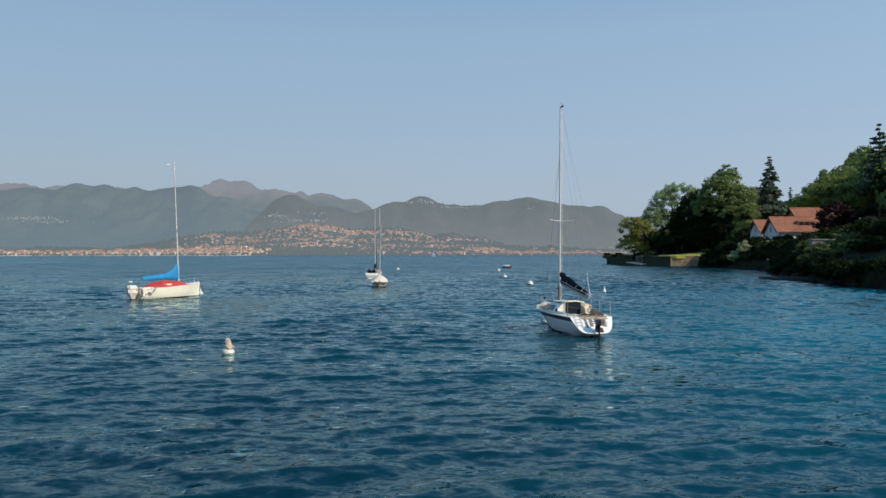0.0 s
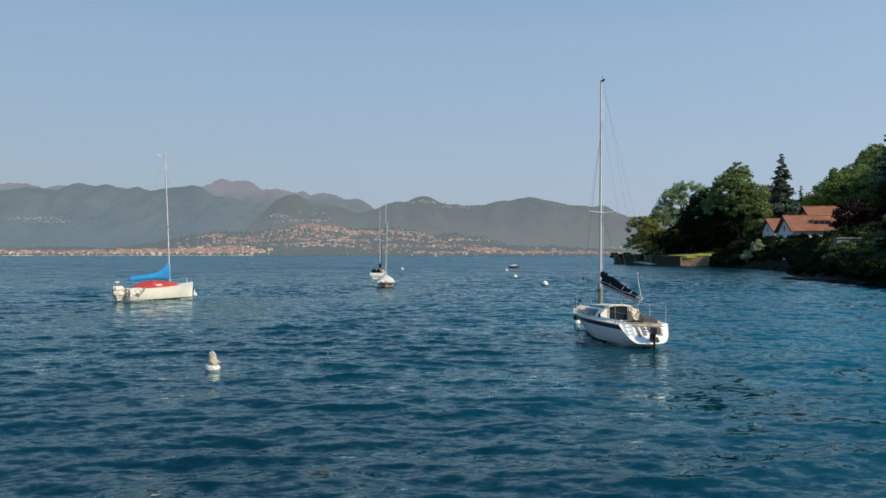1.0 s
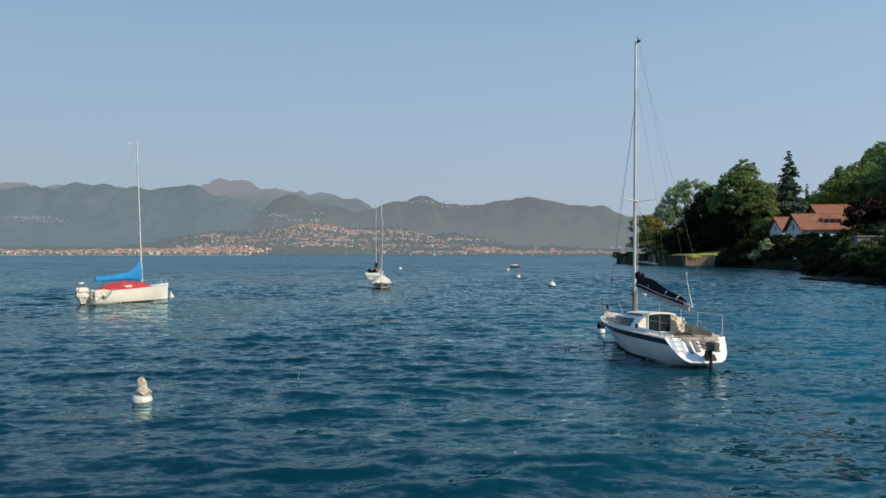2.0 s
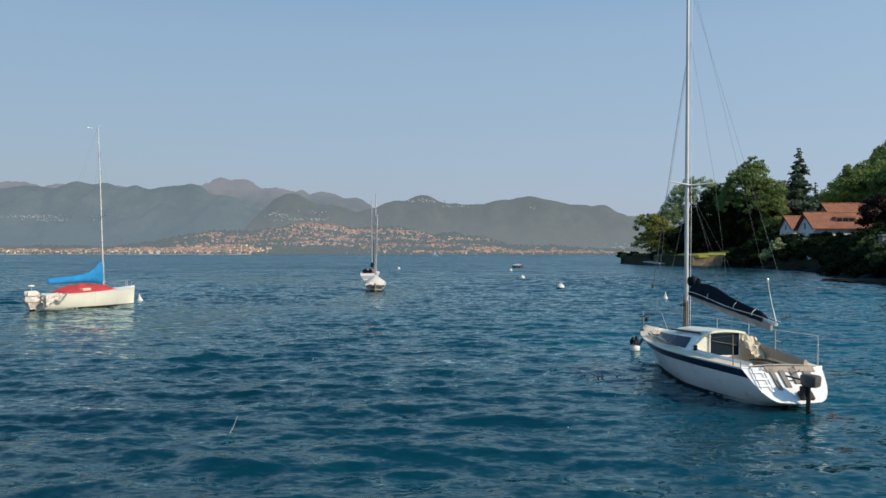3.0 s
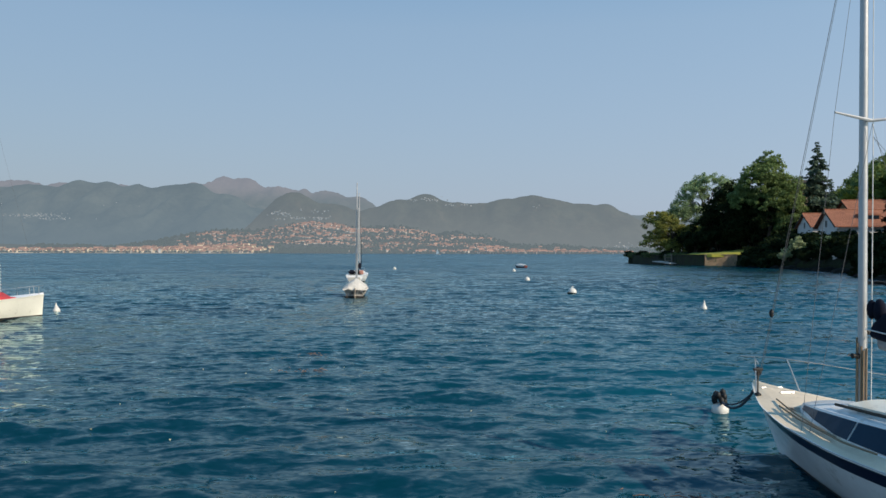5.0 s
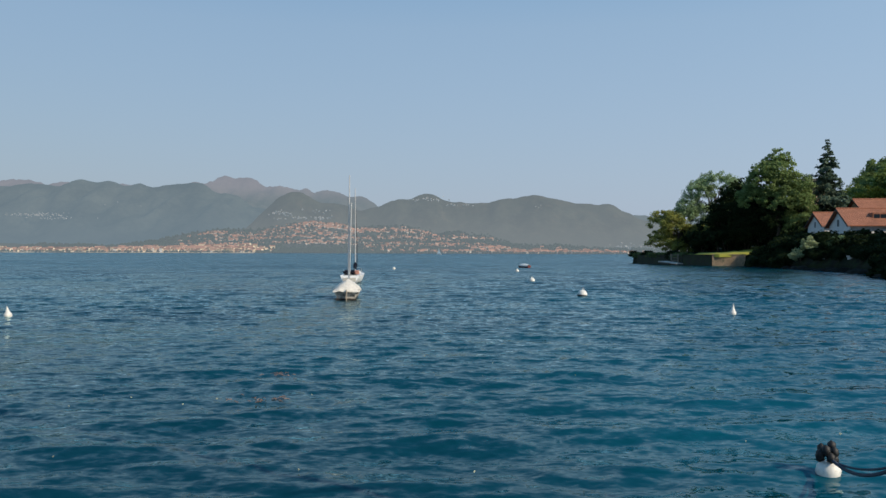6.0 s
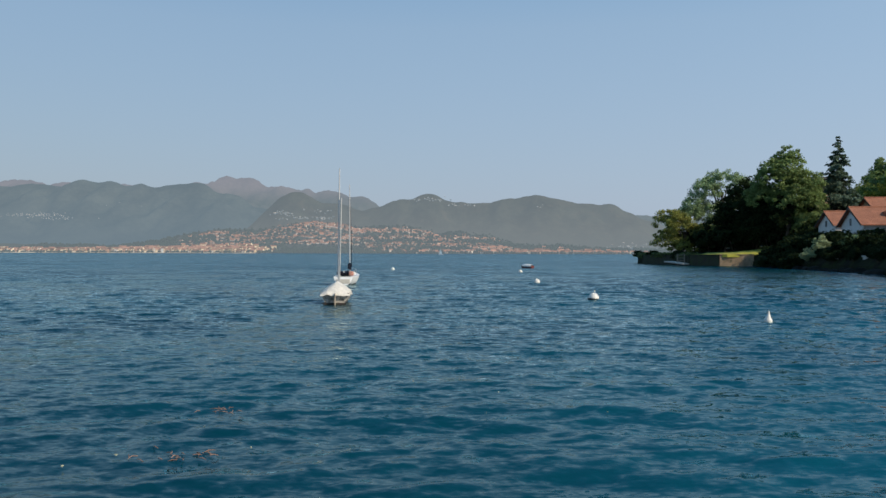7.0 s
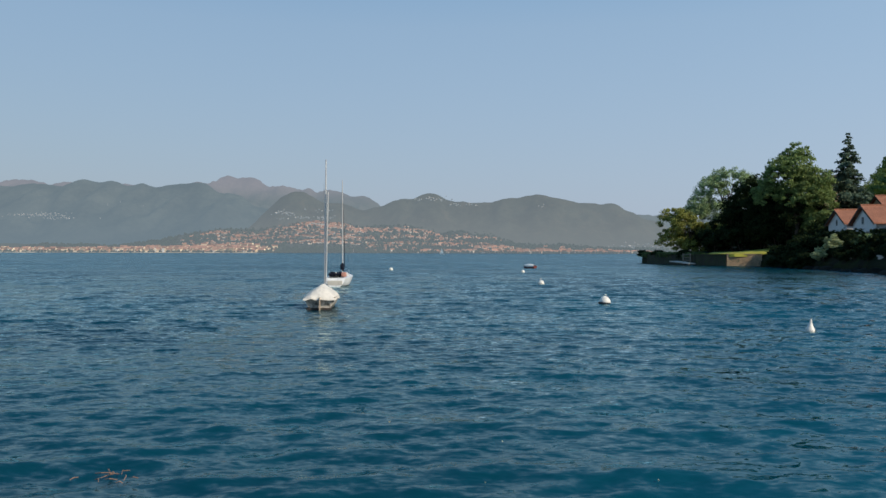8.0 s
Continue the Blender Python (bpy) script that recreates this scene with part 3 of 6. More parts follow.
def house_faces(x, y, z, w, d, h, roof, turn, verts, walls, roofs, deep=8):
    c, s = math.cos(turn), math.sin(turn)
    b = len(verts)
    for zz in (z - deep, z + h):
        for px, py in ((-w, -d), (w, -d), (w, d), (-w, d)):
            verts.append((x + (px * c - py * s) / 2, y + (px * s + py * c) / 2, zz))
    e = len(verts)
    for k in (-1.08, 1.08):
        for py, zz in ((-0.58 * d, h - 0.3), (0, h + roof), (0.58 * d, h - 0.3)):
            verts.append((x + (k * w / 2 * c - py * s), y + (k * w / 2 * s + py * c), z + zz))
    walls += [(b, b + 1, b + 5, b + 4), (b + 1, b + 2, b + 6, b + 5), (b + 2, b + 3, b + 7, b + 6), (b + 3, b, b + 4, b + 7)]
    roofs += [(e, e + 3, e + 4, e + 1), (e + 1, e + 4, e + 5, e + 2)]
    walls += [(e, e + 1, e + 2), (e + 3, e + 5, e + 4)]


def town(name, label, spots, count, seed, wall_material, size, tall=1.0):
    rnd = random.Random(seed)
    verts, walls, roofs = [], [], []
    for _ in range(count):
        cx, cy, sx, sy = rnd.choice(spots)
        x, y = rnd.gauss(cx, sx), cy + abs(rnd.gauss(0, sy)) if cy < 2480 else rnd.gauss(cy, sy)
        y = min(2795, max(2462, y))
        if -540 < x < -270 and y < 2565 and rnd.random() < 0.85:   # wooded park down to the shore
            continue
        w = rnd.uniform(0.7, 1.4) * size
        house_faces(x, y, foot_height(x, y), w * rnd.uniform(1, 2.6), w, w * rnd.uniform(0.18, 0.5) * tall, w * 0.46, rnd.uniform(-0.6, 0.6), verts, walls, roofs)
    me = bpy.data.meshes.new(name)
    me.from_pydata(verts, [], walls + roofs)
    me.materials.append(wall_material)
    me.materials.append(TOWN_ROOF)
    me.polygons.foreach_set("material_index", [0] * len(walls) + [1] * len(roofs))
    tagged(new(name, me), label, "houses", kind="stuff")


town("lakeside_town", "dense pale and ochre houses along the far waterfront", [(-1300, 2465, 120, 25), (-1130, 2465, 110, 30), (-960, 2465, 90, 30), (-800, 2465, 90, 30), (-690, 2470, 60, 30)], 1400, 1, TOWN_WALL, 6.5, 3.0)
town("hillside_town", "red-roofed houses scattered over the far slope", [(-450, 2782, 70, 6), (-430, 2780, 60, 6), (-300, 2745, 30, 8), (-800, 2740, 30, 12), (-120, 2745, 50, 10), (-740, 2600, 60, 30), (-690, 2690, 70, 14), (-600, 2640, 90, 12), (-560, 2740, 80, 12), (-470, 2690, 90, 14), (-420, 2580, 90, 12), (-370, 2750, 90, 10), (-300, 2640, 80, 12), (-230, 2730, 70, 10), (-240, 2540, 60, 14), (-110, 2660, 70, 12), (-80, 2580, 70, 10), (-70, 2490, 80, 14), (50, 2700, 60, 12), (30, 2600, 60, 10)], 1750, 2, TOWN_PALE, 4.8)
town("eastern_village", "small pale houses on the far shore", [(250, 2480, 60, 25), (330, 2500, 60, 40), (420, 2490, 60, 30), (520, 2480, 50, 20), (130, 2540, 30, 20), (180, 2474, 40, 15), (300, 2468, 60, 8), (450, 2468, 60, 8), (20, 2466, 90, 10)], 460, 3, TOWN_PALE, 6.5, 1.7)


def upland_village():
    rnd = random.Random(8)
    verts, walls, roofs = [], [], []
    for cx, cz, sx, sz, n in ((-1700, 152, 70, 4, 90), (-1560, 138, 50, 3, 26), (-1420, 205, 60, 5, 8), (-590, 142, 24, 5, 34), (-500, 124, 50, 4, 50), (-470, 150, 30, 8, 12), (-60, 196, 45, 7, 26), (30, 178, 40, 5, 12), (330, 170, 14, 3, 7), (610, 24, 55, 7, 40)):
        for _ in range(n):
            x, z = rnd.gauss(cx, sx), rnd.gauss(cz, sz)
            lx, lt, foot, back = (ROUND_X, ROUND_TOP, 2600, 3000) if cx > -900 else (LEFT_X, LEFT_TOP, 2900, 3600)
            y = foot + (back - foot) * min(0.95, z / float(np.interp(x, lx, lt))) ** (1 / 1.15)
            house_faces(x, y - 6, z, rnd.uniform(2.0, 5.5), 4, rnd.uniform(1.0, 1.9), 0.7, 0, verts, walls, roofs, 1.5)
    me = bpy.data.meshes.new("upland_village")
    me.from_pydata(verts, [], walls + roofs)
    me.materials.append(TOWN_SPECK)
    me.materials.append(TOWN_PALE)
    me.polygons.foreach_set("material_index", [0] * len(walls) + [1] * len(roofs))
    tagged(new("upland_village", me), "tiny pale houses high on the hazy slope", "houses", kind="stuff")


def waterfront():
    rnd = random.Random(5)
    for k in range(200):
        x = -1400 + k * 4.7 + rnd.uniform(-4, 4) if k < 170 else 200 + (k - 170) * 12 + rnd.uniform(-6, 6)
        tall = 18 if k in (6, 7) else (3 + 11 * rnd.random() ** 1.6 if k < 125 else rnd.uniform(2.5, 6))
        w, d = (3.5 + 8 * rnd.random() ** 2 if k < 170 else rnd.uniform(3, 6)), 8
        root = thing("waterfront_building", "ochre lakefront building with a tiled roof" if tall < 16 else "tall pale apartment block on the lakefront", "building",
                     pose(x, 2457 + rnd.uniform(0, 22), 1.0), "far waterfront buildings")
        bm = bmesh.new()
        box(bm, (-w / 2, -d / 2, -2), (w / 2, d / 2, tall))
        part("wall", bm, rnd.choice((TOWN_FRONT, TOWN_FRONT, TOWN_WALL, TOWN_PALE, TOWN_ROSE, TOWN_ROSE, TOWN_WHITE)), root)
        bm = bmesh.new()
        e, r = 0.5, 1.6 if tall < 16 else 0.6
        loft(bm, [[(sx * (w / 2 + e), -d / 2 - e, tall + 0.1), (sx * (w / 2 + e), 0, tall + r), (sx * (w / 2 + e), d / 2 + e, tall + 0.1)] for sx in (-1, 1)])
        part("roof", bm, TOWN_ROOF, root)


def far_trees():
    rnd = random.Random(11)
    verts, faces = [], []
    for _ in range(6800):
        x = rnd.uniform(-1420, 700)
        y = 2456 + 340 * rnd.random() ** 1.4
        if -520 < x < -280 and rnd.random() < 0.6:
            y = 2456 + 60 * rnd.random()
        if x < -640 or x > 200:
            y = max(y, 2490) if rnd.random() < 0.9 else 2456.5
        r, h = rnd.uniform(2.5, 6.5), rnd.uniform(4, 9)
        z = foot_height(x, y)
        b = len(verts)
        verts.append((x + rnd.uniform(-1, 1), y, z + h))
        for zz, rr in ((0.66, 0.8), (0.25, 1.0), (-0.3, 0.7)):
            for k in range(5):
                a = k * math.tau / 5 + rnd.random()
                q = r * rr * rnd.uniform(0.7, 1.25)
                verts.append((x + q * math.cos(a), y + q * math.sin(a), z + h * zz + rnd.uniform(-1, 1)))
        for k in range(5):
            faces.append((b, b + 1 + k, b + 1 + (k + 1) % 5))
            for j in range(2):
                o = b + 1 + 5 * j
                faces.append((o + k, o + 5 + k, o + 5 + (k + 1) % 5, o + (k + 1) % 5))
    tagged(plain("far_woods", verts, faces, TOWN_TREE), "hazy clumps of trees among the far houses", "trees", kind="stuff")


def far_quay():
    bm = bmesh.new()
    box(bm, (-1440, 2452, -1), (-590, 2455, 1.6))
    tagged(new("far_quay", mesh_of("far_quay", bm, TOWN_FRONT)), "pale stone quay along the far waterfront", "quay", kind="structure")


far_quay()
upland_village()
waterfront()
far_trees()


# ---- near shore ----
SHORE_Y = (40, 78, 98, 110, 123, 150, 177, 204, 210.6, 212, 219, 245, 258, 268, 285, 320, 420, 520)
SHORE_X = (37, 39.5, 45.3, 48.6, 53.2, 61, 64.6, 67.0, 67.0, 60.2, 56, 51.4, 52.5, 56, 66, 90, 160, 230)


def shore_x(y):
    return float(np.interp(y, SHORE_Y, SHORE_X))


def land_z(x, y):
    d = x - shore_x(y)
    if d < 0.2:
        return -1.2
    quay = 1.0 if 210.7 < y < 272 else 0.0
    z = (2.3 if quay else 0.7 + min(1.7, d * 1.1)) + 0.085 * min(d, 30)
    if not quay:
        z += 0.18 * noise.noise(Vector((x * 0.3, y * 0.3, 2))) * min(1, d)
    if y < 150:
        z += 2.0 * min(1, max(0, (d - 3) / 5)) * min(1, (150 - y) / 25)
    z += 0.34 * max(0.0, min(x - 92, 70)) * min(1, max(0.3, (y - 60) / 120))
    return z


def shore_land():
    ys = [60 + 4 * i for i in range(36)] + [203.9, 207, 210.5, 210.8, 211.4] + [212 + 4 * i for i in range(16)] + [276 + 8 * i for i in range(31)]
    ds = [0, 0.25, 0.8, 1.5, 2.5, 4, 6, 9, 13, 18, 25, 33, 42, 54, 68, 85, 110, 150, 220, 400]
    verts, faces = [], []
    for y in ys:
        for d in ds:
            x = shore_x(y) + d
            verts.append((x + (0.5 * noise.noise(Vector((y * 0.25, 1, d))) if 0 < d < 4 and not 203 < y < 274 else 0), y, land_z(x, y)))
    n = len(ds)
    for j in range(len(ys) - 1):
        for i in range(n - 1):
            a = j * n + i
            faces.append((a, a + 1, a + n + 1, a + n))
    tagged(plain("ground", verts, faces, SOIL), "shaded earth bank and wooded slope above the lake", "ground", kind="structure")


shore_land()


# ---- boats ----
def interp(pairs):
    xs, ys = [p[0] for p in pairs], [p[1] for p in pairs]
    return lambda s: float(np.interp(s, xs, ys))


def smooth_curve(pairs):
    """Monotone-ish smooth curve through a few stations."""
    xs = np.linspace(0, 1, 101)
    raw = np.interp(xs, [p[0] for p in pairs], [p[1] for p in pairs])
    k = np.hanning(15)
    k /= k.sum()
    pad = np.concatenate([2 * raw[0] - raw[7:0:-1], raw, 2 * raw[-1] - raw[-2:-9:-1]])
    out = np.convolve(pad, k, mode="valid")
    return lambda s: float(np.interp(s, xs, out))


def mast_of(parent, foot, top, r=0.055, label=""):
    return part("mast", tube(bmesh.new(), [foot, Vector(foot).lerp(Vector(top), 0.5), top], [r, r * 0.95, r * 0.62], 10), ALU, parent, label, True)


def stay(parent, a, b, r=0.006, name="stay"):
    return part(name, tube(bmesh.new(), [a, b], r * 0.45, 5), WIRE, parent)


def cabin_sloop():
    """White cruising sloop with a navy band, doghouse, open cockpit and a raked transom."""
    root = thing("sailboat", "white cabin sailboat with navy stripe, outboard and furled sail, moored", "sailboat", pose(4.6, 36.52, 0, 0.0, 0.6, 8.5))
    L = 7.35
    hull = Hull(L, smooth_curve([(0, 0.02), (0.1, 0.36), (0.21, 0.70), (0.37, 1.0), (0.53, 1.13), (0.72, 1.07), (1, 0.82)]),
                smooth_curve([(0, 0.93), (0.3, 0.83), (0.6, 0.77), (1, 0.74)]),
                smooth_curve([(0, -0.05), (0.15, -0.30), (0.5, -0.40), (0.78, -0.16), (0.90, 0.04), (1, 0.17)]), 0.75, 0.86, 0.62, 1.0, 0.26)
    part("hull", hull.shell(36, 14), GELCOAT, root, "glossy white hull", True)
    for side in (-1, 1):
        part("stripe", hull.band(0.035, 0.175, side, 36), NAVY, root, "navy blue band under the rail", True)
        part("toe_rail", hull.band(-0.03, 0.03, side, 36, 0.014), GELCOAT, root, "", True)
        part("waterline_band", hull.water_band(-0.2, 0.045, side), ANTIFOUL, root, "dark antifouling at the waterline", True)
    S0, S1 = 0.59, 0.985
    inner = 0.64
    part("deck", hull.deck((S0, S1), inner, 0.045), DECK, root, "cream non-slip deck")

    # cockpit well
    def edge(s, f, z):
        e = hull.level(s, hull.sheer(s), 1)
        return Vector((f * e.x, e.y, z))

    bm = bmesh.new()
    ss = [S0 + (S1 - S0) * i / 6 for i in range(7)]
    for side in (-1, 1):
        for z0, z1, f0, f1 in ((0.82, 0.52, inner, inner - 0.02), (0.52, 0.52, inner - 0.02, 0.26), (0.52, 0.24, 0.26, 0.25)):
            rows = [(bm.verts.new(edge(s, side * f0, z0)), bm.verts.new(edge(s, side * f1, z1))) for s in ss]
            for a, b in zip(rows, rows[1:]):
                bm.faces.new((a[0], b[0], b[1], a[1]))
    rows = [(bm.verts.new(edge(s, -0.25, 0.24)), bm.verts.new(edge(s, 0.25, 0.24))) for s in ss]
    for a, b in zip(rows, rows[1:]):
        bm.faces.new((a[0], b[0], b[1], a[1]))
    part("cockpit", bm, DECK, root, "cream moulded cockpit benches and sole")
    for side in (-1, 1):
        bm = bmesh.new()
        rings = []
        for s in ss if side > 0 else [0.635 + (S1 - 0.635) * i / 6 for i in range(7)]:
            c = edge(s, side * (inner + 0.03), 0)
            zt = hull.sheer(s) + (0.20 if side > 0 else 0.07) * (1 - 0.5 * (s - S0) / (S1 - S0))
            rings.append([(c.x - 0.045, c.y, 0.72), (c.x + 0.045, c.y, 0.72), (c.x + 0.035, c.y, zt), (c.x, c.y, zt + 0.025), (c.x - 0.035, c.y, zt)])
        part("coaming", loft(bm, rings), BEIGE if side > 0 else GELCOAT, root, "raised cockpit side", True)
    # raked transom ledge with folded boarding ladder
    top_l, top_r = hull.level(1, hull.sheer(1), -1), hull.level(1, hull.sheer(1), 1)
    bm = bmesh.new()
    tube(bm, [top_l, top_l.lerp(top_r, 0.12) + Vector((0, -0.02, -0.02)), top_l.lerp(top_r, 0.2) + Vector((0, -0.10, -0.12)), top_l.lerp(top_r, 0.8) + Vector((0, -0.10, -0.12)), top_l.lerp(top_r, 0.88) + Vector((0, -0.02, -0.02)), top_r], 0.022, 8)
    part("transom_rim", bm, GELCOAT, root, "", True)
    slope = Vector((0, -hull.stern_rake, -0.74)).normalized()
    face = Vector((0, -0.74, hull.stern_rake)).normalized()
    base = hull.level(1, hull.sheer(1), 1) * 1.0
    base.x = 0

    def on_transom(x, down, off):
        p = base + slope * down + face * off
        return Vector((x, p.y, p.z))

    bm = bmesh.new()
    for x in (-0.66, -0.44):
        tube(bm, [on_transom(x, 0.02, 0.02), on_transom(x, 0.10, 0.04), on_transom(x, 0.56, 0.04), on_transom(x, 0.60, 0.02)], 0.011, 6)
    for d in (0.16, 0.32, 0.48):
        tube(bm, [on_transom(-0.66, d, 0.04), on_transom(-0.44, d, 0.04)], 0.011, 6)
    part("boarding_ladder", bm, STEEL, root, "folded steel ladder", True)
    for x0, x1, d0, d1 in ((-0.30, -0.22, 0.06, 0.56), (-0.12, -0.02, 0.10, 0.50), (0.10, 0.22, 0.05, 0.42), (0.36, 0.50, 0.12, 0.5)):
        bm = bmesh.new()
        loft(bm, [[on_transom(x, d, o) for x, o in ((x0, 0.004), (x1, 0.004), (x1, 0.03), (x0, 0.03))] for d in (d0, (d0 + d1) / 2, d1)])
        part("transom_strip", bm, GREY_STRIP, root, "grey-brown strip down the transom")
    bm = bmesh.new()
    loft(bm, [[on_transom(x, d, o) for x, o in ((-0.36, 0.004), (0.62, 0.004), (0.62, 0.022), (-0.36, 0.022))] for d in (0.0, 0.07, 0.13)])
    part("transom_pad", bm, BEIGE, root, "tan pad along the transom edge")
    bm = bmesh.new()
    tube(bm, sag(on_transom(-0.4, 0.05, 0.05), on_transom(0.1, 0.35, 0.05), 0.10, 8), 0.012, 5)
    tube(bm, sag(on_transom(0.2, 0.02, 0.05), on_transom(0.55, 0.30, 0.05), 0.12, 8), 0.012, 5)
    part("loose_rope", bm, ROPE_TAN, root, "", True)
    bm = bmesh.new()
    loft(bm, [[on_transom(x, d, o) for x, o in ((0.02, 0.0), (0.28, 0.0), (0.28, 0.06), (0.02, 0.06))] for d in (0.62, 0.80)])
    part("motor_bracket", bm, TIMBER, root, "dark wooden motor bracket")
    outboard(root, pose(0.04, -7.22, 0.50, 0, 0, 0), 20, 0.86)

    # coachroof and doghouse
    def roof_ring(y, w0, z0, w1, z1, camber):
        return [(-w0, y, z0), (-w1, y, z1), (-w1 * 0.5, y, z1 + camber * 0.8), (0, y, z1 + camber), (w1 * 0.5, y, z1 + camber * 0.8), (w1, y, z1), (w0, y, z0)]

    part("coachroof", loft(bmesh.new(), [roof_ring(-1.55, 0.22, 0.80, 0.14, 0.90, 0.02), roof_ring(-1.85, 0.46, 0.80, 0.36, 0.97, 0.03), roof_ring(-2.5, 0.66, 0.78, 0.55, 1.02, 0.05),
                                         roof_ring(-3.2, 0.78, 0.76, 0.60, 1.05, 0.06), roof_ring(-3.9, 0.82, 0.74, 0.60, 1.08, 0.06), roof_ring(-4.30, 0.82, 0.74, 0.58, 1.10, 0.06)]), GELCOAT, root, "white cabin trunk", True)
    bm = bmesh.new()
    sheet(bm, lambda u, v: ((v - 0.5) * (0.80 + 0.05 * u), -2.80 - 1.62 * u, 1.13 + 0.07 * u + 0.05 * (1 - (2 * v - 1) ** 2)), 10, 8, 0.05)
    part("sliding_hatch", bm, CREAM, root, "cream cabin top with dark edge", True)
    bm = bmesh.new()
    for x in (-0.42, 0.42):
        tube(bm, [(x, -2.6, 1.09), (x * 1.15, -3.4, 1.13), (x * 1.2, -4.2, 1.16)], 0.018, 6)
    part("grab_rail", bm, TIMBER, root, "dark wooden grab rails", True)
    for side in (-1, 1):
        for y0, y1 in ((-1.95, -3.28), (-3.31, -4.06)):
            bm = bmesh.new()
            def wall_pt(y, k, out):
                u = np.interp(-y, (1.85, 2.5, 3.2, 3.9), (0, 1, 2, 3))
                w0 = np.interp(u, (0, 1, 2, 3), (0.46, 0.66, 0.78, 0.82))
                w1 = np.interp(u, (0, 1, 2, 3), (0.36, 0.55, 0.60, 0.60))
                z0 = np.interp(u, (0, 1, 2, 3), (0.80, 0.78, 0.76, 0.74))
                z1 = np.interp(u, (0, 1, 2, 3), (0.97, 1.02, 1.05, 1.08))
                return Vector((side * (w0 + (w1 - w0) * k + out), y, z0 + (z1 - z0) * k))
            front_k = 0.62 if y0 > -2.5 else 0.24
            rows = []
            for i in range(6):
                y = y0 + (y1 - y0) * i / 5
                lo = 0.24 + (front_k - 0.24) * (1 - min(1, i / 4.0))
                rows.append([bm.verts.new(wall_pt(y, k, o)) for k, o in ((lo, 0.0), (lo, 0.012), (0.90, 0.012), (0.90, 0.0))])
            for a, b in zip(rows, rows[1:]):
                for k in range(3):
                    bm.faces.new((a[k], b[k], b[k + 1], a[k + 1]))
            part("cabin_window", bm, CABIN_GLASS, root, "dark blue cabin window")
    # bulkhead with the dark companionway under the doghouse
    bm = bmesh.new()
    loft(bm, [[(-0.82, y, 0.5), (-0.80, y, 0.76), (-0.45, y, 1.17), (0.45, y, 1.17), (0.80, y, 0.76), (0.82, y, 0.5)] for y in (-4.26, -4.34)])
    part("bulkhead", bm, CREAM, root, "cream cabin bulkhead")
    bm = bmesh.new()
    box(bm, (-0.34, -4.365, 0.70), (0.30, -4.344, 1.165), 0.004)
    part("companionway", bm, GLASS, root, "dark companionway screen")
    bm = bmesh.new()
    for x in (-0.36, 0.32):
        box(bm, (x - 0.012, -4.38, 0.67), (x + 0.012, -4.344, 1.18), 0.004)
    box(bm, (-0.382, -4.39, 0.65), (0.342, -4.344, 0.70), 0.006)
    part("companionway_frame", bm, GELCOAT, root)
    part("tie_line", tube(bmesh.new(), [(-0.36, -4.395, 1.02), (0.32, -4.395, 0.9)], 0.006, 5), WIRE, root)
    bm = bmesh.new()
    sheet(bm, lambda u, v: (0.36 + 0.36 * v + 0.05 * noise.noise(Vector((u * 5, v * 4, 1))), -4.38 - 0.55 * u + 0.07 * noise.noise(Vector((u * 4, v * 6, 4))), 1.15 - 0.42 * u ** 0.7 - 0.10 * v * v + 0.09 * noise.noise(Vector((u * 6, v * 5, 9)))), 20, 16, 0.015)
    part("folded_tarpaulin", bm, CREAM_CLOTH, root, "crumpled cream canvas", True)
    bm = bmesh.new()
    box(bm, (-0.58, -5.9, 0.525), (-0.30, -4.5, 0.58), 0.02)
    box(bm, (0.30, -5.7, 0.525), (0.58, -4.5, 0.58), 0.02)
    part("bench_cushion", bm, BEIGE, root, "beige bench cushions", True)
    bm = bmesh.new()
    for k in range(5):
        r0 = 0.11 + 0.012 * k
        tube(bm, [(0.02 + r0 * math.cos(a) + 0.02 * k, -5.3 + 1.5 * r0 * math.sin(a) - 0.05 * k, 0.262 + 0.018 * k) for a in [i * math.tau / 14 for i in range(15)]], 0.011, 5)
    tube(bm, [(0.1, -5.4, 0.30), (0.3, -5.9, 0.56), (0.42, -6.35, 0.60), (0.2, -6.75, 0.72)], 0.011, 5)
    tube(bm, [(-0.35, -4.6, 0.60), (-0.5, -5.3, 0.61), (-0.38, -6.0, 0.60), (-0.5, -6.6, 0.66)], 0.012, 5)
    part("loose_rope", bm, ROPE_TAN, root, "tan sheets and ropes left in the cockpit", True)
    part("tiller", tube(bmesh.new(), [(0.05, -6.35, 0.78), (0.0, -5.9, 0.80), (-0.05, -5.45, 0.74)], [0.028, 0.022, 0.016], 8), TIMBER, root, "varnished tiller", True)
    bm = bmesh.new()
    box(bm, (-0.5, -6.2, 0.50), (0.5, -6.12, 0.60), 0.01)
    part("traveller", bm, BLACK, root)

    # mast, spreaders, boom with its cover
    mast_of(root, (-0.03, -2.54, 1.04), (-0.06, -2.54, 9.40), 0.052, "grey aluminium mast")
    bm = bmesh.new()
    for side in (-1, 1):
        tube(bm, [(0, -2.62, 4.50), (side * 0.56, -2.74, 4.56)], [0.022, 0.012], 6)
    part("spreader", bm, ALU, root)
    bm = bmesh.new()
    tube(bm, [(0, -2.60, 9.40), (0.0, -2.50, 9.55)], 0.01, 5)
    box(bm, (-0.03, -2.72, 9.36), (0.03, -2.5, 9.42), 0.01)
    part("masthead", bm, BLACK, root)
    boom_a, boom_b = Vector((0, -2.70, 1.96)), Vector((0.06, -6.22, 1.52))
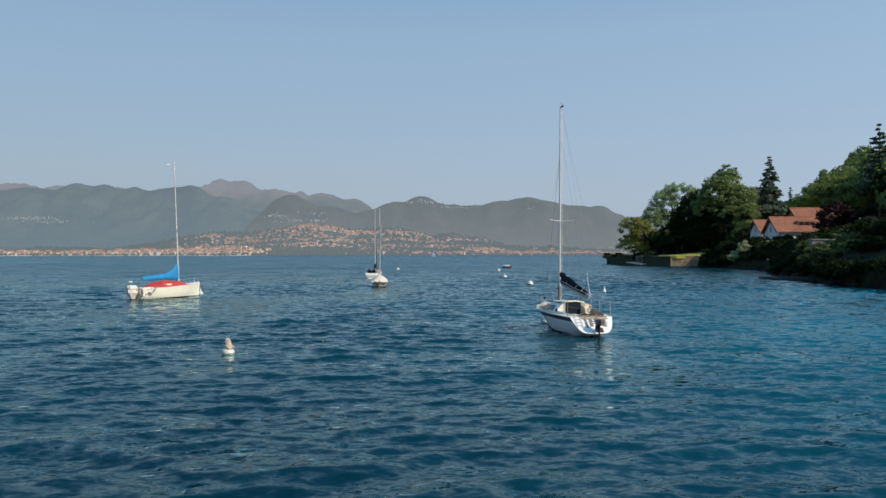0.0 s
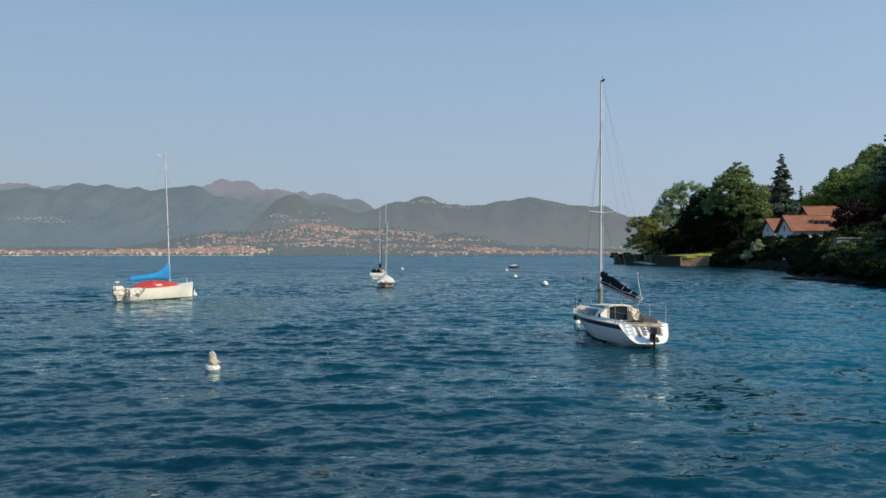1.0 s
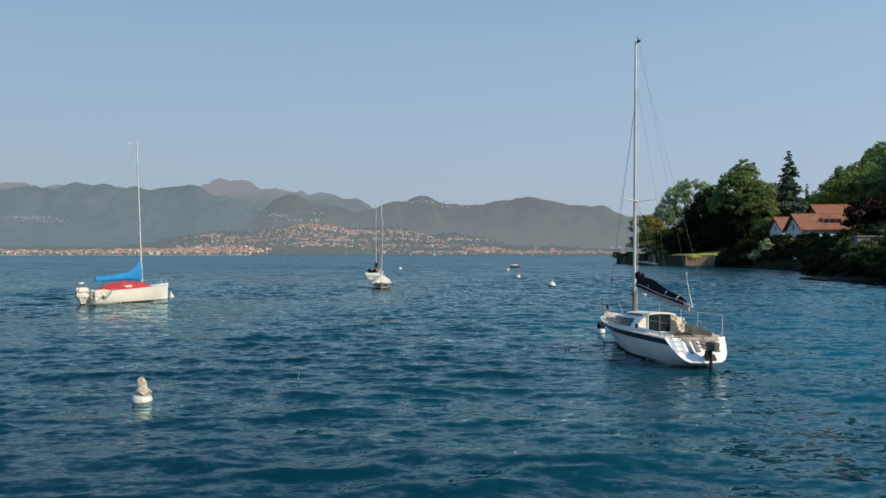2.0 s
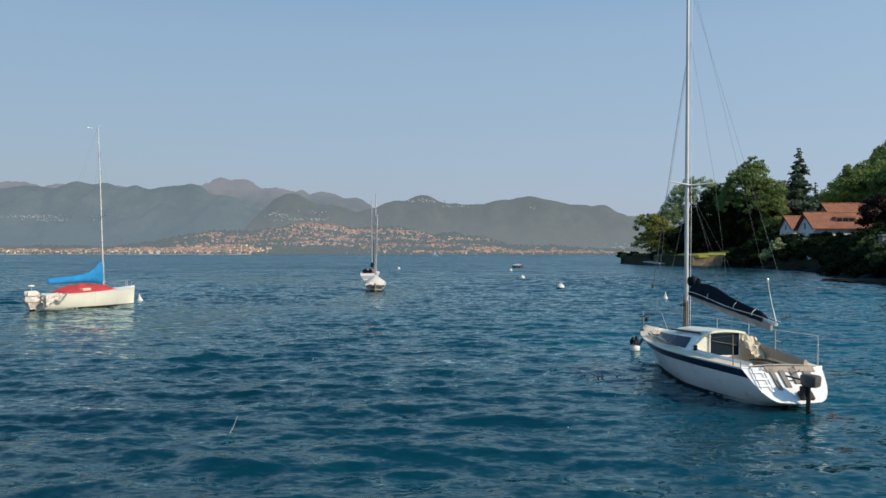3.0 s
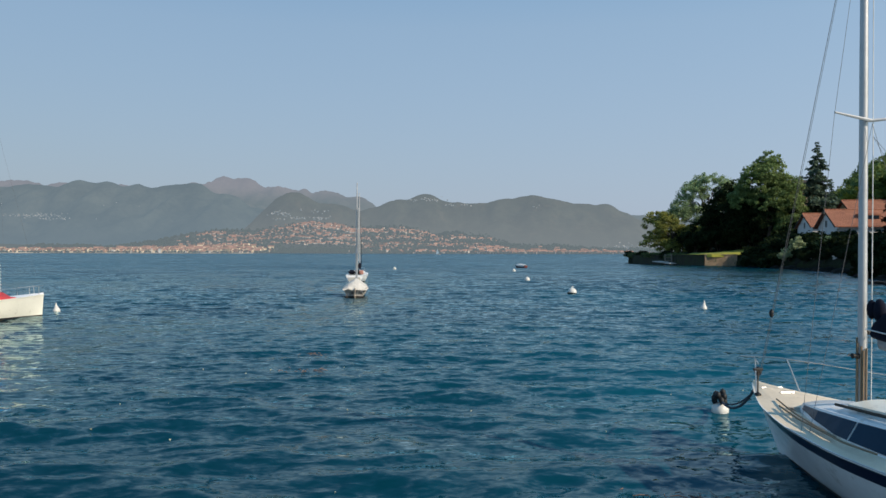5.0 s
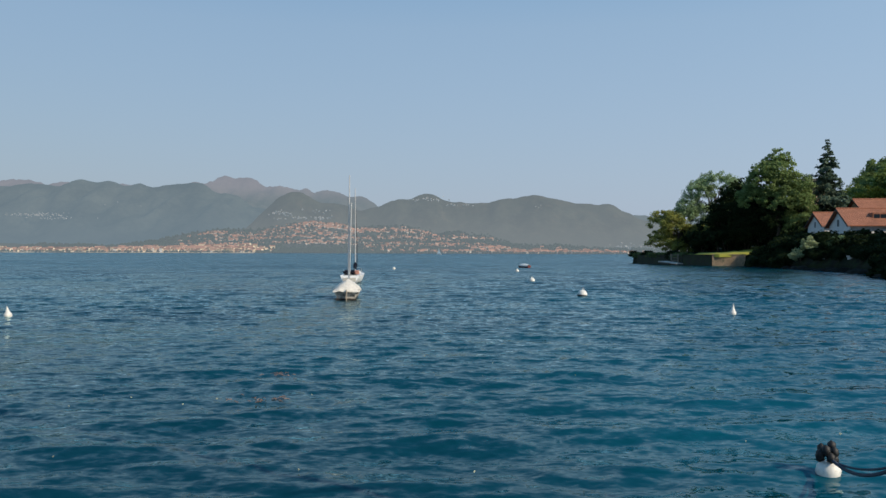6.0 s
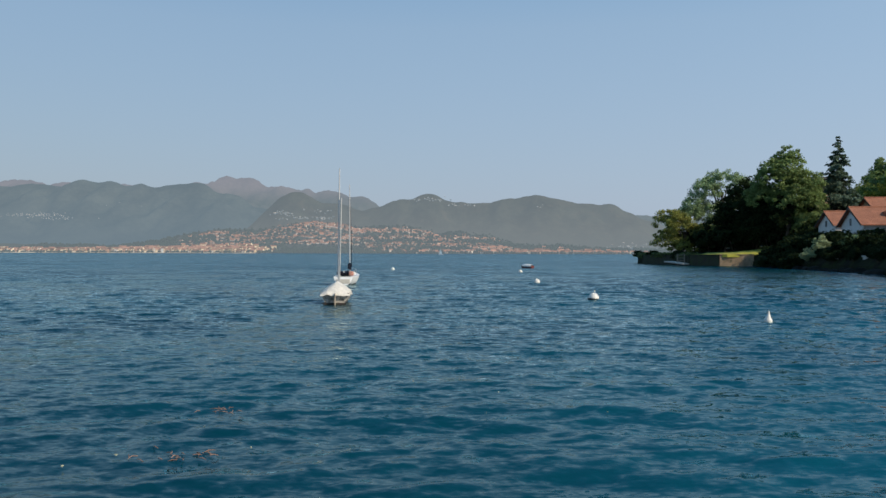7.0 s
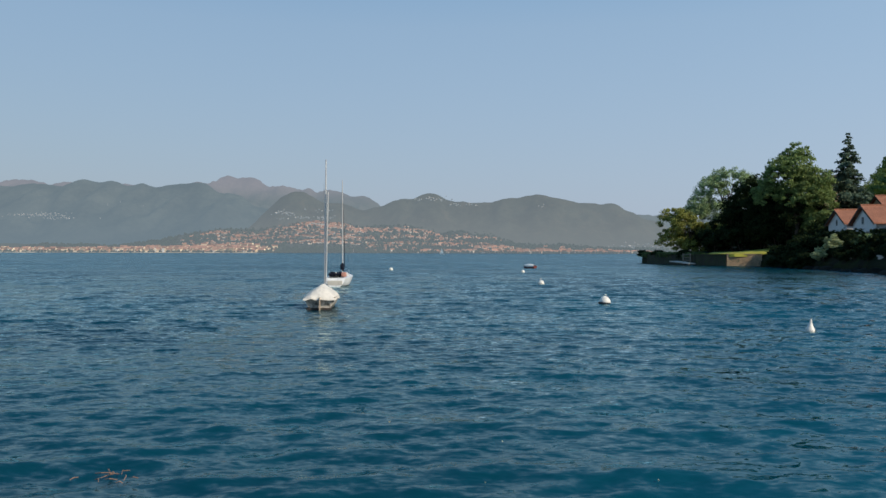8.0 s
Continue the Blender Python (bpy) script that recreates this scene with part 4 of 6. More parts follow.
    part("boom", tube(bmesh.new(), [boom_a, boom_b], 0.036, 10), ALU, root, "", True)
    bm = bmesh.new()
    rings = []
    for k in range(25):
        u = k / 24
        c = boom_a.lerp(boom_b, 0.02 + 0.86 * u)
        h = (0.21 + 0.13 * math.exp(-((u - 0.30) / 0.25) ** 2) - 0.08 * u) * (0.55 if k in (0, 24) else 1)
        w = 0.12 - 0.04 * u
        wob = 0.012 * math.sin(k * 1.9)
        rings.append([(c.x + (w + wob) * math.cos(a) * (1 if math.sin(a) < 0 else 0.8), c.y, c.z + 0.02 + (h * math.sin(a) if math.sin(a) > 0 else 0.085 * math.sin(a))) for a in [j * math.tau / 14 for j in range(14)]])
    part("sail_cover", loft(bm, rings), NAVY_CLOTH, root, "navy canvas sail cover", True)
    bm = bmesh.new()
    rings = []
    for k in range(21):
        u = k / 20
        c = boom_a.lerp(boom_b, 0.03 + 0.92 * u)
        w = (0.075 - 0.02 * u) * (0.5 if k in (0, 20) else 1)
        rings.append([(c.x + w * math.cos(a), c.y, c.z - 0.075 + 0.10 * math.sin(a)) for a in [j * math.tau / 10 for j in range(10)]])
    part("furled_sail", loft(bm, rings), GREY_CLOTH, root, "pale grey flaked sail under the cover", True)
    bm = bmesh.new()
    for dx, dy, r in ((0, -2.80, 0.10), (0.03, -3.02, 0.09), (-0.03, -2.70, 0.08)):
        bmesh.ops.create_icosphere(bm, subdivisions=2, radius=r, matrix=pose(dx, dy, 2.22 + (dy + 2.8) * 0.12) @ Matrix.Diagonal((0.7, 0.8, 1.5, 1)))
    part("sail_bundle", bm, NAVY_CLOTH, root, "dark bundled sail head", True)
    bm = bmesh.new()
    for side in (-1, 1):
        tube(bm, [boom_a.lerp(boom_b, u) + Vector((side * (0.105 - 0.03 * u), 0, 0.04 + 0.02 * math.sin(u * 9))) for u in [i / 10 for i in range(11)]], 0.008, 5)
    part("lacing_line", bm, WHITE_PAINT, root)
    for u in (0.28, 0.6, 0.8):
        c = boom_a.lerp(boom_b, u)
        part("sail_tie", tube(bmesh.new(), [c + Vector((0.11 * math.cos(a), 0, 0.03 + (0.20 - 0.1 * u) * math.sin(a))) for a in [i * math.pi / 8 for i in range(9)]], 0.008, 5), WHITE_PAINT, root)
    # rope tackle hung from the topping lift down to the boom's end
    part("boom_tackle", tube(bmesh.new(), [boom_b + Vector((0, 0.02, 0.05)), boom_b + Vector((-0.04, 0.12, 0.42)), boom_b + Vector((-0.06, 0.22, 0.80))], [0.013, 0.009, 0.006], 6), WHITE_PAINT, root, "white rope tackle", True)
    part("tackle_block", box(bmesh.new(), (-0.018, -0.018, -0.04), (0.018, 0.018, 0.04), 0.008, pose(*(boom_b + Vector((-0.06, 0.22, 0.84))))), STEEL, root)
    for z, dx in ((1.66, -0.05), (1.95, 0.05)):
        bm = bmesh.new()
        lathe(bm, [(0.035, 0.0), (0.035, 0.03), (0.025, 0.045), (0.035, 0.085), (0.01, 0.095)], 10)
        w = part("mast_winch", bm, BLACK, root, "", True)
        w.matrix_basis = pose(-0.03 + dx, -2.54, z, 0, 90 if dx > 0 else -90, 0)
    bm = bmesh.new()
    for k in range(5):
        tube(bm, [(-0.03 + (0.062 + 0.012 * math.sin(k * 2.3)) * math.cos(2.6 + k * 0.55), -2.54 + 0.065 * math.sin(2.6 + k * 0.55), z) for z in (1.10, 1.35 + 0.05 * k, 1.60 + 0.04 * k, 1.88 - 0.05 * k)], 0.012, 5)
    part("halyard_coil", bm, ROPE_TAN, root, "tan halyards coiled down the mast", True)
    bm = bmesh.new()
    tube(bm, [(-0.60, -1.7, 0.905), (-0.78, -2.4, 0.885), (-0.86, -2.9, 0.875), (-0.95, -3.5, 0.86), (-0.92, -4.0, 0.855)], 0.013, 5)
    tube(bm, [(-0.40, -1.3, 0.92), (-0.62, -2.0, 0.90), (-0.80, -2.75, 0.88), (-0.90, -3.3, 0.865)], 0.011, 5)
    part("jib_sheet", bm, ROPE_TAN, root, "brown sheets along the side deck", True)
    part("halyard_fall", tube(bmesh.new(), [(0.03, -2.62, 1.10), (0.035, -2.61, 4.0), (0.01, -2.60, 9.2)], 0.006, 5), WHITE_PAINT, root)
    # standing rigging
    stay(root, (0, -0.14, 1.0), (0, -2.45, 7.75), 0.009, "forestay")
    stay(root, (0.0, -0.20, 1.05), (0.0, -2.46, 7.7), 0.006, "furling_line")
    for side in (-1, 1):
        stay(root, (side * 1.02, -2.85, 0.84), (side * 0.56, -2.74, 4.56), 0.006, "shroud")
        stay(root, (side * 0.56, -2.74, 4.56), (0, -2.60, 7.9), 0.006, "shroud")
        stay(root, (side * 0.98, -2.95, 0.84), (0, -2.64, 4.46), 0.006, "lower_shroud")
        if side > 0:
            stay(root, (0.80, -6.0, 0.80), (-0.05, -2.58, 9.30), 0.006, "backstay")
    stay(root, boom_b, (0, -2.64, 9.35), 0.005, "topping_lift")
    stay(root, boom_a.lerp(boom_b, 0.55), (0, -2.66, 4.3), 0.005, "lazy_jack")
    stay(root, boom_a.lerp(boom_b, 0.8), (0, -2.66, 4.3), 0.005, "lazy_jack")
    stay(root, boom_b + Vector((0, 0.05, -0.03)), (0.05, -6.1, 0.62), 0.012, "mainsheet")
    bm = bmesh.new()
    bmesh.ops.create_icosphere(bm, subdivisions=2, radius=0.055, matrix=pose(0, -0.12, 1.12) @ Matrix.Diagonal((1, 1, 1.3, 1)))
    part("furling_drum", bm, BLACK, root, "", True)
    bm = bmesh.new()
    bmesh.ops.create_icosphere(bm, subdivisions=2, radius=0.035, matrix=pose(0, -0.48, 2.02) @ Matrix.Diagonal((1, 1, 1.8, 1)))
    part("stay_fitting", bm, BLACK, root, "", True)
    # rails
    def rail_pt(s, side, z):
        e = hull.level(s, hull.sheer(s), side)
        return Vector((e.x * 0.95, e.y, hull.sheer(s) + z))

    front = [rail_pt(0.14, -1, 0.46), rail_pt(0.05, -1, 0.44), Vector((0, 0.42, 1.28)), rail_pt(0.05, 1, 0.44), rail_pt(0.14, 1, 0.46)]
    ring_rail(root, "pulpit", front, 0.009)
    for side in (-1, 1):
        ring_rail(root, "pulpit_leg", [rail_pt(0.10, side, 0.0), rail_pt(0.07, side, 0.45)], 0.009)
        for s in ((0.34, 0.52, 0.70) if side > 0 else ()):
            ring_rail(root, "stanchion", [rail_pt(s, side, 0.0), rail_pt(s, side, 0.50)], 0.012)
        ring_rail(root, "stern_post", [rail_pt(0.99, side, 0.0), rail_pt(0.99, side, 0.58 if side > 0 else 0.12)], 0.014)
        if side > 0:
            ring_rail(root, "lifeline", [rail_pt(s, side, z) for s, z in ((0.14, 0.46), (0.34, 0.5), (0.52, 0.5), (0.70, 0.5), (0.99, 0.58))], 0.008)
        else:
            ring_rail(root, "stern_post", [rail_pt(0.955, side, 0.0), rail_pt(0.952, side, 0.58)], 0.012, ROPE_TAN)
            ring_rail(root, "guard_line", [rail_pt(0.952, side, 0.56), Vector((-0.72, -5.2, 1.16)), Vector((-0.50, -4.36, 1.10))], 0.005, ROPE_TAN)
            ring_rail(root, "bow_post", [rail_pt(0.13, side, 0.0), rail_pt(0.13, side, 0.36)], 0.012, TIMBER)
            part("post_cap", box(bmesh.new(), (-0.07, -0.02, -0.015), (0.07, 0.02, 0.02), 0.008, pose(*rail_pt(0.13, side, 0.37))), BLACK, root)
            part("post_foot", lathe(bmesh.new(), [(0.05, 0.0), (0.045, 0.02), (0.02, 0.035)], 10), BLACK, root).matrix_basis = pose(*rail_pt(0.13, side, 0.012))
    ring_rail(root, "pushpit", [rail_pt(0.70, 1, 0.27), rail_pt(0.745, 1, 0.27), rail_pt(0.75, 1, 0.02)], 0.013)
    bm = bmesh.new()
    for p, q in (((-0.16, -0.5, 0.93), (0.16, -0.5, 0.93)), ((-0.1, -0.9, 0.93), (0.1, -0.9, 0.93))):
        tube(bm, [p, q], 0.02, 6)
    part("cleat", bm, STEEL, root)
    bm = bmesh.new()
    sheet(bm, lambda u, v: (-0.50 + 0.12 * v + 0.1 * u, -1.7 - 1.2 * u, 0.885 + 0.02 * math.sin(20 * u) - 0.02 * u), 10, 4, 0.03)
    part("coiled_line", bm, BEIGE, root, "tan rope laid along the deck", True)
    for x, y in ((-0.60, -4.35), (0.55, -4.3)):
        bm = bmesh.new()
        lathe(bm, [(0.05, 0.0), (0.05, 0.03), (0.035, 0.05), (0.045, 0.10), (0.02, 0.11)], 10)
        w = part("winch", bm, BLACK if x < 0 else STEEL, root, "", True)
        w.matrix_basis = pose(x * 1.25, y - 0.15, 0.82)
    return root


def blue_cover_sloop():
    root = thing("sailboat", "cream day-sailer under a red tarpaulin with a blue sail cover", "sailboat", pose(-18.46, 60.7, 0, 0, -3.0, -25.7))
    L = 6.3
    hull = Hull(L, smooth_curve([(0, 0.02), (0.12, 0.38), (0.3, 0.82), (0.5, 1.06), (0.72, 1.05), (1, 0.80)]),
                smooth_curve([(0, 0.98), (0.4, 0.84), (0.7, 0.76), (1, 0.76)]),
                smooth_curve([(0, -0.04), (0.2, -0.25), (0.5, -0.36), (1, -0.04)]), 0.10, -0.12, 0.36, 0.9)
    part("hull", hull.shell(), CREAM, root, "cream hull with worn stern", True)
    for side in (-1, 1):
        part("waterline_band", hull.water_band(-0.2, 0.05, side), ANTIFOUL, root, "", True)
        part("rub_rail", hull.band(0.0, 0.05, side, 30, 0.02), CREAM, root, "", True)
    part("deck", hull.deck(None, 0.6, 0.08), GELCOAT, root)
    bm = bmesh.new()

    def drape(u, v):
        f = 2 * v - 1
        s = 0.30 + 0.56 * u
        e = hull.level(s, hull.sheer(s), 1)
        ridge_z = e.z + 0.42 * math.sin(math.pi * min(1, max(0.0, u * 1.05 + 0.02))) ** 0.7 + 0.04
        k = abs(f) ** 1.6
        crease = 0.045 * math.sin(14 * u + 5 * f) + 0.15 * noise.noise(Vector((u * 8, f * 3.5, 3)))
        return (f * e.x * 0.93, e.y + 0.02 * math.sin(8 * f), ridge_z + (e.z + 0.035 - ridge_z) * k + crease * (1 - k))

    part("tarpaulin", sheet(bm, drape, 26, 20, 0.025), RED_CLOTH, root, "faded red tarpaulin over cockpit and cabin", True)
    bm = bmesh.new()
    box(bm, (0.55, -4.25, 0.88), (0.92, -3.75, 1.02), 0.03)
    part("folded_cloth", bm, CREAM_CLOTH, root, "cream folded cloth", True)
    mast_of(root, (0, -2.15, 0.95), (0, -2.15, 9.85), 0.05)
    bm = bmesh.new()
    for side in (-1, 1):
        tube(bm, [(0, -2.15, 4.9), (side * 0.55, -2.3, 4.95)], 0.014, 6)
    part("spreader", bm, ALU, root)
    bm = bmesh.new()
    tube(bm, [(0, -2.15, 9.84), (0, -1.9, 10.0)], 0.008, 5)
    part("aerial", bm, WHITE_PAINT, root)
    bm = bmesh.new()
    box(bm, (-0.015, -2.9, 9.70), (0.015, -2.55, 9.73))
    part("wind_vane", bm, WHITE_PAINT, root)
    a, b = Vector((0, -2.2, 1.58)), Vector((0.1, -5.70, 1.42))
    part("boom", tube(bmesh.new(), [a, b], 0.04, 8), ALU, root)
    rings = []
    for k in range(21):
        u = k / 20
        c = a.lerp(b, u)
        up = 0.19 + 0.98 * math.exp(-u * 7.0)
        dn = 0.17 + 0.28 * math.exp(-u * 6)
        w = 0.15 - 0.04 * u
        if k in (0, 20):
            up, dn, w = up * 0.75, dn * 0.7, w * 0.6
        rings.append([(c.x + w * math.cos(q) + 0.01 * math.sin(3 * k), c.y, c.z + (up if math.sin(q) > 0 else dn) * math.sin(q) * (0.97 + 0.03 * math.sin(2.3 * k))) for q in [j * math.tau / 14 for j in range(14)]])
    part("sail_cover", loft(bmesh.new(), rings), BLUE_CLOTH, root, "bright blue canvas sail cover", True)
    bm = bmesh.new()
    for k in range(9):
        bmesh.ops.create_icosphere(bm, subdivisions=1, radius=0.02, matrix=pose(0.06, -2.10, 1.2 + 0.14 * k))
    part("cover_ties", bm, WHITE_PAINT, root)
    stay(root, (0, -0.15, 1.0), (0, -2.1, 8.6), 0.006, "forestay")
    for side in (-1, 1):
        stay(root, (side * 0.9, -2.5, 0.85), (side * 0.55, -2.3, 4.95), 0.005, "shroud")
        stay(root, (side * 0.55, -2.3, 4.95), (0, -2.15, 8.6), 0.005, "shroud")
    stay(root, (0.45, -5.9, 0.8), (0, -2.2, 9.8), 0.006, "backstay")
    stay(root, (-0.45, -5.9, 0.8), (0, -2.2, 9.8), 0.006, "backstay")
    for side in (-1, 1):
        ring_rail(root, "pulpit", [(side * 0.42, -1.0, 0.95), (side * 0.40, -1.0, 1.32), (side * 0.2, -0.3, 1.36), (0.0, 0.0, 1.36)])
        ring_rail(root, "pulpit_leg", [(side * 0.16, -0.35, 0.98), (side * 0.18, -0.35, 1.36)])
        ring_rail(root, "lifeline", [(side * 0.42, -1.0, 1.3), (side * 0.85, -2.6, 1.25)], 0.006)
    stern = hull.level(1, 0.4, 1)
    def bagged(u, v):
        """A canvas bag tied over the outboard motor."""
        q = u * math.tau
        w = 0.16 + 0.17 * math.sin(math.pi * min(1, 0.12 + 0.95 * v)) ** 0.8
        q2 = noise.noise(Vector((math.cos(q) * 2.2, math.sin(q) * 2.2, v * 4.5)))
        w *= 1 + 0.38 * q2
        return Vector((0.12 + w * math.cos(q), stern.y - 0.28 + 1.15 * w * math.sin(q), 1.0 - 0.92 * v))

    bm = bmesh.new()
    loft(bm, [[bagged(k / 18, j / 12) for k in range(18)] for j in range(13)])
    part("motor_bag", bm, WHITE_CLOTH, root, "pale canvas bag over the outboard motor", True)
    bm = bmesh.new()
    for j in (0.28, 0.62):
        tube(bm, [bagged(k / 18, j) + Vector((0, 0, 0.02 * math.sin(k))) for k in range(19)], 0.018, 5)
    part("bag_tie", bm, ROPE_TAN, root, "", True)
    bm = bmesh.new()
    box(bm, (-0.03, stern.y - 0.32, -0.4), (0.03, stern.y - 0.03, 0.14), 0.015)
    part("rudder", bm, BLACK, root)
    bm = bmesh.new()
    for k in range(4):
        x = 0.1 + 0.16 * k
        tube(bm, sag((x, stern.y - 0.06, 0.74), (min(0.82, x + 0.35), stern.y + 0.1 * k, 0.62 - 0.05 * (k % 3)), 0.22 + 0.08 * (k % 2), 8), 0.014, 6)
    part("hanging_rope", bm, BEIGE, root, "loose ropes hung over the stern", True)
    bm = bmesh.new()

    def crumple(u, v):
        e = hull.level(1 - 0.13 * u, 0.72, 1)
        q = noise.noise(Vector((u * 4, v * 5, 7))) + 0.5 * noise.noise(Vector((u * 11, v * 12, 2)))
        return (e.x + 0.05 + 0.13 * abs(q) + 0.03 * v, e.y + 0.10 * q, 0.82 - 0.55 * v * (1 - 0.75 * u) + 0.10 * q)

    part("crumpled_canvas", sheet(bm, crumple, 14, 12, 0.03), WHITE_CLOTH, root, "crumpled pale canvas over the quarter", True)

    def transom_heap(u, v):
        q = noise.noise(Vector((u * 5, v * 6, 17))) + 0.5 * noise.noise(Vector((u * 12, v * 13, 5)))
        return (-0.1 + 0.85 * u, stern.y - 0.06 - 0.28 * abs(q), 0.84 - 0.50 * v + 0.10 * q)

    part("stern_heap", sheet(bmesh.new(), transom_heap, 12, 10, 0.03), WHITE_CLOTH, root, "pale bundled canvas at the transom", True)
    bm = bmesh.new()
    tube(bm, [Vector((0.86 + 0.02 * k, stern.y + 0.35 + 0.10 * k, 0.7 - 0.3 * math.sin(k * 0.5))) for k in range(8)], 0.05, 6)
    part("stern_tarp_edge", bm, GREY_CLOTH, root, "", True)
    bm = bmesh.new()
    loft(bm, [[(-0.45 + 0.10 * w * math.cos(q), stern.y + 0.15 + 0.17 * w * math.sin(q), z) for q in [j * math.tau / 12 for j in range(12)]] for z, w in ((1.20, 0.7), (1.23, 1.0), (1.27, 1.0), (1.30, 0.7))])
    part("life_float", bm, WHITE_PAINT, root, "white float on a stern post", True)
    ring_rail(root, "stern_post", [(-0.45, stern.y + 0.15, 0.76), (-0.45, stern.y + 0.15, 1.21)])
    return root


def covered_dinghy():
    root = thing("sailboat", "small sailing dinghy under an off-white boat cover", "sailboat", pose(-6.52, 81.4, 0, 0, 0.4, 5.0))
    L = 5.2
    hull = Hull(L, smooth_curve([(0, 0.02), (0.15, 0.38), (0.4, 0.76), (0.65, 0.86), (1, 0.76)]), smooth_curve([(0, 0.72), (0.5, 0.60), (1, 0.62)]),
                smooth_curve([(0, -0.02), (0.3, -0.2), (1, -0.06)]), 0.25, -0.05, 0.32, 0.85)
    part("hull", hull.shell(24, 10), mat("weathered_grey_hull", (0.48, 0.45, 0.40), 0.5, dark=0.6, light=1.2, coarse=2, tint=(0.10, 0.09, 0.07), tint_at=0.52), root, "weathered grey hull", True)
    for side in (-1, 1):
        part("waterline_band", hull.water_band(-0.15, 0.16, side), ANTIFOUL, root, "", True)
    bm = bmesh.new()
    L2 = hull.length
    loft(bm, [[(x, -L2 - 0.05 - o, z) for x, z in ((-0.56, -0.1), (0.56, -0.1), (0.62, 0.08), (-0.62, 0.08))] for o in (0.0, 0.02)])
    part("stern_band", bm, ANTIFOUL, root)

    def cover(u, v):
        f = 2 * v - 1
        s = 0.02 + 1.0 * u
        e = hull.level(min(1, s), hull.sheer(min(1, s)), 1)
        z = e.z + (0.10 + 0.42 * min(1, u * 2.2) - 0.20 * max(0, (u - 0.8) / 0.2) ** 2) * (1 - abs(f) ** 1.05) + 0.03
        drop = 0.12 * max(0, abs(f) - 0.88) / 0.12
        k = max(0.0, (u - 0.86) / 0.14)
        z += (0.50 + 0.02 * math.sin(9 * f) - z) * k ** 1.6
        return (f * (e.x + 0.02), e.y - 0.26 * k ** 0.7, z - drop * (1 - k) + 0.025 * math.sin(15 * u) * (1 - f * f) + 0.02 * math.sin(22 * u + 3 * f) * abs(f) + 0.05 * noise.noise(Vector((u * 7, f * 3, 1))))

    part("boat_cover", sheet(bmesh.new(), cover, 40, 22, 0.03), WHITE_CLOTH, root, "off-white canvas tied down over the whole boat", True)
    bm = bmesh.new()
    box(bm, (0.0, -L2 - 0.42, -0.35), (0.05, -L2 - 0.10, 0.62), 0.015)
    part("rudder", bm, BEIGE, root)
    mast_of(root, (0, -1.75, 0.9), (0, -1.75, 7.75), 0.05)
    part("boom", tube(bmesh.new(), [(0.07, -1.8, 1.10), (0.14, -1.9, 6.0)], 0.028, 8), ALU, root, "boom lashed up along the mast", True)
    part("spreader", tube(bmesh.new(), [(-0.75, -1.8, 4.35), (0, -1.75, 4.25)], 0.022, 6), ALU, root)
    for side in (-1, 1):
        stay(root, (side * 0.8, -2.1, 0.6), (0, -1.75, 6.6), 0.005, "shroud")
    stay(root, (0, -0.05, 0.75), (0, -1.75, 6.9), 0.005, "forestay")
    stay(root, (-0.1, -2.2, 1.0), (-0.12, -1.8, 6.5), 0.008, "halyard")
    return root


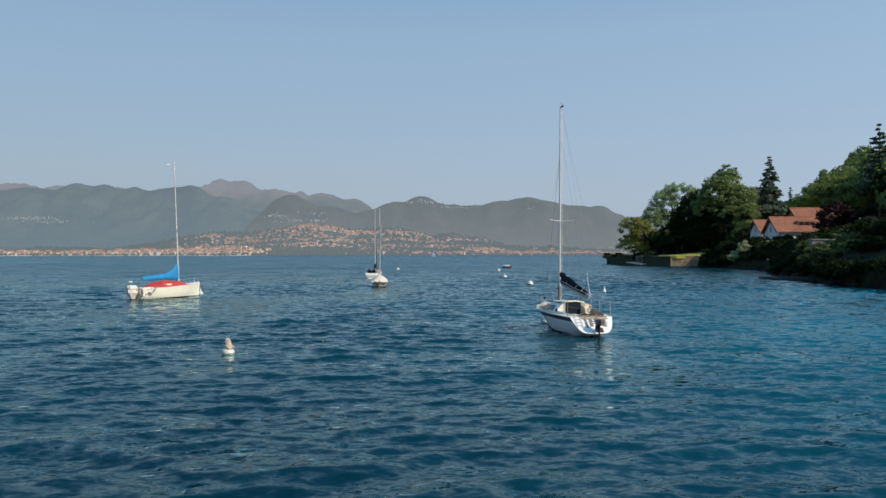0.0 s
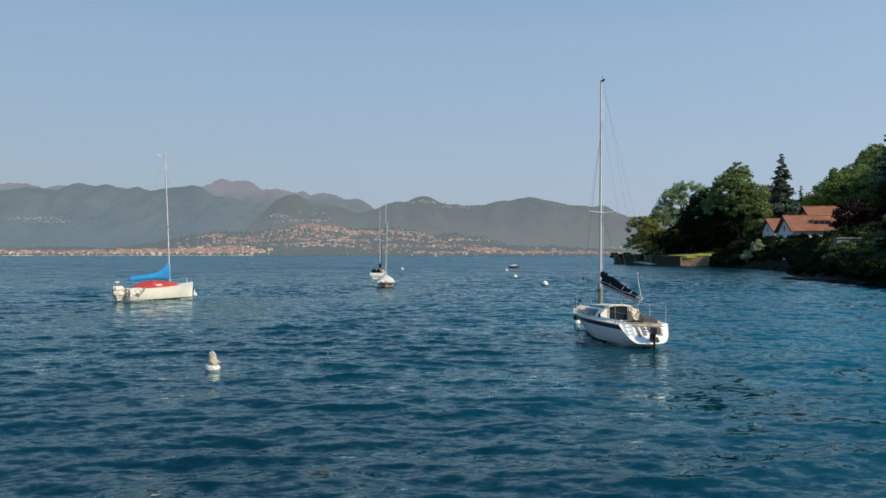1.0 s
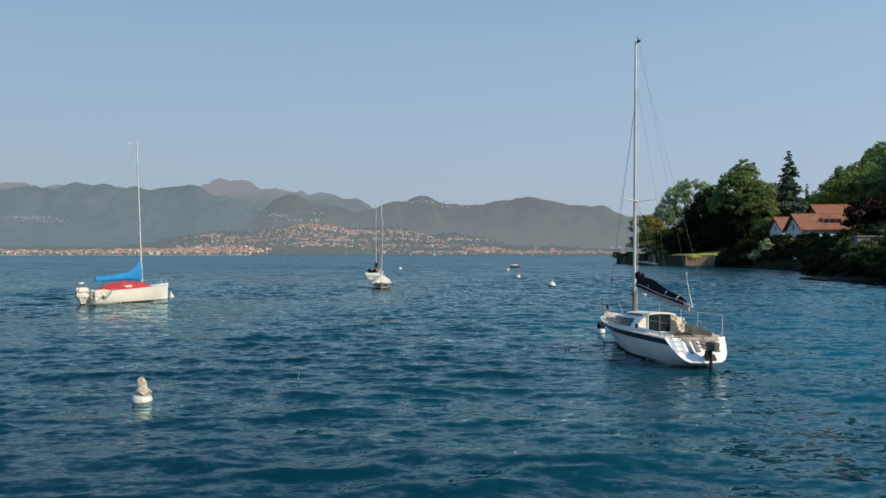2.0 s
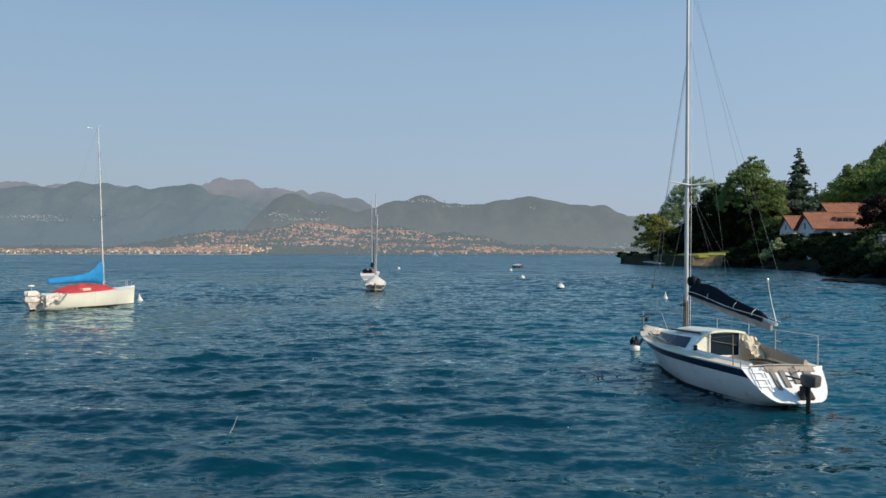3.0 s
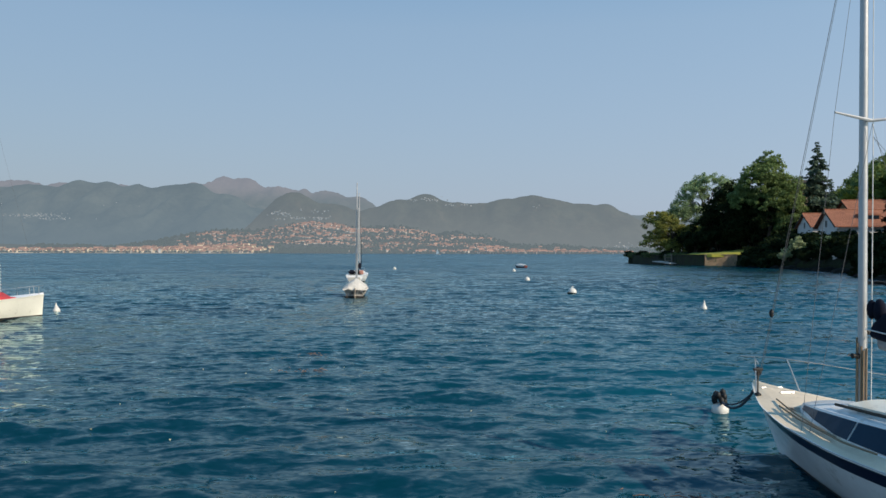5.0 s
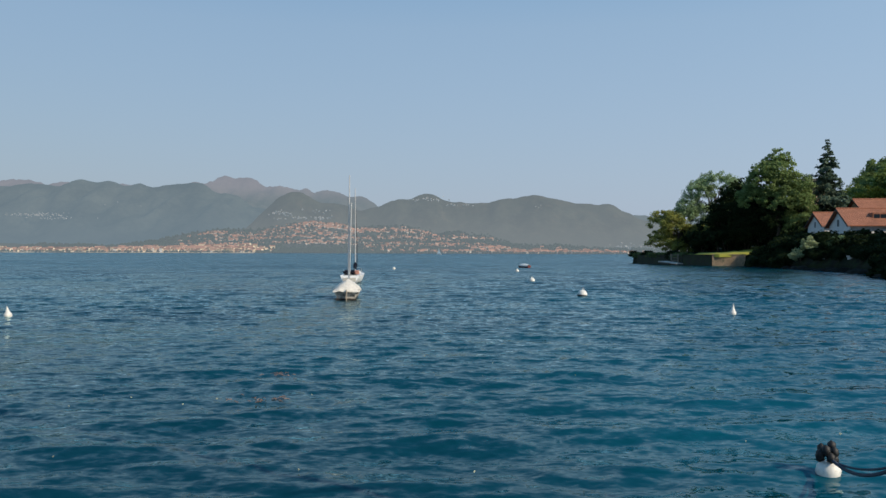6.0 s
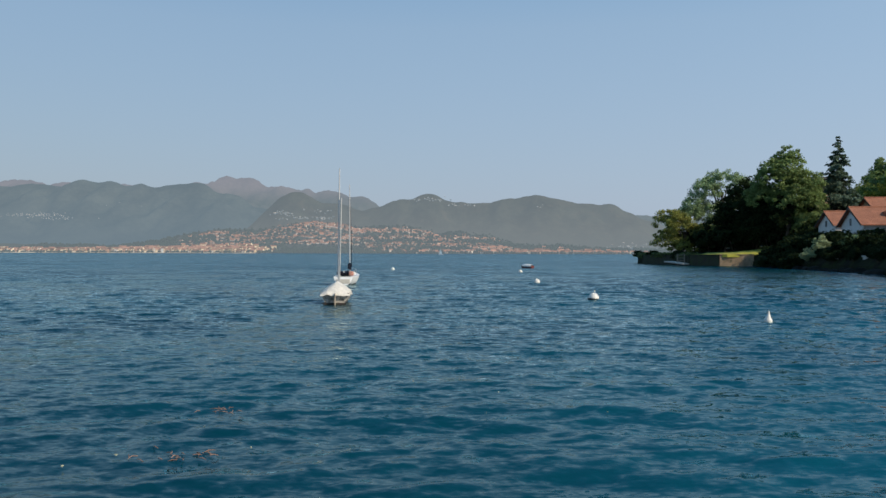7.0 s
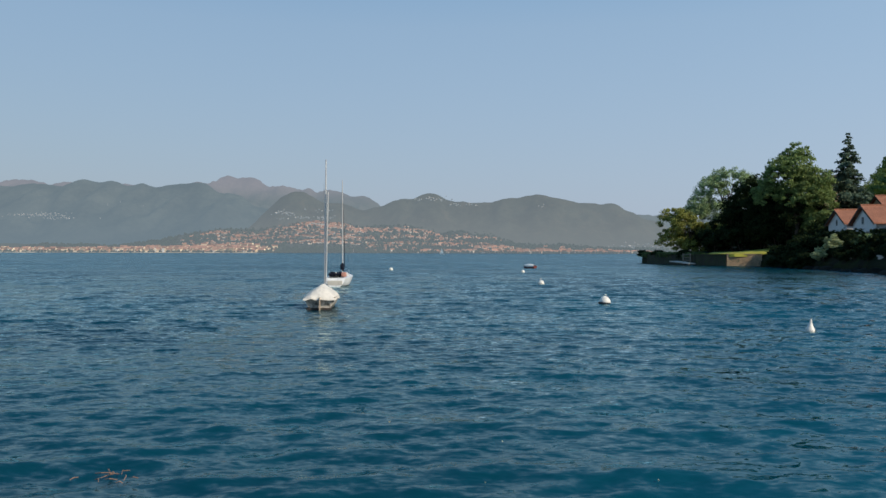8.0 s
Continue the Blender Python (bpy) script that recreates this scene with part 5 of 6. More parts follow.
def far_sloop():
    root = thing("sailboat", "white open-cockpit sailboat with dark cushions, moored beyond the dinghy", "sailboat", pose(-8.87, 107.9, 0, 0, -0.3, -2))
    L = 6.0
    hull = Hull(L, smooth_curve([(0, 0.02), (0.15, 0.42), (0.4, 0.92), (0.65, 1.05), (1, 0.85)]), smooth_curve([(0, 0.95), (0.5, 0.78), (1, 0.72)]),
                smooth_curve([(0, -0.04), (0.3, -0.3), (1, -0.05)]), 0.5, 0.1, 0.35, 0.9)
    part("hull", hull.shell(24, 10), GELCOAT, root, "white hull", True)
    for side in (-1, 1):
        part("waterline_band", hull.water_band(-0.15, 0.08, side), ANTIFOUL, root, "", True)
    part("deck", hull.deck((0.6, 0.97), 0.7, 0.06), GELCOAT, root)
    bm = bmesh.new()
    box(bm, (-0.6, -5.8, 0.2), (0.6, -3.7, 0.25), 0.01)
    part("cockpit_sole", bm, DECK, root)
    part("coachroof", loft(bmesh.new(), [[(-w, y, 0.8), (-w * 0.8, y, z), (w * 0.8, y, z), (w, y, 0.8)] for y, w, z in ((-1.6, 0.35, 0.95), (-2.4, 0.6, 1.08), (-3.55, 0.7, 1.12))]), GELCOAT, root, "", True)
    bm = bmesh.new()
    for x in (-0.55, 0.1):
        bmesh.ops.create_icosphere(bm, subdivisions=3, radius=0.3, matrix=pose(x, -4.1, 0.95) @ Matrix.Diagonal((1.15, 0.9, 0.62, 1)))
    for v in bm.verts:
        v.co += v.normal * 0.16 * noise.noise(v.co * 5.0)
    part("cockpit_cover", bm, NAVY_CLOTH, root, "dark bundled canvas", True)
    bm = bmesh.new()
    box(bm, (0.28, -4.6, 0.75), (0.62, -3.9, 1.15), 0.08)
    part("fender_bundle", bm, mat("faded_pink_cloth", (0.50, 0.24, 0.18), 0.8), root, "faded pink bundle", True)
    bm = bmesh.new()
    stern = hull.level(1, 0.4, 1)
    box(bm, (-0.6, stern.y - 0.06, 0.12), (0.6, stern.y - 0.0, 0.5), 0.01)
    part("transom_panel", bm, mat("greyed_wood", (0.60, 0.56, 0.48), 0.7), root, "greyed wooden transom panel")
    mast_of(root, (0, -2.3, 1.05), (0, -2.3, 9.0), 0.055)
    bm = bmesh.new()
    tube(bm, [(0.22, -2.6, 1.5), (0.18, -2.5, 4.0), (0.06, -2.4, 7.0)], [0.03, 0.025, 0.012], 8)
    part("furled_sail", bm, NAVY_CLOTH, root, "dark furled sail beside the mast", True)
    bm = bmesh.new()
    bmesh.ops.create_icosphere(bm, subdivisions=3, radius=0.25, matrix=pose(0.05, -2.7, 1.55) @ Matrix.Diagonal((0.6, 1.2, 1.25, 1)))
    for v in bm.verts:
        v.co += v.normal * 0.14 * noise.noise(v.co * 6.0)
    part("sail_bundle", bm, NAVY_CLOTH, root, "blue-black bundled sail", True)
    stay(root, (0, -0.1, 0.95), (0, -2.3, 8.0), 0.012, "forestay")
    for side in (-1, 1):
        stay(root, (side * 0.9, -2.6, 0.8), (0, -2.3, 8.4), 0.008, "shroud")
        ring_rail(root, "stanchion", [(side * 0.85, -4.0, 0.8), (side * 0.85, -4.0, 1.25)])
    stay(root, (0.3, -5.9, 0.75), (0, -2.3, 8.9), 0.008, "backstay")
    ring_rail(root, "pulpit", [(-0.35, -0.9, 0.9), (-0.33, -0.9, 1.3), (0, -0.1, 1.35), (0.33, -0.9, 1.3), (0.35, -0.9, 0.9)])
    ring_rail(root, "lifeline", [(0.33, -0.9, 1.3), (0.85, -4.0, 1.25), (0.8, -5.7, 1.25)], 0.01)
    return root


cabin_sloop()
blue_cover_sloop()
covered_dinghy()
far_sloop()


# ---- buoys ----
def round_buoy(at, r, label, collar=True, low=0.0):
    root = thing("mooring_buoy", label, "buoy", at, "round mooring buoys")
    prof = [(r * math.cos(a), r * math.sin(a) + r * 0.35) for a in [math.radians(d) for d in range(-60, 90, 12)]] + [(0.02, r * 1.36)]
    part("float", lathe(bmesh.new(), prof, 24), BUOY, root, "", True)
    part("mooring_eye", tube(bmesh.new(), [(0.06 * math.cos(a), 0, r * 1.36 + 0.05 + 0.06 * math.sin(a)) for a in [i * math.tau / 10 for i in range(11)]], 0.014, 6), STEEL, root)
    if collar:
        part("collar", lathe(bmesh.new(), [(r * 0.97, -0.04), (r * 1.13, 0.0), (r * 1.15, 0.05), (r * 1.0, 0.09)], 24), BLACK, root, "dark weedy rubber collar", True)
    return root


def cone_buoy(at, w, h, label):
    root = thing("mooring_buoy", label, "buoy", at, "conical buoys")
    part("float", lathe(bmesh.new(), [(w * 0.4, -0.15), (w * 0.9, -0.04), (w, 0.05), (w * 0.85, 0.15 * h + 0.05), (w * 0.5, 0.5 * h), (w * 0.25, 0.8 * h), (w * 0.16, h), (0.01, h + 0.01)], 18), BUOY, root, "", True)
    part("mooring_eye", tube(bmesh.new(), [(0.03 * math.cos(a), 0, h + 0.03 + 0.03 * math.sin(a)) for a in [i * math.tau / 8 for i in range(9)]], 0.008, 5), STEEL, root)
    return root


def capped_buoy():
    root = thing("mooring_buoy", "weathered cream buoy with a bundled cap on top", "buoy", pose(-6.80, 25.3, 0, 4, 3) @ Matrix.Diagonal((0.72, 0.72, 0.86, 1)))
    part("float", lathe(bmesh.new(), [(0.10, -0.16), (0.20, -0.10), (0.26, -0.02), (0.27, 0.05), (0.235, 0.115), (0.12, 0.15)], 22), BUOY, root, "", True)
    bm = bmesh.new()
    loft(bm, [[(0.02 * math.sin(9 * z) + w * math.cos(a) * (1 + 0.16 * math.sin(3 * a + 9 * z) + 0.14 * math.sin(5 * a - 21 * z)), w * 0.9 * math.sin(a) * (1 + 0.16 * math.sin(2 * a + 17 * z)), z + 0.02 * math.sin(4 * a + 11 * z)) for a in [k * math.tau / 14 for k in range(14)]]
              for z, w in ((0.17, 0.19), (0.22, 0.20), (0.28, 0.15), (0.33, 0.125), (0.40, 0.13), (0.47, 0.10), (0.51, 0.075), (0.54, 0.03))])
    part("cap", bm, mat("grey_weathered_cloth", (0.66, 0.60, 0.50), 0.8, dark=0.5, light=1.2, coarse=6, bump=0.05, bump_scale=14, tint=(0.22, 0.15, 0.09), tint_at=0.54), root, "greyish wrapped top", True)
    part("mooring_eye", tube(bmesh.new(), [(0.05 * math.cos(a) + 0.16, 0, 0.24 + 0.05 * math.sin(a)) for a in [i * math.tau / 10 for i in range(11)]], 0.01, 6), STEEL, root)
    return root


capped_buoy()
round_buoy(pose(8.85, 81.3, 0, 0, 5), 0.31, "large white round mooring buoy with a dark collar")
round_buoy(pose(8.35, 108.2, 0, 0, -4), 0.28, "white round mooring buoy far out on the water", False)
round_buoy(pose(10.4, 149.5, 0), 0.28, "small-looking white buoy beyond the others", False)
round_buoy(pose(-9.2, 163.5, 0), 0.29, "lone white buoy out on the open lake", False)
cone_buoy(pose(13.3, 66.0, 0, 0, 4), 0.17, 0.44, "white pear-shaped buoy with a narrow neck")
cone_buoy(pose(-19.16, 63.3, 0, 0, -6), 0.18, 0.40, "white conical buoy off the day-sailer's bow")


def bow_buoy():
    root = thing("mooring_buoy", "small white buoy with black rope heaped on top", "buoy", pose(4.9, 38.85, 0, 0, -5))
    part("float", lathe(bmesh.new(), [(0.05, -0.12), (0.13, -0.04), (0.155, 0.05), (0.13, 0.14), (0.07, 0.18)], 18), BUOY, root, "", True)
    bm = bmesh.new()
    for k in range(9):
        a = k * 2.4
        bmesh.ops.create_icosphere(bm, subdivisions=1, radius=0.06, matrix=pose(0.09 * math.cos(a), 0.09 * math.sin(a), 0.20 + 0.02 * k) @ Matrix.Diagonal((1, 1, 1.3, 1)))
    part("rope", bm, BLACK, root, "black rope and shackle", True)
    line = thing("mooring_line", "dark slack rope from the bow to the buoy", "rope", Matrix())
    part("strand", tube(bmesh.new(), sag((4.62, 36.5, 0.84), (4.9, 38.8, 0.22), 0.20, 12), 0.022, 7), ROPE, line, "", True)
    part("strand", tube(bmesh.new(), sag((4.60, 36.5, 0.80), (4.92, 38.76, 0.20), 0.10, 12), 0.014, 7), ROPE, line, "", True)


bow_buoy()


def red_work_boat():
    root = thing("rowing_boat", "small white and dark red open boat at anchor", "boat", pose(13.4, 182.6, 0, 0, 0, 40) @ Matrix.Scale(0.72, 4))
    hull = Hull(4.2, smooth_curve([(0, 0.02), (0.2, 0.5), (0.5, 0.8), (1, 0.65)]), smooth_curve([(0, 0.75), (0.5, 0.6), (1, 0.6)]), smooth_curve([(0, -0.02), (0.5, -0.15), (1, -0.05)]), 0.4, 0.0, 0.35, 0.9)
    part("hull", hull.shell(18, 8), ORANGE_RED, root, "dark red lower hull", True)
    for side in (-1, 1):
        part("gunwale", hull.band(-0.05, 0.26, side, 18, 0.03), GELCOAT, root, "white gunwale")
    part("cover", sheet(bmesh.new(), lambda u, v: ((2 * v - 1) * hull.half(0.1 + 0.88 * u) * 0.98, -0.5 - 3.5 * u, 0.66 + 0.42 * (1 - abs(2 * v - 1) ** 1.5) * math.sin(math.pi * (0.15 + 0.7 * u))), 14, 10), WHITE_PAINT, root, "white cover", True)


red_work_boat()


def far_sail():
    root = thing("sailboat", "tiny pale sailboat under sail near the far shore", "sailboat", pose(-17, 1200, 0, 0, 0, 70))
    hull = Hull(7.0, smooth_curve([(0, 0.02), (0.2, 0.5), (0.5, 1.0), (1, 0.8)]), smooth_curve([(0, 1.0), (0.5, 0.8), (1, 0.8)]), smooth_curve([(0, -0.02), (0.5, -0.2), (1, -0.05)]), 0.4, 0.0, 0.35, 0.9)
    part("hull", hull.shell(12, 6), GELCOAT, root, "", True)
    mast_of(root, (0, -2.6, 0.8), (0, -2.6, 9.2), 0.06)
    part("mainsail", sheet(bmesh.new(), lambda u, v: (0.35 * math.sin(math.pi * v) * (1 - u), -2.65 - 3.3 * v * (1 - u), 1.5 + 7.5 * u), 8, 6, 0.02), PALE_SAIL, root, "pale blue-white sail", True)
    part("jib", sheet(bmesh.new(), lambda u, v: (0.3 * math.sin(math.pi * v) * (1 - u), -2.5 + 2.2 * v * (1 - u), 1.2 + 6.0 * u), 8, 6, 0.02), PALE_SAIL, root, "pale blue-white sail", True)


far_sail()


def floating_leaves():
    """Dry leaves and bits of reed drifting on the surface."""
    rr = random.Random(23)
    verts, faces = [], []
    for k in range(38):
        cx, cy = rr.choice(((-1.5, 33), (3.5, 31), (-4, 45), (2, 48), (-5, 40), (4, 42), (1, 20)))
        x, y = rr.gauss(cx, 1.8), rr.gauss(cy, 2.4)
        a, l, w = rr.uniform(0, math.tau), rr.uniform(0.012, 0.03), rr.uniform(0.006, 0.013)
        c, s = math.cos(a), math.sin(a)
        b = len(verts)
        for px, py, pz in ((-l, 0, 0.0), (0, w, 0.012), (l, 0, 0.004), (0, -w, 0.008), (0, 0, -0.02)):
            verts.append((x + px * c - py * s, y + px * s + py * c, 0.035 + pz))
        faces += [(b, b + 3, b + 2, b + 1), (b, b + 1, b + 4), (b + 1, b + 2, b + 4), (b + 2, b + 3, b + 4), (b + 3, b, b + 4)]
    ob = plain("floating_leaves", verts, faces, mat("dry_leaf", (0.42, 0.42, 0.30), 0.8, island=0.6, dark=0.4, light=1.5))
    tagged(ob, "scattered dry leaves drifting on the lake", "leaves", kind="stuff")


floating_leaves()


def water_weed():
    """Brown tangles of weed just breaking the surface, and one long pale reed."""
    rr = random.Random(31)
    brown = mat("brown_water_weed", (0.20, 0.12, 0.085), 0.6, island=0.6, dark=0.4, light=1.6)
    for cx, cy, n, spread in ((2.8, 33.8, 20, 0.26), (2.2, 34.9, 9, 0.22), (-3.6, 43.9, 20, 0.28), (-3.75, 47.1, 12, 0.22)):
        root = thing("water_weed", "tangled brown weed floating at the surface", "weed", pose(cx, cy, 0), "floating weed")
        bm = bmesh.new()
        for _ in range(n):
            x, y, a, l = rr.gauss(0, spread), rr.gauss(0, spread * 0.7), rr.uniform(0, math.tau), rr.uniform(0.08, 0.22)
            b = a + rr.uniform(-0.9, 0.9)
            p = Vector((x, y, rr.uniform(-0.01, 0.025)))
            q = p + Vector((math.cos(a) * l * 0.5, math.sin(a) * l * 0.5, rr.uniform(0.0, 0.03)))
            tube(bm, [p, q, q + Vector((math.cos(b) * l * 0.5, math.sin(b) * l * 0.5, -0.02))], [0.006, 0.008, 0.004], 4)
        tagged(part("weed_mat", bm, brown, root), kind="stuff")
    reed = thing("reed_stem", "long pale dry reed adrift on the water", "reed", pose(-4.23, 28.1, 0.04))
    part("stem", tube(bmesh.new(), [(0.10, -0.6, 0.03), (0.01, 0.0, 0.03), (-0.09, 0.6, 0.06)], [0.0055, 0.005, 0.0025], 5), mat("dry_reed", (0.45, 0.40, 0.30), 0.8), reed, "", True)


water_weed()


# ---- trees ----
def leaf_mesh(name, points, normals, size, material, seed, squash=1.0):
    """Many small four-cornered leaves, each turned its own way round its outward direction."""
    rng = np.random.default_rng(seed)
    P, Nn = np.array(points), np.array(normals)
    n = len(P)
    d = Nn + rng.normal(0, 0.75, (n, 3))
    d /= np.linalg.norm(d, axis=1)[:, None] + 1e-9
    t = np.cross(d, rng.normal(0, 1, (n, 3)))
    t /= np.linalg.norm(t, axis=1)[:, None] + 1e-9
    b = np.cross(d, t)
    s = size * rng.uniform(0.55, 1.35, (n, 1))
    w = s * rng.uniform(0.45, 0.8, (n, 1)) * squash
    V = np.stack([P - t * s, P + b * w + d * s * 0.15, P + t * s, P - b * w + d * s * 0.15], 1).reshape(-1, 3)
    me = bpy.data.meshes.new(name)
    me.vertices.add(len(V))
    me.vertices.foreach_set("co", V.ravel())
    me.loops.add(4 * n)
    me.loops.foreach_set("vertex_index", np.arange(4 * n, dtype=np.int32))
    me.polygons.add(n)
    me.polygons.foreach_set("loop_start", np.arange(0, 4 * n, 4, dtype=np.int32))
    me.update(calc_edges=True)
    me.materials.append(material)
    return me


def crown_points(rng, envelope, clumps, clump_r, per, hang=0.0, inside=0.35):
    """Leaf places in clumps that cover the envelope's lobes (x, y, z, rx, ry, rz)."""
    pts, nrm = [], []
    vol = np.array([e[3] * e[4] + e[4] * e[5] + e[3] * e[5] for e in envelope])
    pick = rng.choice(len(envelope), clumps, p=vol / vol.sum())
    for k in pick:
        e = envelope[k]
        d = rng.normal(0, 1, 3)
        d /= np.linalg.norm(d)
        if d[2] < -0.55:
            d[2] *= -0.5
        rad = 1.0 - (inside * rng.random() ** 2)
        c = np.array(e[:3]) + d * np.array(e[3:]) * rad
        r = clump_r * rng.uniform(0.55, 1.35)
        q = rng.normal(0, 1, (per, 3))
        q /= np.linalg.norm(q, axis=1)[:, None]
        rr = r * rng.random((per, 1)) ** 0.45
        p = c + q * rr * np.array([1.15, 1.15, 0.75 + hang])
        pts.append(p)
        nrm.append(q * 0.6 + d * 0.5 + np.array([0, 0, 0.35]))
    return np.concatenate(pts), np.concatenate(nrm)


def limbs(bm, rng, foot, fork, spread, count, r, reach):
    tube(bm, [foot, foot.lerp(fork, 0.5) + Vector((rng.normal(0, 0.15), rng.normal(0, 0.15), 0)), fork], [r * 1.25, r, r * 0.8], 9)
    for k in range(count):
        a = k * math.tau / count + rng.uniform(-0.4, 0.4)
        tip = fork + Vector((math.cos(a) * spread * rng.uniform(0.5, 1), math.sin(a) * spread * rng.uniform(0.5, 1), reach * rng.uniform(0.5, 1.0)))
        mid = fork.lerp(tip, 0.5) + Vector((rng.normal(0, 0.3), rng.normal(0, 0.3), reach * 0.08))
        tube(bm, [fork - Vector((0, 0, 0.3)), mid, tip], [r * 0.55, r * 0.32, r * 0.1], 6)
        for j in range(2):
            q = mid.lerp(tip, rng.uniform(0.1, 0.6))
            tube(bm, [q, q + Vector((rng.normal(0, 1.2), rng.normal(0, 1.2), rng.uniform(0.6, 2.0)))], [r * 0.2, r * 0.05], 5)


def broadleaf(name, label, at, envelope, trunk_h, trunk_r, clumps, clump_r, per, leaf_size, material, seed, bark=None, hang=0.0, limb_count=6, group=""):
    rng = np.random.default_rng(seed)
    root = thing(name, label, "tree", at, group)
    zs = [e[2] for e in envelope]
    cx, cy = np.mean([e[0] for e in envelope]), np.mean([e[1] for e in envelope])
    bm = bmesh.new()
    wide = max(e[3] for e in envelope)
    limbs(bm, rng, Vector((0, 0, -0.5)), Vector((cx * 0.3, cy * 0.3, trunk_h)), wide * 0.9, limb_count, trunk_r, max(zs) - trunk_h + 1.0)
    part("trunk", bm, bark or BARK, root, "", True)
    p, n = crown_points(rng, envelope, clumps, clump_r, per, hang)
    ob = new("crown", leaf_mesh("crown", p, n, leaf_size, material, seed + 1))
    ob.parent = root
    return root


def conifer(name, label, at, height, spread, material, seed, leaf_size=0.32, first=0.12, flat=0.25, tiers=34, per=130, group=""):
    rng = np.random.default_rng(seed)
    root = thing(name, label, "tree", at, group)
    bm = bmesh.new()
    tube(bm, [(0, 0, -0.5), (0, 0, height * 0.5), (0, 0, height * 0.985)], [0.38, 0.2, 0.03], 8)
    pts, nrm = [], []
    for k in range(tiers):
        u = first + (0.985 - first) * k / (tiers - 1)
        r = spread * (1 - u) ** 0.8 * rng.uniform(0.75, 1.15) + 0.12
        for j in range(5 if u < 0.8 else 3):
            a = rng.uniform(0, math.tau)
            rr = r * rng.uniform(0.6, 1.15)
            z = height * u
            tip = Vector((rr * math.cos(a), rr * math.sin(a), z - rr * flat + 0.15 * rr * rng.random()))
            tube(bm, [(0, 0, z), Vector((0, 0, z)).lerp(tip, 0.6) - Vector((0, 0, 0.1 * rr)), tip], [0.05, 0.03, 0.01], 4, False)
            m = max(6, int(per * rr / spread))
            w = rng.random((m, 1)) ** 0.7
            base = np.array((0, 0, z)) * (1 - w) + np.array(tip) * w
            off = rng.normal(0, 1, (m, 3)) * np.array([0.22, 0.22, 0.13]) * (0.35 + 0.35 * rr)
            off[:, 2] -= np.abs(off[:, 0]) * 0.4
            pts.append(base + off)
            nrm.append(np.tile((0, 0, 1.0), (m, 1)) + np.array((math.cos(a), math.sin(a), 0)) * 0.5)
    part("trunk", bm, BARK, root)
    ob = new("crown", leaf_mesh("crown", np.concatenate(pts), np.concatenate(nrm), leaf_size, material, seed + 1))
    ob.parent = root
    return root


def bush(name, label, at, envelope, material, seed, clumps=60, clump_r=0.6, per=45, leaf_size=0.22, group=""):
    rng = np.random.default_rng(seed)
    root = thing(name, label, "shrub", at, group)
    bm = bmesh.new()
    for k in range(6):
        e = envelope[k % len(envelope)]
        tube(bm, [(e[0] * 0.2, e[1] * 0.2, -0.4), (e[0] * 0.7, e[1] * 0.7, e[2] * 0.6), (e[0] + rng.normal(0, 0.5), e[1] + rng.normal(0, 0.5), e[2] + 0.4 * e[5])], [0.10, 0.06, 0.02], 5)
    part("stems", bm, BARK, root)
    p, n = crown_points(rng, envelope, clumps, clump_r, per)
    ob = new("foliage", leaf_mesh("foliage", p, n, leaf_size, material, seed + 1))
    ob.parent = root
    return root


def ground_at(x, y, turn=0.0):
    return pose(x, y, land_z(x, y), 0, 0, turn)


# the point with its big trees
broadleaf("broadleaf_tree", "tall dense green broadleaf tree, sunlit on one side", ground_at(75.0, 211), [
    (0, 0, 18.4, 3.6, 4.0, 5.0), (-3.4, 0, 16.4, 3.4, 4.0, 4.0), (3.0, -1, 13.8, 4.3, 4.6, 4.6), (-4.4, 3, 12.4, 3.8, 4.0, 3.6), (4.6, -1, 9.4, 3.4, 4.2, 4.2), (4.0, -1, 6.6, 3.6, 3.6, 3.2), (0.5, 0, 12.0, 5.0, 4.5, 4.0)],
    5, 0.55, 900, 0.80, 58, 0.21, LEAF_MID, 21)
# near-black mass standing in for the tall crown's shaded lower part
broadleaf("shade_dark_tree", "dense almost black tree mass for the shade under the tall crown", ground_at(75.5, 216.5), [
    (0, 0, 9.0, 5.6, 4.6, 4.2), (-3.6, 1, 10.0, 4.4, 4.4, 3.6), (-5.0, 1, 6.0, 3.8, 4.0, 4.0), (4.2, -1, 6.0, 4.2, 4.0, 4.2), (0, -1, 4.0, 6.0, 4.2, 3.4), (-1.0, -5, 7.0, 3.4, 2.6, 4.4)], 3, 0.4, 380, 1.15, 75, 0.26, LEAF_SHADED, 25)
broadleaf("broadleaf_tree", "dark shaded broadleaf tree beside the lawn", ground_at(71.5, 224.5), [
    (0, 0, 12.5, 5.0, 5.0, 4.8), (-3.0, 0, 9.0, 4.6, 5.0, 5.0), (3.0, 0, 8.0, 5.0, 5.0, 6.0), (-1, 0, 5, 5.0, 5.0, 3.5)], 4, 0.45, 260, 1.2, 55, 0.30, LEAF_SHADED, 31)
broadleaf("willow_tree", "airy pale green tree with open spreading limbs", ground_at(72.8, 246), [
    (0, 0, 17.6, 5.2, 5.0, 3.4), (-4.6, 0, 15.4, 4.2, 4.5, 3.0), (5.6, 0, 15.6, 4.4, 4.0, 3.2), (-7.0, 0, 11.6, 3.8, 4, 2.8), (-8.6, 0, 8.6, 3.6, 3.6, 2.6), (-4, 0, 9.6, 4.4, 4, 3.0), (3, 0, 10.6, 4.8, 4, 3), (0, 0, 6.5, 5, 4, 2.4)],
    6, 0.5, 450, 0.85, 90, 0.18, LEAF_PALE, 41, BARK, 0.35, 11)
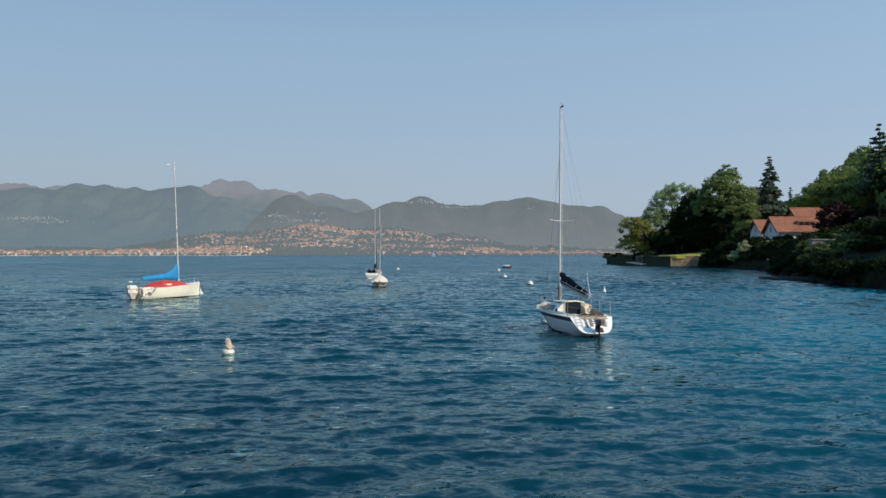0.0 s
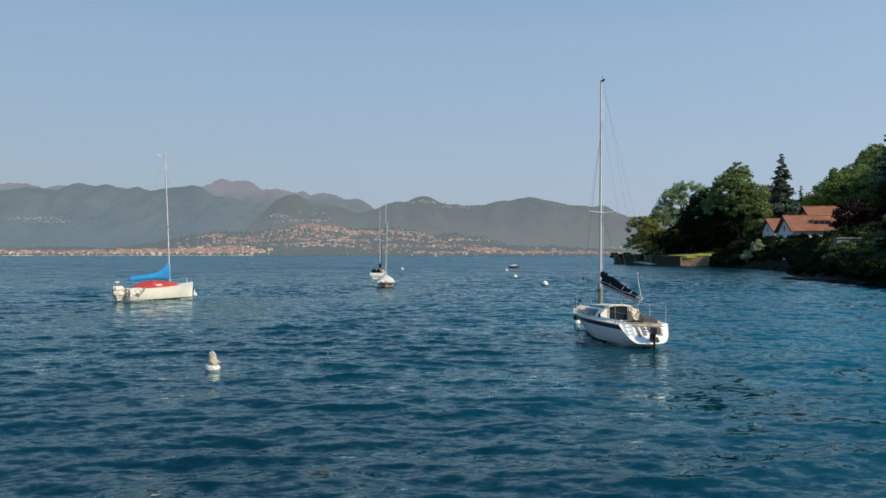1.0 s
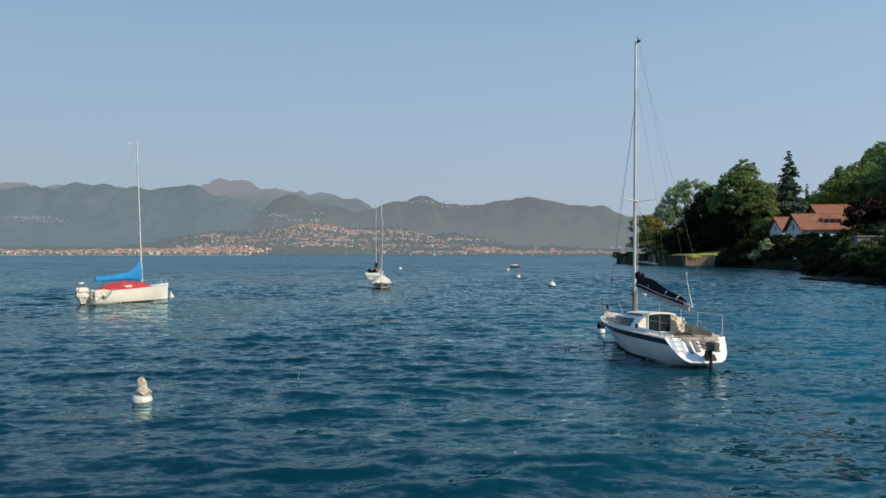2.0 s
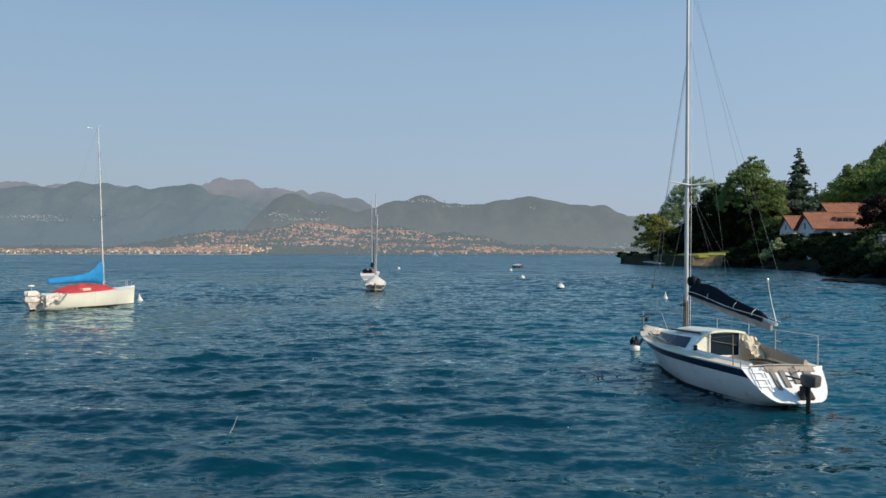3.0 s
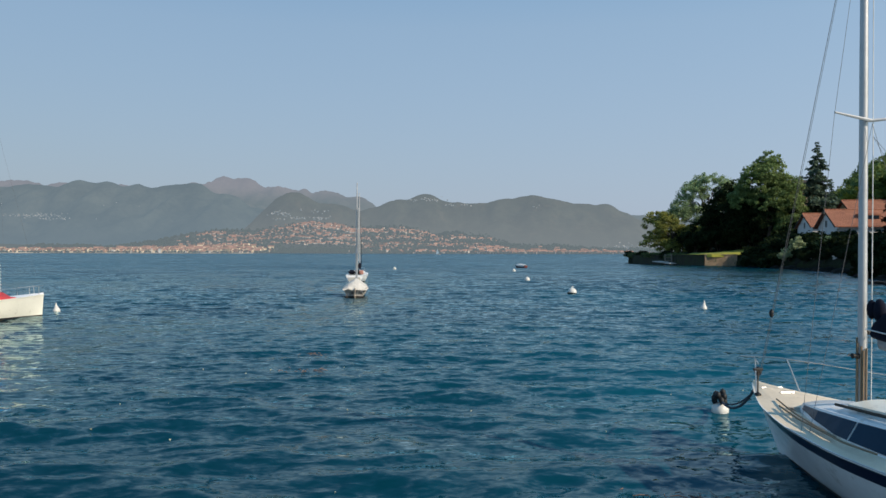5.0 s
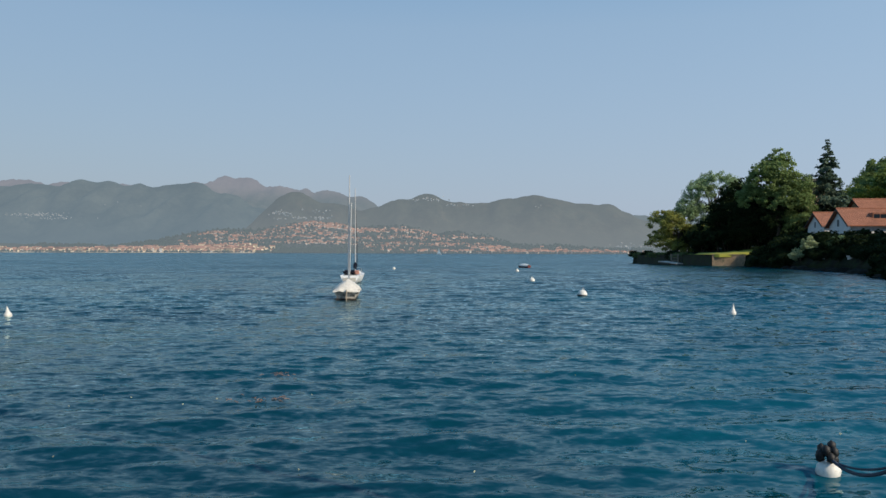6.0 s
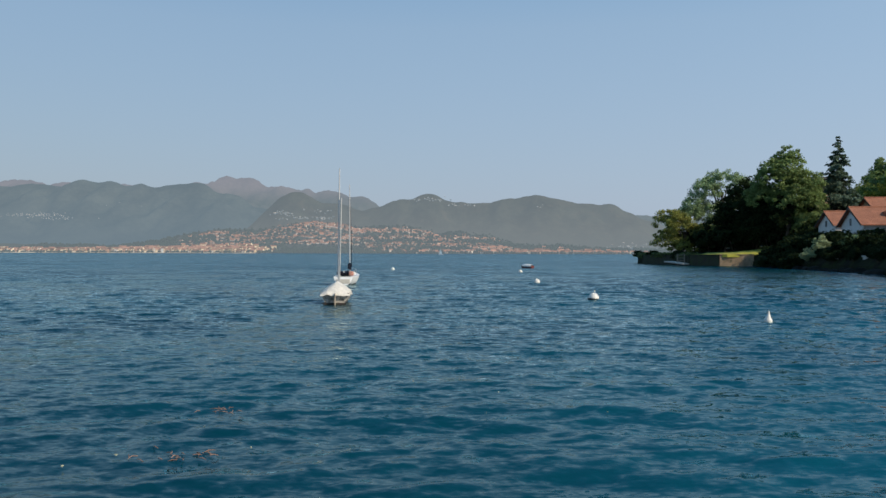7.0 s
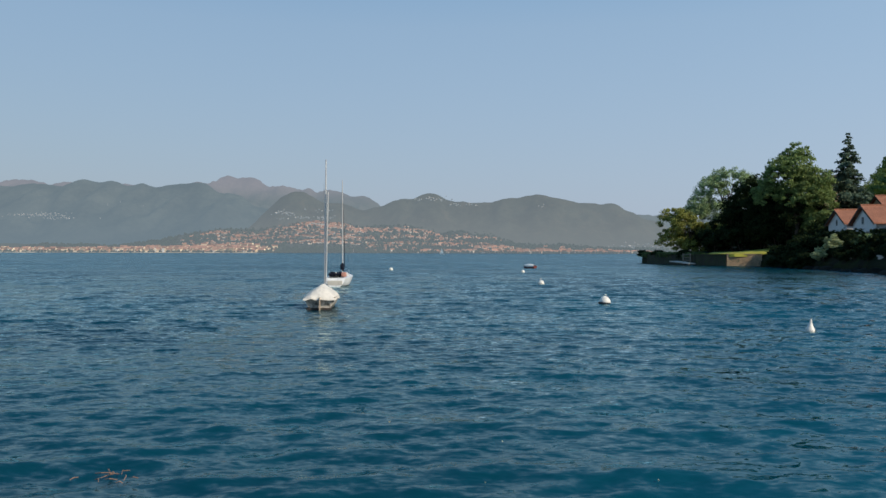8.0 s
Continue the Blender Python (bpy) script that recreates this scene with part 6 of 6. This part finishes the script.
broadleaf("broadleaf_tree", "low rounded yellowish-green tree at the water's edge", ground_at(61.0, 243), [
    (0, 0, 5.8, 4.4, 4.0, 3.8), (-3.6, 3, 7.4, 3.2, 3.6, 4.0), (4.4, -1, 4.6, 3.4, 3.4, 3.2), (-4.2, 2, 3.0, 3.2, 3, 2.8), (0, -1, 1.6, 5.0, 3.6, 2.2), (4, -1, 1.2, 3.4, 3, 1.6), (-1, 2, 8.4, 3.4, 3.4, 3.0), (7.0, -1.5, 4.9, 3.0, 3.0, 3.0), (7.0, -2, 2.0, 3.2, 3.0, 2.0)], 2.0, 0.3, 400, 0.85, 85, 0.20, leaf("olive_green_leaves", (0.27, 0.28, 0.07)), 51)
conifer("spruce_tree", "tall dark spruce with drooping tiers of branches", ground_at(86.6, 212), 29.2 - land_z(86.6, 212), 7.6, LEAF_NEEDLE, 61, 0.34, 0.1, 0.3, 36, 170)
conifer("cedar_tree", "dark cedar with flat spreading branches on the slope", ground_at(116.5, 213), 38 - land_z(116.5, 213), 8.5, LEAF_NEEDLE, 62, 0.4, 0.3, 0.02, 15, 260)
conifer("cypress_tree", "small dark cypress on the skyline beyond the roofs", ground_at(114, 262), 25.0 - land_z(114, 262), 2.2, LEAF_NEEDLE, 64, 0.30, 0.05, 0.5, 18, 60)
broadleaf("plum_tree", "small dark red-leaved plum tree by the house", ground_at(81.6, 166), [
    (0, 0, 7.0, 3.2, 3.2, 2.8), (2.8, 0, 5.5, 3.2, 2.8, 2.6), (-1.4, 0, 4.2, 2.6, 2.6, 2.2), (4.5, 1, 4.0, 3.2, 3, 2.4)], 2, 0.2, 240, 0.8, 50, 0.22, LEAF_PLUM, 71)
bush("shrub", "yellow-green rounded shrub above the roofs", ground_at(104, 226), [(0, 0, 7.6, 4.6, 3, 2.6), (3.4, 0, 8.4, 3, 3, 2.2), (-3, 0, 6.5, 3, 3, 2)], LEAF_YELLOW, 72, 110, 0.9, 40, 0.26)
bush("shrub", "silvery-green feathery shrub on the shaded bank", pose(66.0, 176.5, 0.9), [(0, 0, 2.0, 2.0, 2.0, 1.9), (0.6, 0, 3.6, 1.4, 1.4, 1.5), (-1.8, 0, 1.4, 1.2, 1.2, 1.1)], LEAF_SILVER, 73, 80, 0.5, 48, 0.16)
bush("shrub", "rounded pale green garden shrub", ground_at(69.0, 171), [(0, 0, 1.7, 1.9, 1.8, 1.2), (0.5, 0, 2.4, 1.3, 1.3, 0.8)], LEAF_PALE, 74, 60, 0.5, 45, 0.16)

# wooded slope behind the house: a few trees, copied with their own turn and size
SLOPE = "trees of the wooded slope"
kinds = []
kinds.append(broadleaf("slope_tree", "dense green broadleaf tree on the wooded slope", ground_at(131, 236), [
        (0, 0, 10.5, 4.6, 4.6, 3.6), (-3.2, 0, 8.0, 3.8, 3.8, 3.2), (3.2, 1, 8.4, 3.8, 3.8, 3.2), (0, -2, 6.0, 5.2, 4.6, 3.6)], 4, 0.35, 200, 1.1, 28, 0.38, LEAF_MID, 81, group=SLOPE))
kinds.append(broadleaf("slope_tree", "leafy slope tree with leaves darkened for shade", ground_at(104, 122), [
        (0, 0, 12.5, 3.6, 3.6, 3.6), (-2.2, 1, 9.5, 3.8, 3.8, 3.2), (2.6, -1, 8.8, 4.2, 4, 3.2), (0, 0, 5.6, 4.8, 4.8, 3.2)], 4, 0.35, 180, 1.15, 26, 0.40, LEAF_SHADED, 82, group=SLOPE))
kinds.append(broadleaf("slope_tree", "light green round-headed tree on the wooded slope", ground_at(120, 240), [
        (0, 0, 8.5, 5.0, 5.0, 3.4), (-3.5, 0, 7.2, 3.6, 3.6, 2.6), (3.8, 0, 6.8, 3.6, 3.6, 2.8), (0, -2, 4.8, 5, 4.4, 2.8)], 3, 0.35, 190, 1.05, 28, 0.37, leaf("fresh_green_leaves", (0.17, 0.225, 0.06)), 83, group=SLOPE))
rnd = random.Random(17)
for i in range(84):
    row, k = divmod(i, 12)
    x = 115 + 9.0 * k + rnd.uniform(-3.5, 3.5)
    y = 275 - 12 * row + rnd.uniform(-5, 5) + 0.15 * (x - 100)
    if row > 1 and k > 7 and i % 2:
        continue
    if x - 6 < 0.56 * (y - 37) or x > 130 and y < 190 and row > 4 and k > 7:
        continue
    s = rnd.uniform(0.85, 1.25)
    copy_thing(kinds[rnd.choice((0, 2, 0, 2, 2))], ground_at(x, y, rnd.uniform(0, 360)) @ Matrix.Scale(s, 4))
# from (77, 127) on: out of view, added to cast shade on the bank
for x, y, k, s in ((110, 248, 2, 0.75), (116, 256, 2, 0.8), (123, 264, 0, 0.8), (144, 298, 0, 0.85), (151, 300, 2, 0.95), (158, 303, 0, 1.0), (112, 228, 2, 1.1), (101, 176, 2, 0.95), (97, 160, 0, 0.9), (91, 148, 2, 0.8), (108, 168, 2, 1.0), (112, 184, 0, 1.1), (96, 138, 2, 0.75), (98, 126, 1, 0.9), (106, 150, 0, 1.0), (90, 108, 0, 0.9),
                   (77, 127, 1, 1.0), (83, 136, 0, 1.05), (88, 145, 0, 1.05), (93, 154, 0, 1.05), (99, 163, 2, 1.0), (106, 172, 0, 1.0), (86, 124, 1, 1.2), (94, 140, 0, 1.1)):
    copy_thing(kinds[k], ground_at(x, y, rnd.uniform(0, 360)) @ Matrix.Scale(s, 4))
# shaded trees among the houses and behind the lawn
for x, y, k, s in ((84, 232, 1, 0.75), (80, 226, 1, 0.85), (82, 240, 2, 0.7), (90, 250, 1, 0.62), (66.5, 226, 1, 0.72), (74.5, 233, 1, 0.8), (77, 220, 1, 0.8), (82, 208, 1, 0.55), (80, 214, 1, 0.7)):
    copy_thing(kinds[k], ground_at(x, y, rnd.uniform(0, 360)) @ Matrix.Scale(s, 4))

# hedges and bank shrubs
# two versions: leaves darkened for the shaded bank, lighter where sun lands
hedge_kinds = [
    bush("bank_shrub", "shrub with shade-darkened leaves overhanging the lake bank", ground_at(56, 122), [(0, 0, 1.4, 2.4, 2.2, 1.4), (1.6, 0, 2.0, 1.8, 1.8, 1.2), (-1.4, 0.5, 1.0, 1.8, 1.8, 1.1)], LEAF_SHADED, 91, 56, 0.65, 26, 0.29, "bank shrubs"),
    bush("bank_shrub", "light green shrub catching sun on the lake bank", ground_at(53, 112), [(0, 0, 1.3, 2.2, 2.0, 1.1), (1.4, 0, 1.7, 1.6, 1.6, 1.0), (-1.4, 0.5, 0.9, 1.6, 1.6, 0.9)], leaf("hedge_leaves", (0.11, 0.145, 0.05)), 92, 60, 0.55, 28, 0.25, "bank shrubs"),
]
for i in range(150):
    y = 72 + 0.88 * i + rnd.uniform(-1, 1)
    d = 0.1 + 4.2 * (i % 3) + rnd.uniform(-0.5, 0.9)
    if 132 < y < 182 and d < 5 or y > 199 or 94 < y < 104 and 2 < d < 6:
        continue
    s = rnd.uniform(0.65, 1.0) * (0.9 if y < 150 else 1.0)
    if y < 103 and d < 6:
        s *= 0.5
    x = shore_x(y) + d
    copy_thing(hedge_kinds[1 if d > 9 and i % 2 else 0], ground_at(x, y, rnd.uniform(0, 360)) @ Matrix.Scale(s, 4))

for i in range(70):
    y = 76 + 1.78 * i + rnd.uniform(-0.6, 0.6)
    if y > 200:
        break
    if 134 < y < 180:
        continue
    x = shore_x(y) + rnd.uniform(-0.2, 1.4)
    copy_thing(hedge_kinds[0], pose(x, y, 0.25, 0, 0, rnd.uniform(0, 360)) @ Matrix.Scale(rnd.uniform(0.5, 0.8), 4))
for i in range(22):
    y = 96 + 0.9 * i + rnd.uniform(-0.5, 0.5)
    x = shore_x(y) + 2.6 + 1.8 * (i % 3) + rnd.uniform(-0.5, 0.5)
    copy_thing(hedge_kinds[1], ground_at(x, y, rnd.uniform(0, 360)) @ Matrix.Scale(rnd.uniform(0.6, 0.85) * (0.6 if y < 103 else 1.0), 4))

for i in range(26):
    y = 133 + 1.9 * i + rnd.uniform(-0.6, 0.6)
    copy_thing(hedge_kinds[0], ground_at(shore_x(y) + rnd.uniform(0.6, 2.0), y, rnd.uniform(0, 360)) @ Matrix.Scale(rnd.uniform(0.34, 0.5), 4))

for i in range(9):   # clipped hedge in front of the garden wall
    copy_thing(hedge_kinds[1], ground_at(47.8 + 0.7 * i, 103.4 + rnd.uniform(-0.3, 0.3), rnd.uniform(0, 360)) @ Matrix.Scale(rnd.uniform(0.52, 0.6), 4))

# low planting in shade-darkened leaves, under the big trees and before the house
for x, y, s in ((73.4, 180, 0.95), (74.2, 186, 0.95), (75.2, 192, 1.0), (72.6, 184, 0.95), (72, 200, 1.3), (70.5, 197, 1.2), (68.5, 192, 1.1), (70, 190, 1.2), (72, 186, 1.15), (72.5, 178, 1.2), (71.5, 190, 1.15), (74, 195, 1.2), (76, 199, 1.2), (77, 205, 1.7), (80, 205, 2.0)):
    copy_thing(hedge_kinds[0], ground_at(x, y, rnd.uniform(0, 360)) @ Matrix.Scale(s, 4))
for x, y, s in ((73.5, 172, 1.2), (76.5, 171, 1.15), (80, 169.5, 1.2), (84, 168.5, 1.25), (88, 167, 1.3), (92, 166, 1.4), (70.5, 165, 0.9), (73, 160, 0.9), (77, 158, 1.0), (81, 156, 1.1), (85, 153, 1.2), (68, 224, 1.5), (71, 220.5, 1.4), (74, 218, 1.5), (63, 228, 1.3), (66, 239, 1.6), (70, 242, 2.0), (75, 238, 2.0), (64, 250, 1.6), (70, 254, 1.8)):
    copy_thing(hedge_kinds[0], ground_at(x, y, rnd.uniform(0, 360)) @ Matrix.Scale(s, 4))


# ---- quay, lawn and small built things on the point ----
def wall_run(name, label, a, b, z0, z1, thick, material, course=0.5):
    """A retaining wall between two plan points, of rough stone courses with a coping."""
    root = thing(name, label, "wall", kind="structure")
    a, b = Vector((*a, 0)), Vector((*b, 0))
    d = (b - a)
    L = d.length
    d.normalize()
    n = Vector((d.y, -d.x, 0))
    rw = random.Random(int(L * 10))
    bm = bmesh.new()
    m = Matrix((( d.x, n.x, 0, a.x), (d.y, n.y, 0, a.y), (0, 0, 1, 0), (0, 0, 0, 1)))
    box(bm, (0, -thick, -1.0), (L, 0, z1), 0, m)
    part("core", bm, material, root)
    z, k = z0, 0
    bm = bmesh.new()
    while z < z1 - 0.1:
        h = min(course * rw.uniform(0.85, 1.2), z1 - z)
        x = -rw.random() * 0.5
        while x < L:
            w = rw.uniform(0.6, 1.3)
            x0, x1 = max(0, x), min(L, x + w)
            if x1 - x0 > 0.15:
                box(bm, (x0 + 0.02, -0.05, z + 0.02), (x1 - 0.02, rw.uniform(0.02, 0.10), z + h - 0.02), 0, m)
            x += w
        z += h
    tagged(part("stone_courses", bm, material, root), kind="stuff")
    bm = bmesh.new()
    box(bm, (-0.05, -thick - 0.05, z1), (L + 0.05, 0.16, z1 + 0.16), 0.03, m)
    part("coping", bm, material, root)
    return root


wall_run("quay_wall", "pale sunlit rough stone retaining wall under the lawn", (60.3, 211.8), (67.4, 210.5), 0, 2.5, 0.6, STONE)
wall_run("quay_wall", "shaded dark stone quay wall", (55.8, 219.2), (60.2, 211.9), 0, 2.4, 0.6, STONE_SHADED)
wall_run("quay_wall", "shaded ivy-grown stone quay wall along the water", (51.2, 245), (55.7, 219.4), 0, 2.2, 0.6, STONE_SHADED)
wall_run("quay_wall", "shaded stone wall at the tip of the point", (56.0, 268), (51.3, 245.2), 0, 2.2, 0.6, STONE_SHADED)


def lawn():
    verts, faces = [], []
    n, m = 14, 10
    for i in range(n + 1):
        for j in range(m + 1):
            u, v = i / n, j / m
            x = 57.6 + 11.4 * u + 2.5 * v
            y = 216.6 - 5.6 * min(1, u * 3.2) + (4.5 + 1.0 * u) * v
            verts.append((x, y, max(land_z(x, y), 2.5) + 0.12 + 0.10 * u + 0.15 * v + 0.05 * noise.noise(Vector((x, y, 0)))))
    for i in range(n):
        for j in range(m):
            a = i * (m + 1) + j
            faces.append((a, a + m + 1, a + m + 2, a + 1))
    ring = [i * (m + 1) for i in range(n + 1)]
    base = len(verts)
    for k in ring:
        x, y, z = verts[k]
        verts.append((x, y, 2.0))
    for i in range(n):
        faces.append((ring[i], base + i, base + i + 1, ring[i + 1]))
    tagged(plain("lawn", verts, faces, GRASS), "bright sunlit mown lawn above the stone wall", "lawn", kind="structure")


lawn()


def quay_grass():
    """Narrow strip of grass between the hedge and the trees."""
    verts, faces = [], []
    for i in range(13):
        y = 214 + 3.4 * i
        for d in (1.4, 2.6, 4.2):
            verts.append((shore_x(y) + d, y, 2.62 + 0.12 * noise.noise(Vector((y * 0.4, d, 5)))))
    for i in range(12):
        for j in range(2):
            a = i * 3 + j
            faces.append((a, a + 1, a + 4, a + 3))
    tagged(plain("grass_strip", verts, faces, GRASS), "narrow strip of grass along the quay", "grass", kind="structure")


quay_grass()


def landing():
    root = thing("landing_slab", "pale concrete landing slab sloping to the water", "slipway", kind="structure")
    bm = bmesh.new()
    loft(bm, [[(x, y, z), (x, y, z + 0.25), (x + 2.5, y + 1.2, z + 0.25), (x + 2.5, y + 1.2, z)] for x, y, z in ((54.0, 218.5, 0.25), (52.3, 223.0, 0.6), (51.7, 226, 0.7))])
    part("slab", bm, SLAB, root)
    gate = thing("garden_gate", "pale weathered slatted gate on the quay", "gate", pose(55.0, 220.6, 1.0, 0, 0, 118) @ Matrix.Scale(1.5, 4))
    for x in (0, 1.5):
        bm = bmesh.new()
        box(bm, (x - 0.08, -0.08, -0.8), (x + 0.08, 0.08, 1.15), 0.02)
        part("gate_post", bm, PALE_BARK, gate)
    for z in (0.1, 0.5, 0.95):
        bm = bmesh.new()
        box(bm, (0.08, -0.03, z - 0.05), (1.42, 0.03, z + 0.05), 0.01)
        part("gate_rail", bm, PALE_BARK, gate)


landing()
for i in range(15):
    y = 222 + 3.0 * i
    copy_thing(hedge_kinds[0 if i % 5 == 2 else 1], pose(shore_x(y) + 1.3, y, 1.15, 0, 0, 40 * i) @ Matrix.Scale(0.74, 4))


def terrace(x, y, w, d, z, label, material):
    root = thing("terrace_wall", label, "wall", kind="structure")
    bm = bmesh.new()
    box(bm, (x, y, -0.5), (x + w, y + d, z), 0.05)
    box(bm, (x - 0.15, y - 0.15, z + 0.002), (x + w, y + d, z + 0.2), 0.03)
    part("masonry", bm, material, root)


terrace(62.6, 151.5, 5.5, 3.0, 2.35, "pale masonry terrace at the foot of the garden", SLAB)
terrace(64.2, 165.0, 3.2, 2.0, 1.9, "low pale garden wall near the water", SLAB)
terrace(48.4, 104.8, 3.6, 0.8, 4.9, "grey garden wall above the shaded bank", GREY_WALL)


def shore_rocks():
    rr = random.Random(3)
    for k in range(26):
        y = 84 + 4.4 * k + rr.uniform(-1.5, 1.5)
        if y > 203:
            break
        x = shore_x(y) + rr.uniform(-1.2, 0.6)
        root = tagged(new("rock"), "dark wet boulder at the waterline", "rock", "shore rocks")
        bm = bmesh.new()
        bmesh.ops.create_icosphere(bm, subdivisions=2, radius=1.0)
        for v in bm.verts:
            v.co *= 1 + 0.35 * noise.noise(v.co * 1.3 + Vector((k * 3.1, 0, 0)))
        root.data = None
        part("stone", bm, ROCK, root)
        root.matrix_basis = pose(x, y, 0.05, 0, 0, rr.uniform(0, 360)) @ Matrix.Diagonal((rr.uniform(0.6, 1.8), rr.uniform(0.6, 1.5), rr.uniform(0.3, 0.75), 1))


shore_rocks()


def spit():
    """Low rock ledge reaching out from the bank."""
    bm = bmesh.new()
    bmesh.ops.create_icosphere(bm, subdivisions=4, radius=1.0)
    for v in bm.verts:
        v.co = Vector((v.co.x * 3.2, v.co.y * 9.0, v.co.z * 0.38)) * (1 + 0.25 * noise.fractal(v.co * 2.2, 0.8, 2, 4))
    ob = new("rock_ledge", mesh_of("rock_ledge", bm, ROCK))
    ob.matrix_basis = pose(43.0, 95, 0.02, 0, 0, 6)
    tagged(ob, "low dark rock ledge reaching into the water", "rock", kind="structure")


spit()


def dead_post():
    root = thing("mooring_post", "pale bare trunk standing in the shaded bank", "post", ground_at(58.0, 111))
    part("trunk", tube(bmesh.new(), [(0, 0, -1), (0.1, 0, 1.2), (0.0, 0, 2.2), (-0.15, 0, 3.0)], [0.17, 0.14, 0.13, 0.16], 9), PALE_BARK, root, "", True)


dead_post()


# ---- houses ----
def window_unit(parent, at, w, h):
    bm = bmesh.new()
    for lo, hi in (((-w / 2 - 0.08, -0.05, -0.08), (-w / 2, 0.06, h + 0.08)), ((w / 2, -0.05, -0.08), (w / 2 + 0.08, 0.06, h + 0.08)), ((-w / 2, -0.05, h), (w / 2, 0.06, h + 0.08)), ((-w / 2, -0.05, -0.08), (w / 2, 0.09, 0.0)), ((-0.03, -0.02, 0), (0.03, 0.04, h))):
        box(bm, lo, hi)
    win = part("window", bm, WHITE_PAINT, parent)
    win.matrix_basis = at
    bm = bmesh.new()
    box(bm, (-w / 2, -0.02, 0), (w / 2, 0.02, h))
    part("pane", bm, GLASS, win)


def gabled_house(label, at, length, width, eave, rise, over=0.6, wall=None, windows=(), skylight=None, roof=None):
    """Ridge along local x, gables at both ends; the -x gable looks to the lake."""
    root = thing("house", label, "house", at)
    hw = width / 2
    bm = bmesh.new()
    loft(bm, [[(x, -hw, -2.5), (x, -hw, eave), (x, 0, eave + rise), (x, hw, eave), (x, hw, -2.5)] for x in (0, length)])
    part("wall", bm, wall or PLASTER, root)
    slope = rise / hw
    for side in (-1, 1):
        bm = bmesh.new()
        y1 = side * (hw + over)
        z1 = eave - slope * over
        loft(bm, [[(x, 0, eave + rise + 0.06), (x, y1, z1 + 0.06), (x, y1, z1 + 0.26), (x, 0, eave + rise + 0.28)] for x in (-over, length + over)])
        part("roof_slope", bm, roof or TILES, root, "brown tiled roof" if roof else "terracotta tiled roof")
        bm = bmesh.new()
        loft(bm, [[(-over - 0.06, 0, eave + rise - 0.12), (-over - 0.06, y1, z1 - 0.12), (-over - 0.06, y1, z1 + 0.24), (-over - 0.06, 0, eave + rise + 0.26)], [(-over - 0.005, 0, eave + rise - 0.12), (-over - 0.005, y1, z1 - 0.12), (-over - 0.005, y1, z1 + 0.24), (-over - 0.005, 0, eave + rise + 0.26)]])
        part("bargeboard", bm, TIMBER, root)
    bm = bmesh.new()
    tube(bm, [(-over, 0, eave + rise + 0.28), (length + over, 0, eave + rise + 0.28)], 0.16, 8)
    part("ridge_tiles", bm, roof or TILES, root)
    for y, z, w, h in windows:
        window_unit(root, pose(-0.02, y, z, 0, 0, 90), w, h)
    if skylight:
        x, f, w, h = skylight
        y = -f * hw
        z = eave + rise - slope * f * hw
        bm = bmesh.new()
        box(bm, (x - w / 2 - 0.2, y - h * 0.6, z - 0.4), (x + w / 2 + 0.2, y + 1.2, z + 0.95), 0.03)
        dm = part("dormer", bm, TILES, root)
        for k in range(3):
            bm = bmesh.new()
            box(bm, (x - w / 2 + k * w / 3 + 0.06, y - h * 0.6 - 0.04, z - 0.15), (x - w / 2 + (k + 1) * w / 3 - 0.06, y - h * 0.6 - 0.003, z + 0.65))
            part("pane", bm, GLASS, dm)
    return root


gabled_house("white plastered house with terracotta roof and dark bargeboards", pose(75.3, 183, 3.2, 0, 0, -6), 22, 10.4, 5.1, 3.0, 0.7, None, ((0.6, 4.9, 1.0, 1.3), (2.6, 1.8, 1.0, 1.5), (-2.2, 1.8, 1.0, 1.5)), (6.6, 0.55, 3.6, 1.0))
gabled_house("lower white wing with terracotta roof", pose(76.9, 196.5, 3.4, 0, 0, -6), 13, 9.6, 5.2, 2.6, 0.6, None, ((0.2, 4.9, 0.9, 1.2), (-2.2, 1.8, 1.0, 1.4)))
gabled_house("taller rear house with terracotta roof", pose(90.0, 206, 4.0, 0, 0, -4), 11, 11.0, 7.4, 3.3, 0.7, OCHRE)
gabled_house("distant villa with a broad tiled roof among the trees", pose(97.6, 250, 8.0, 0, 0, 4), 6, 6, 13.6, 1.6, 1.0, OCHRE, ((0, 10.0, 1.2, 1.6),), None, TIMBER)
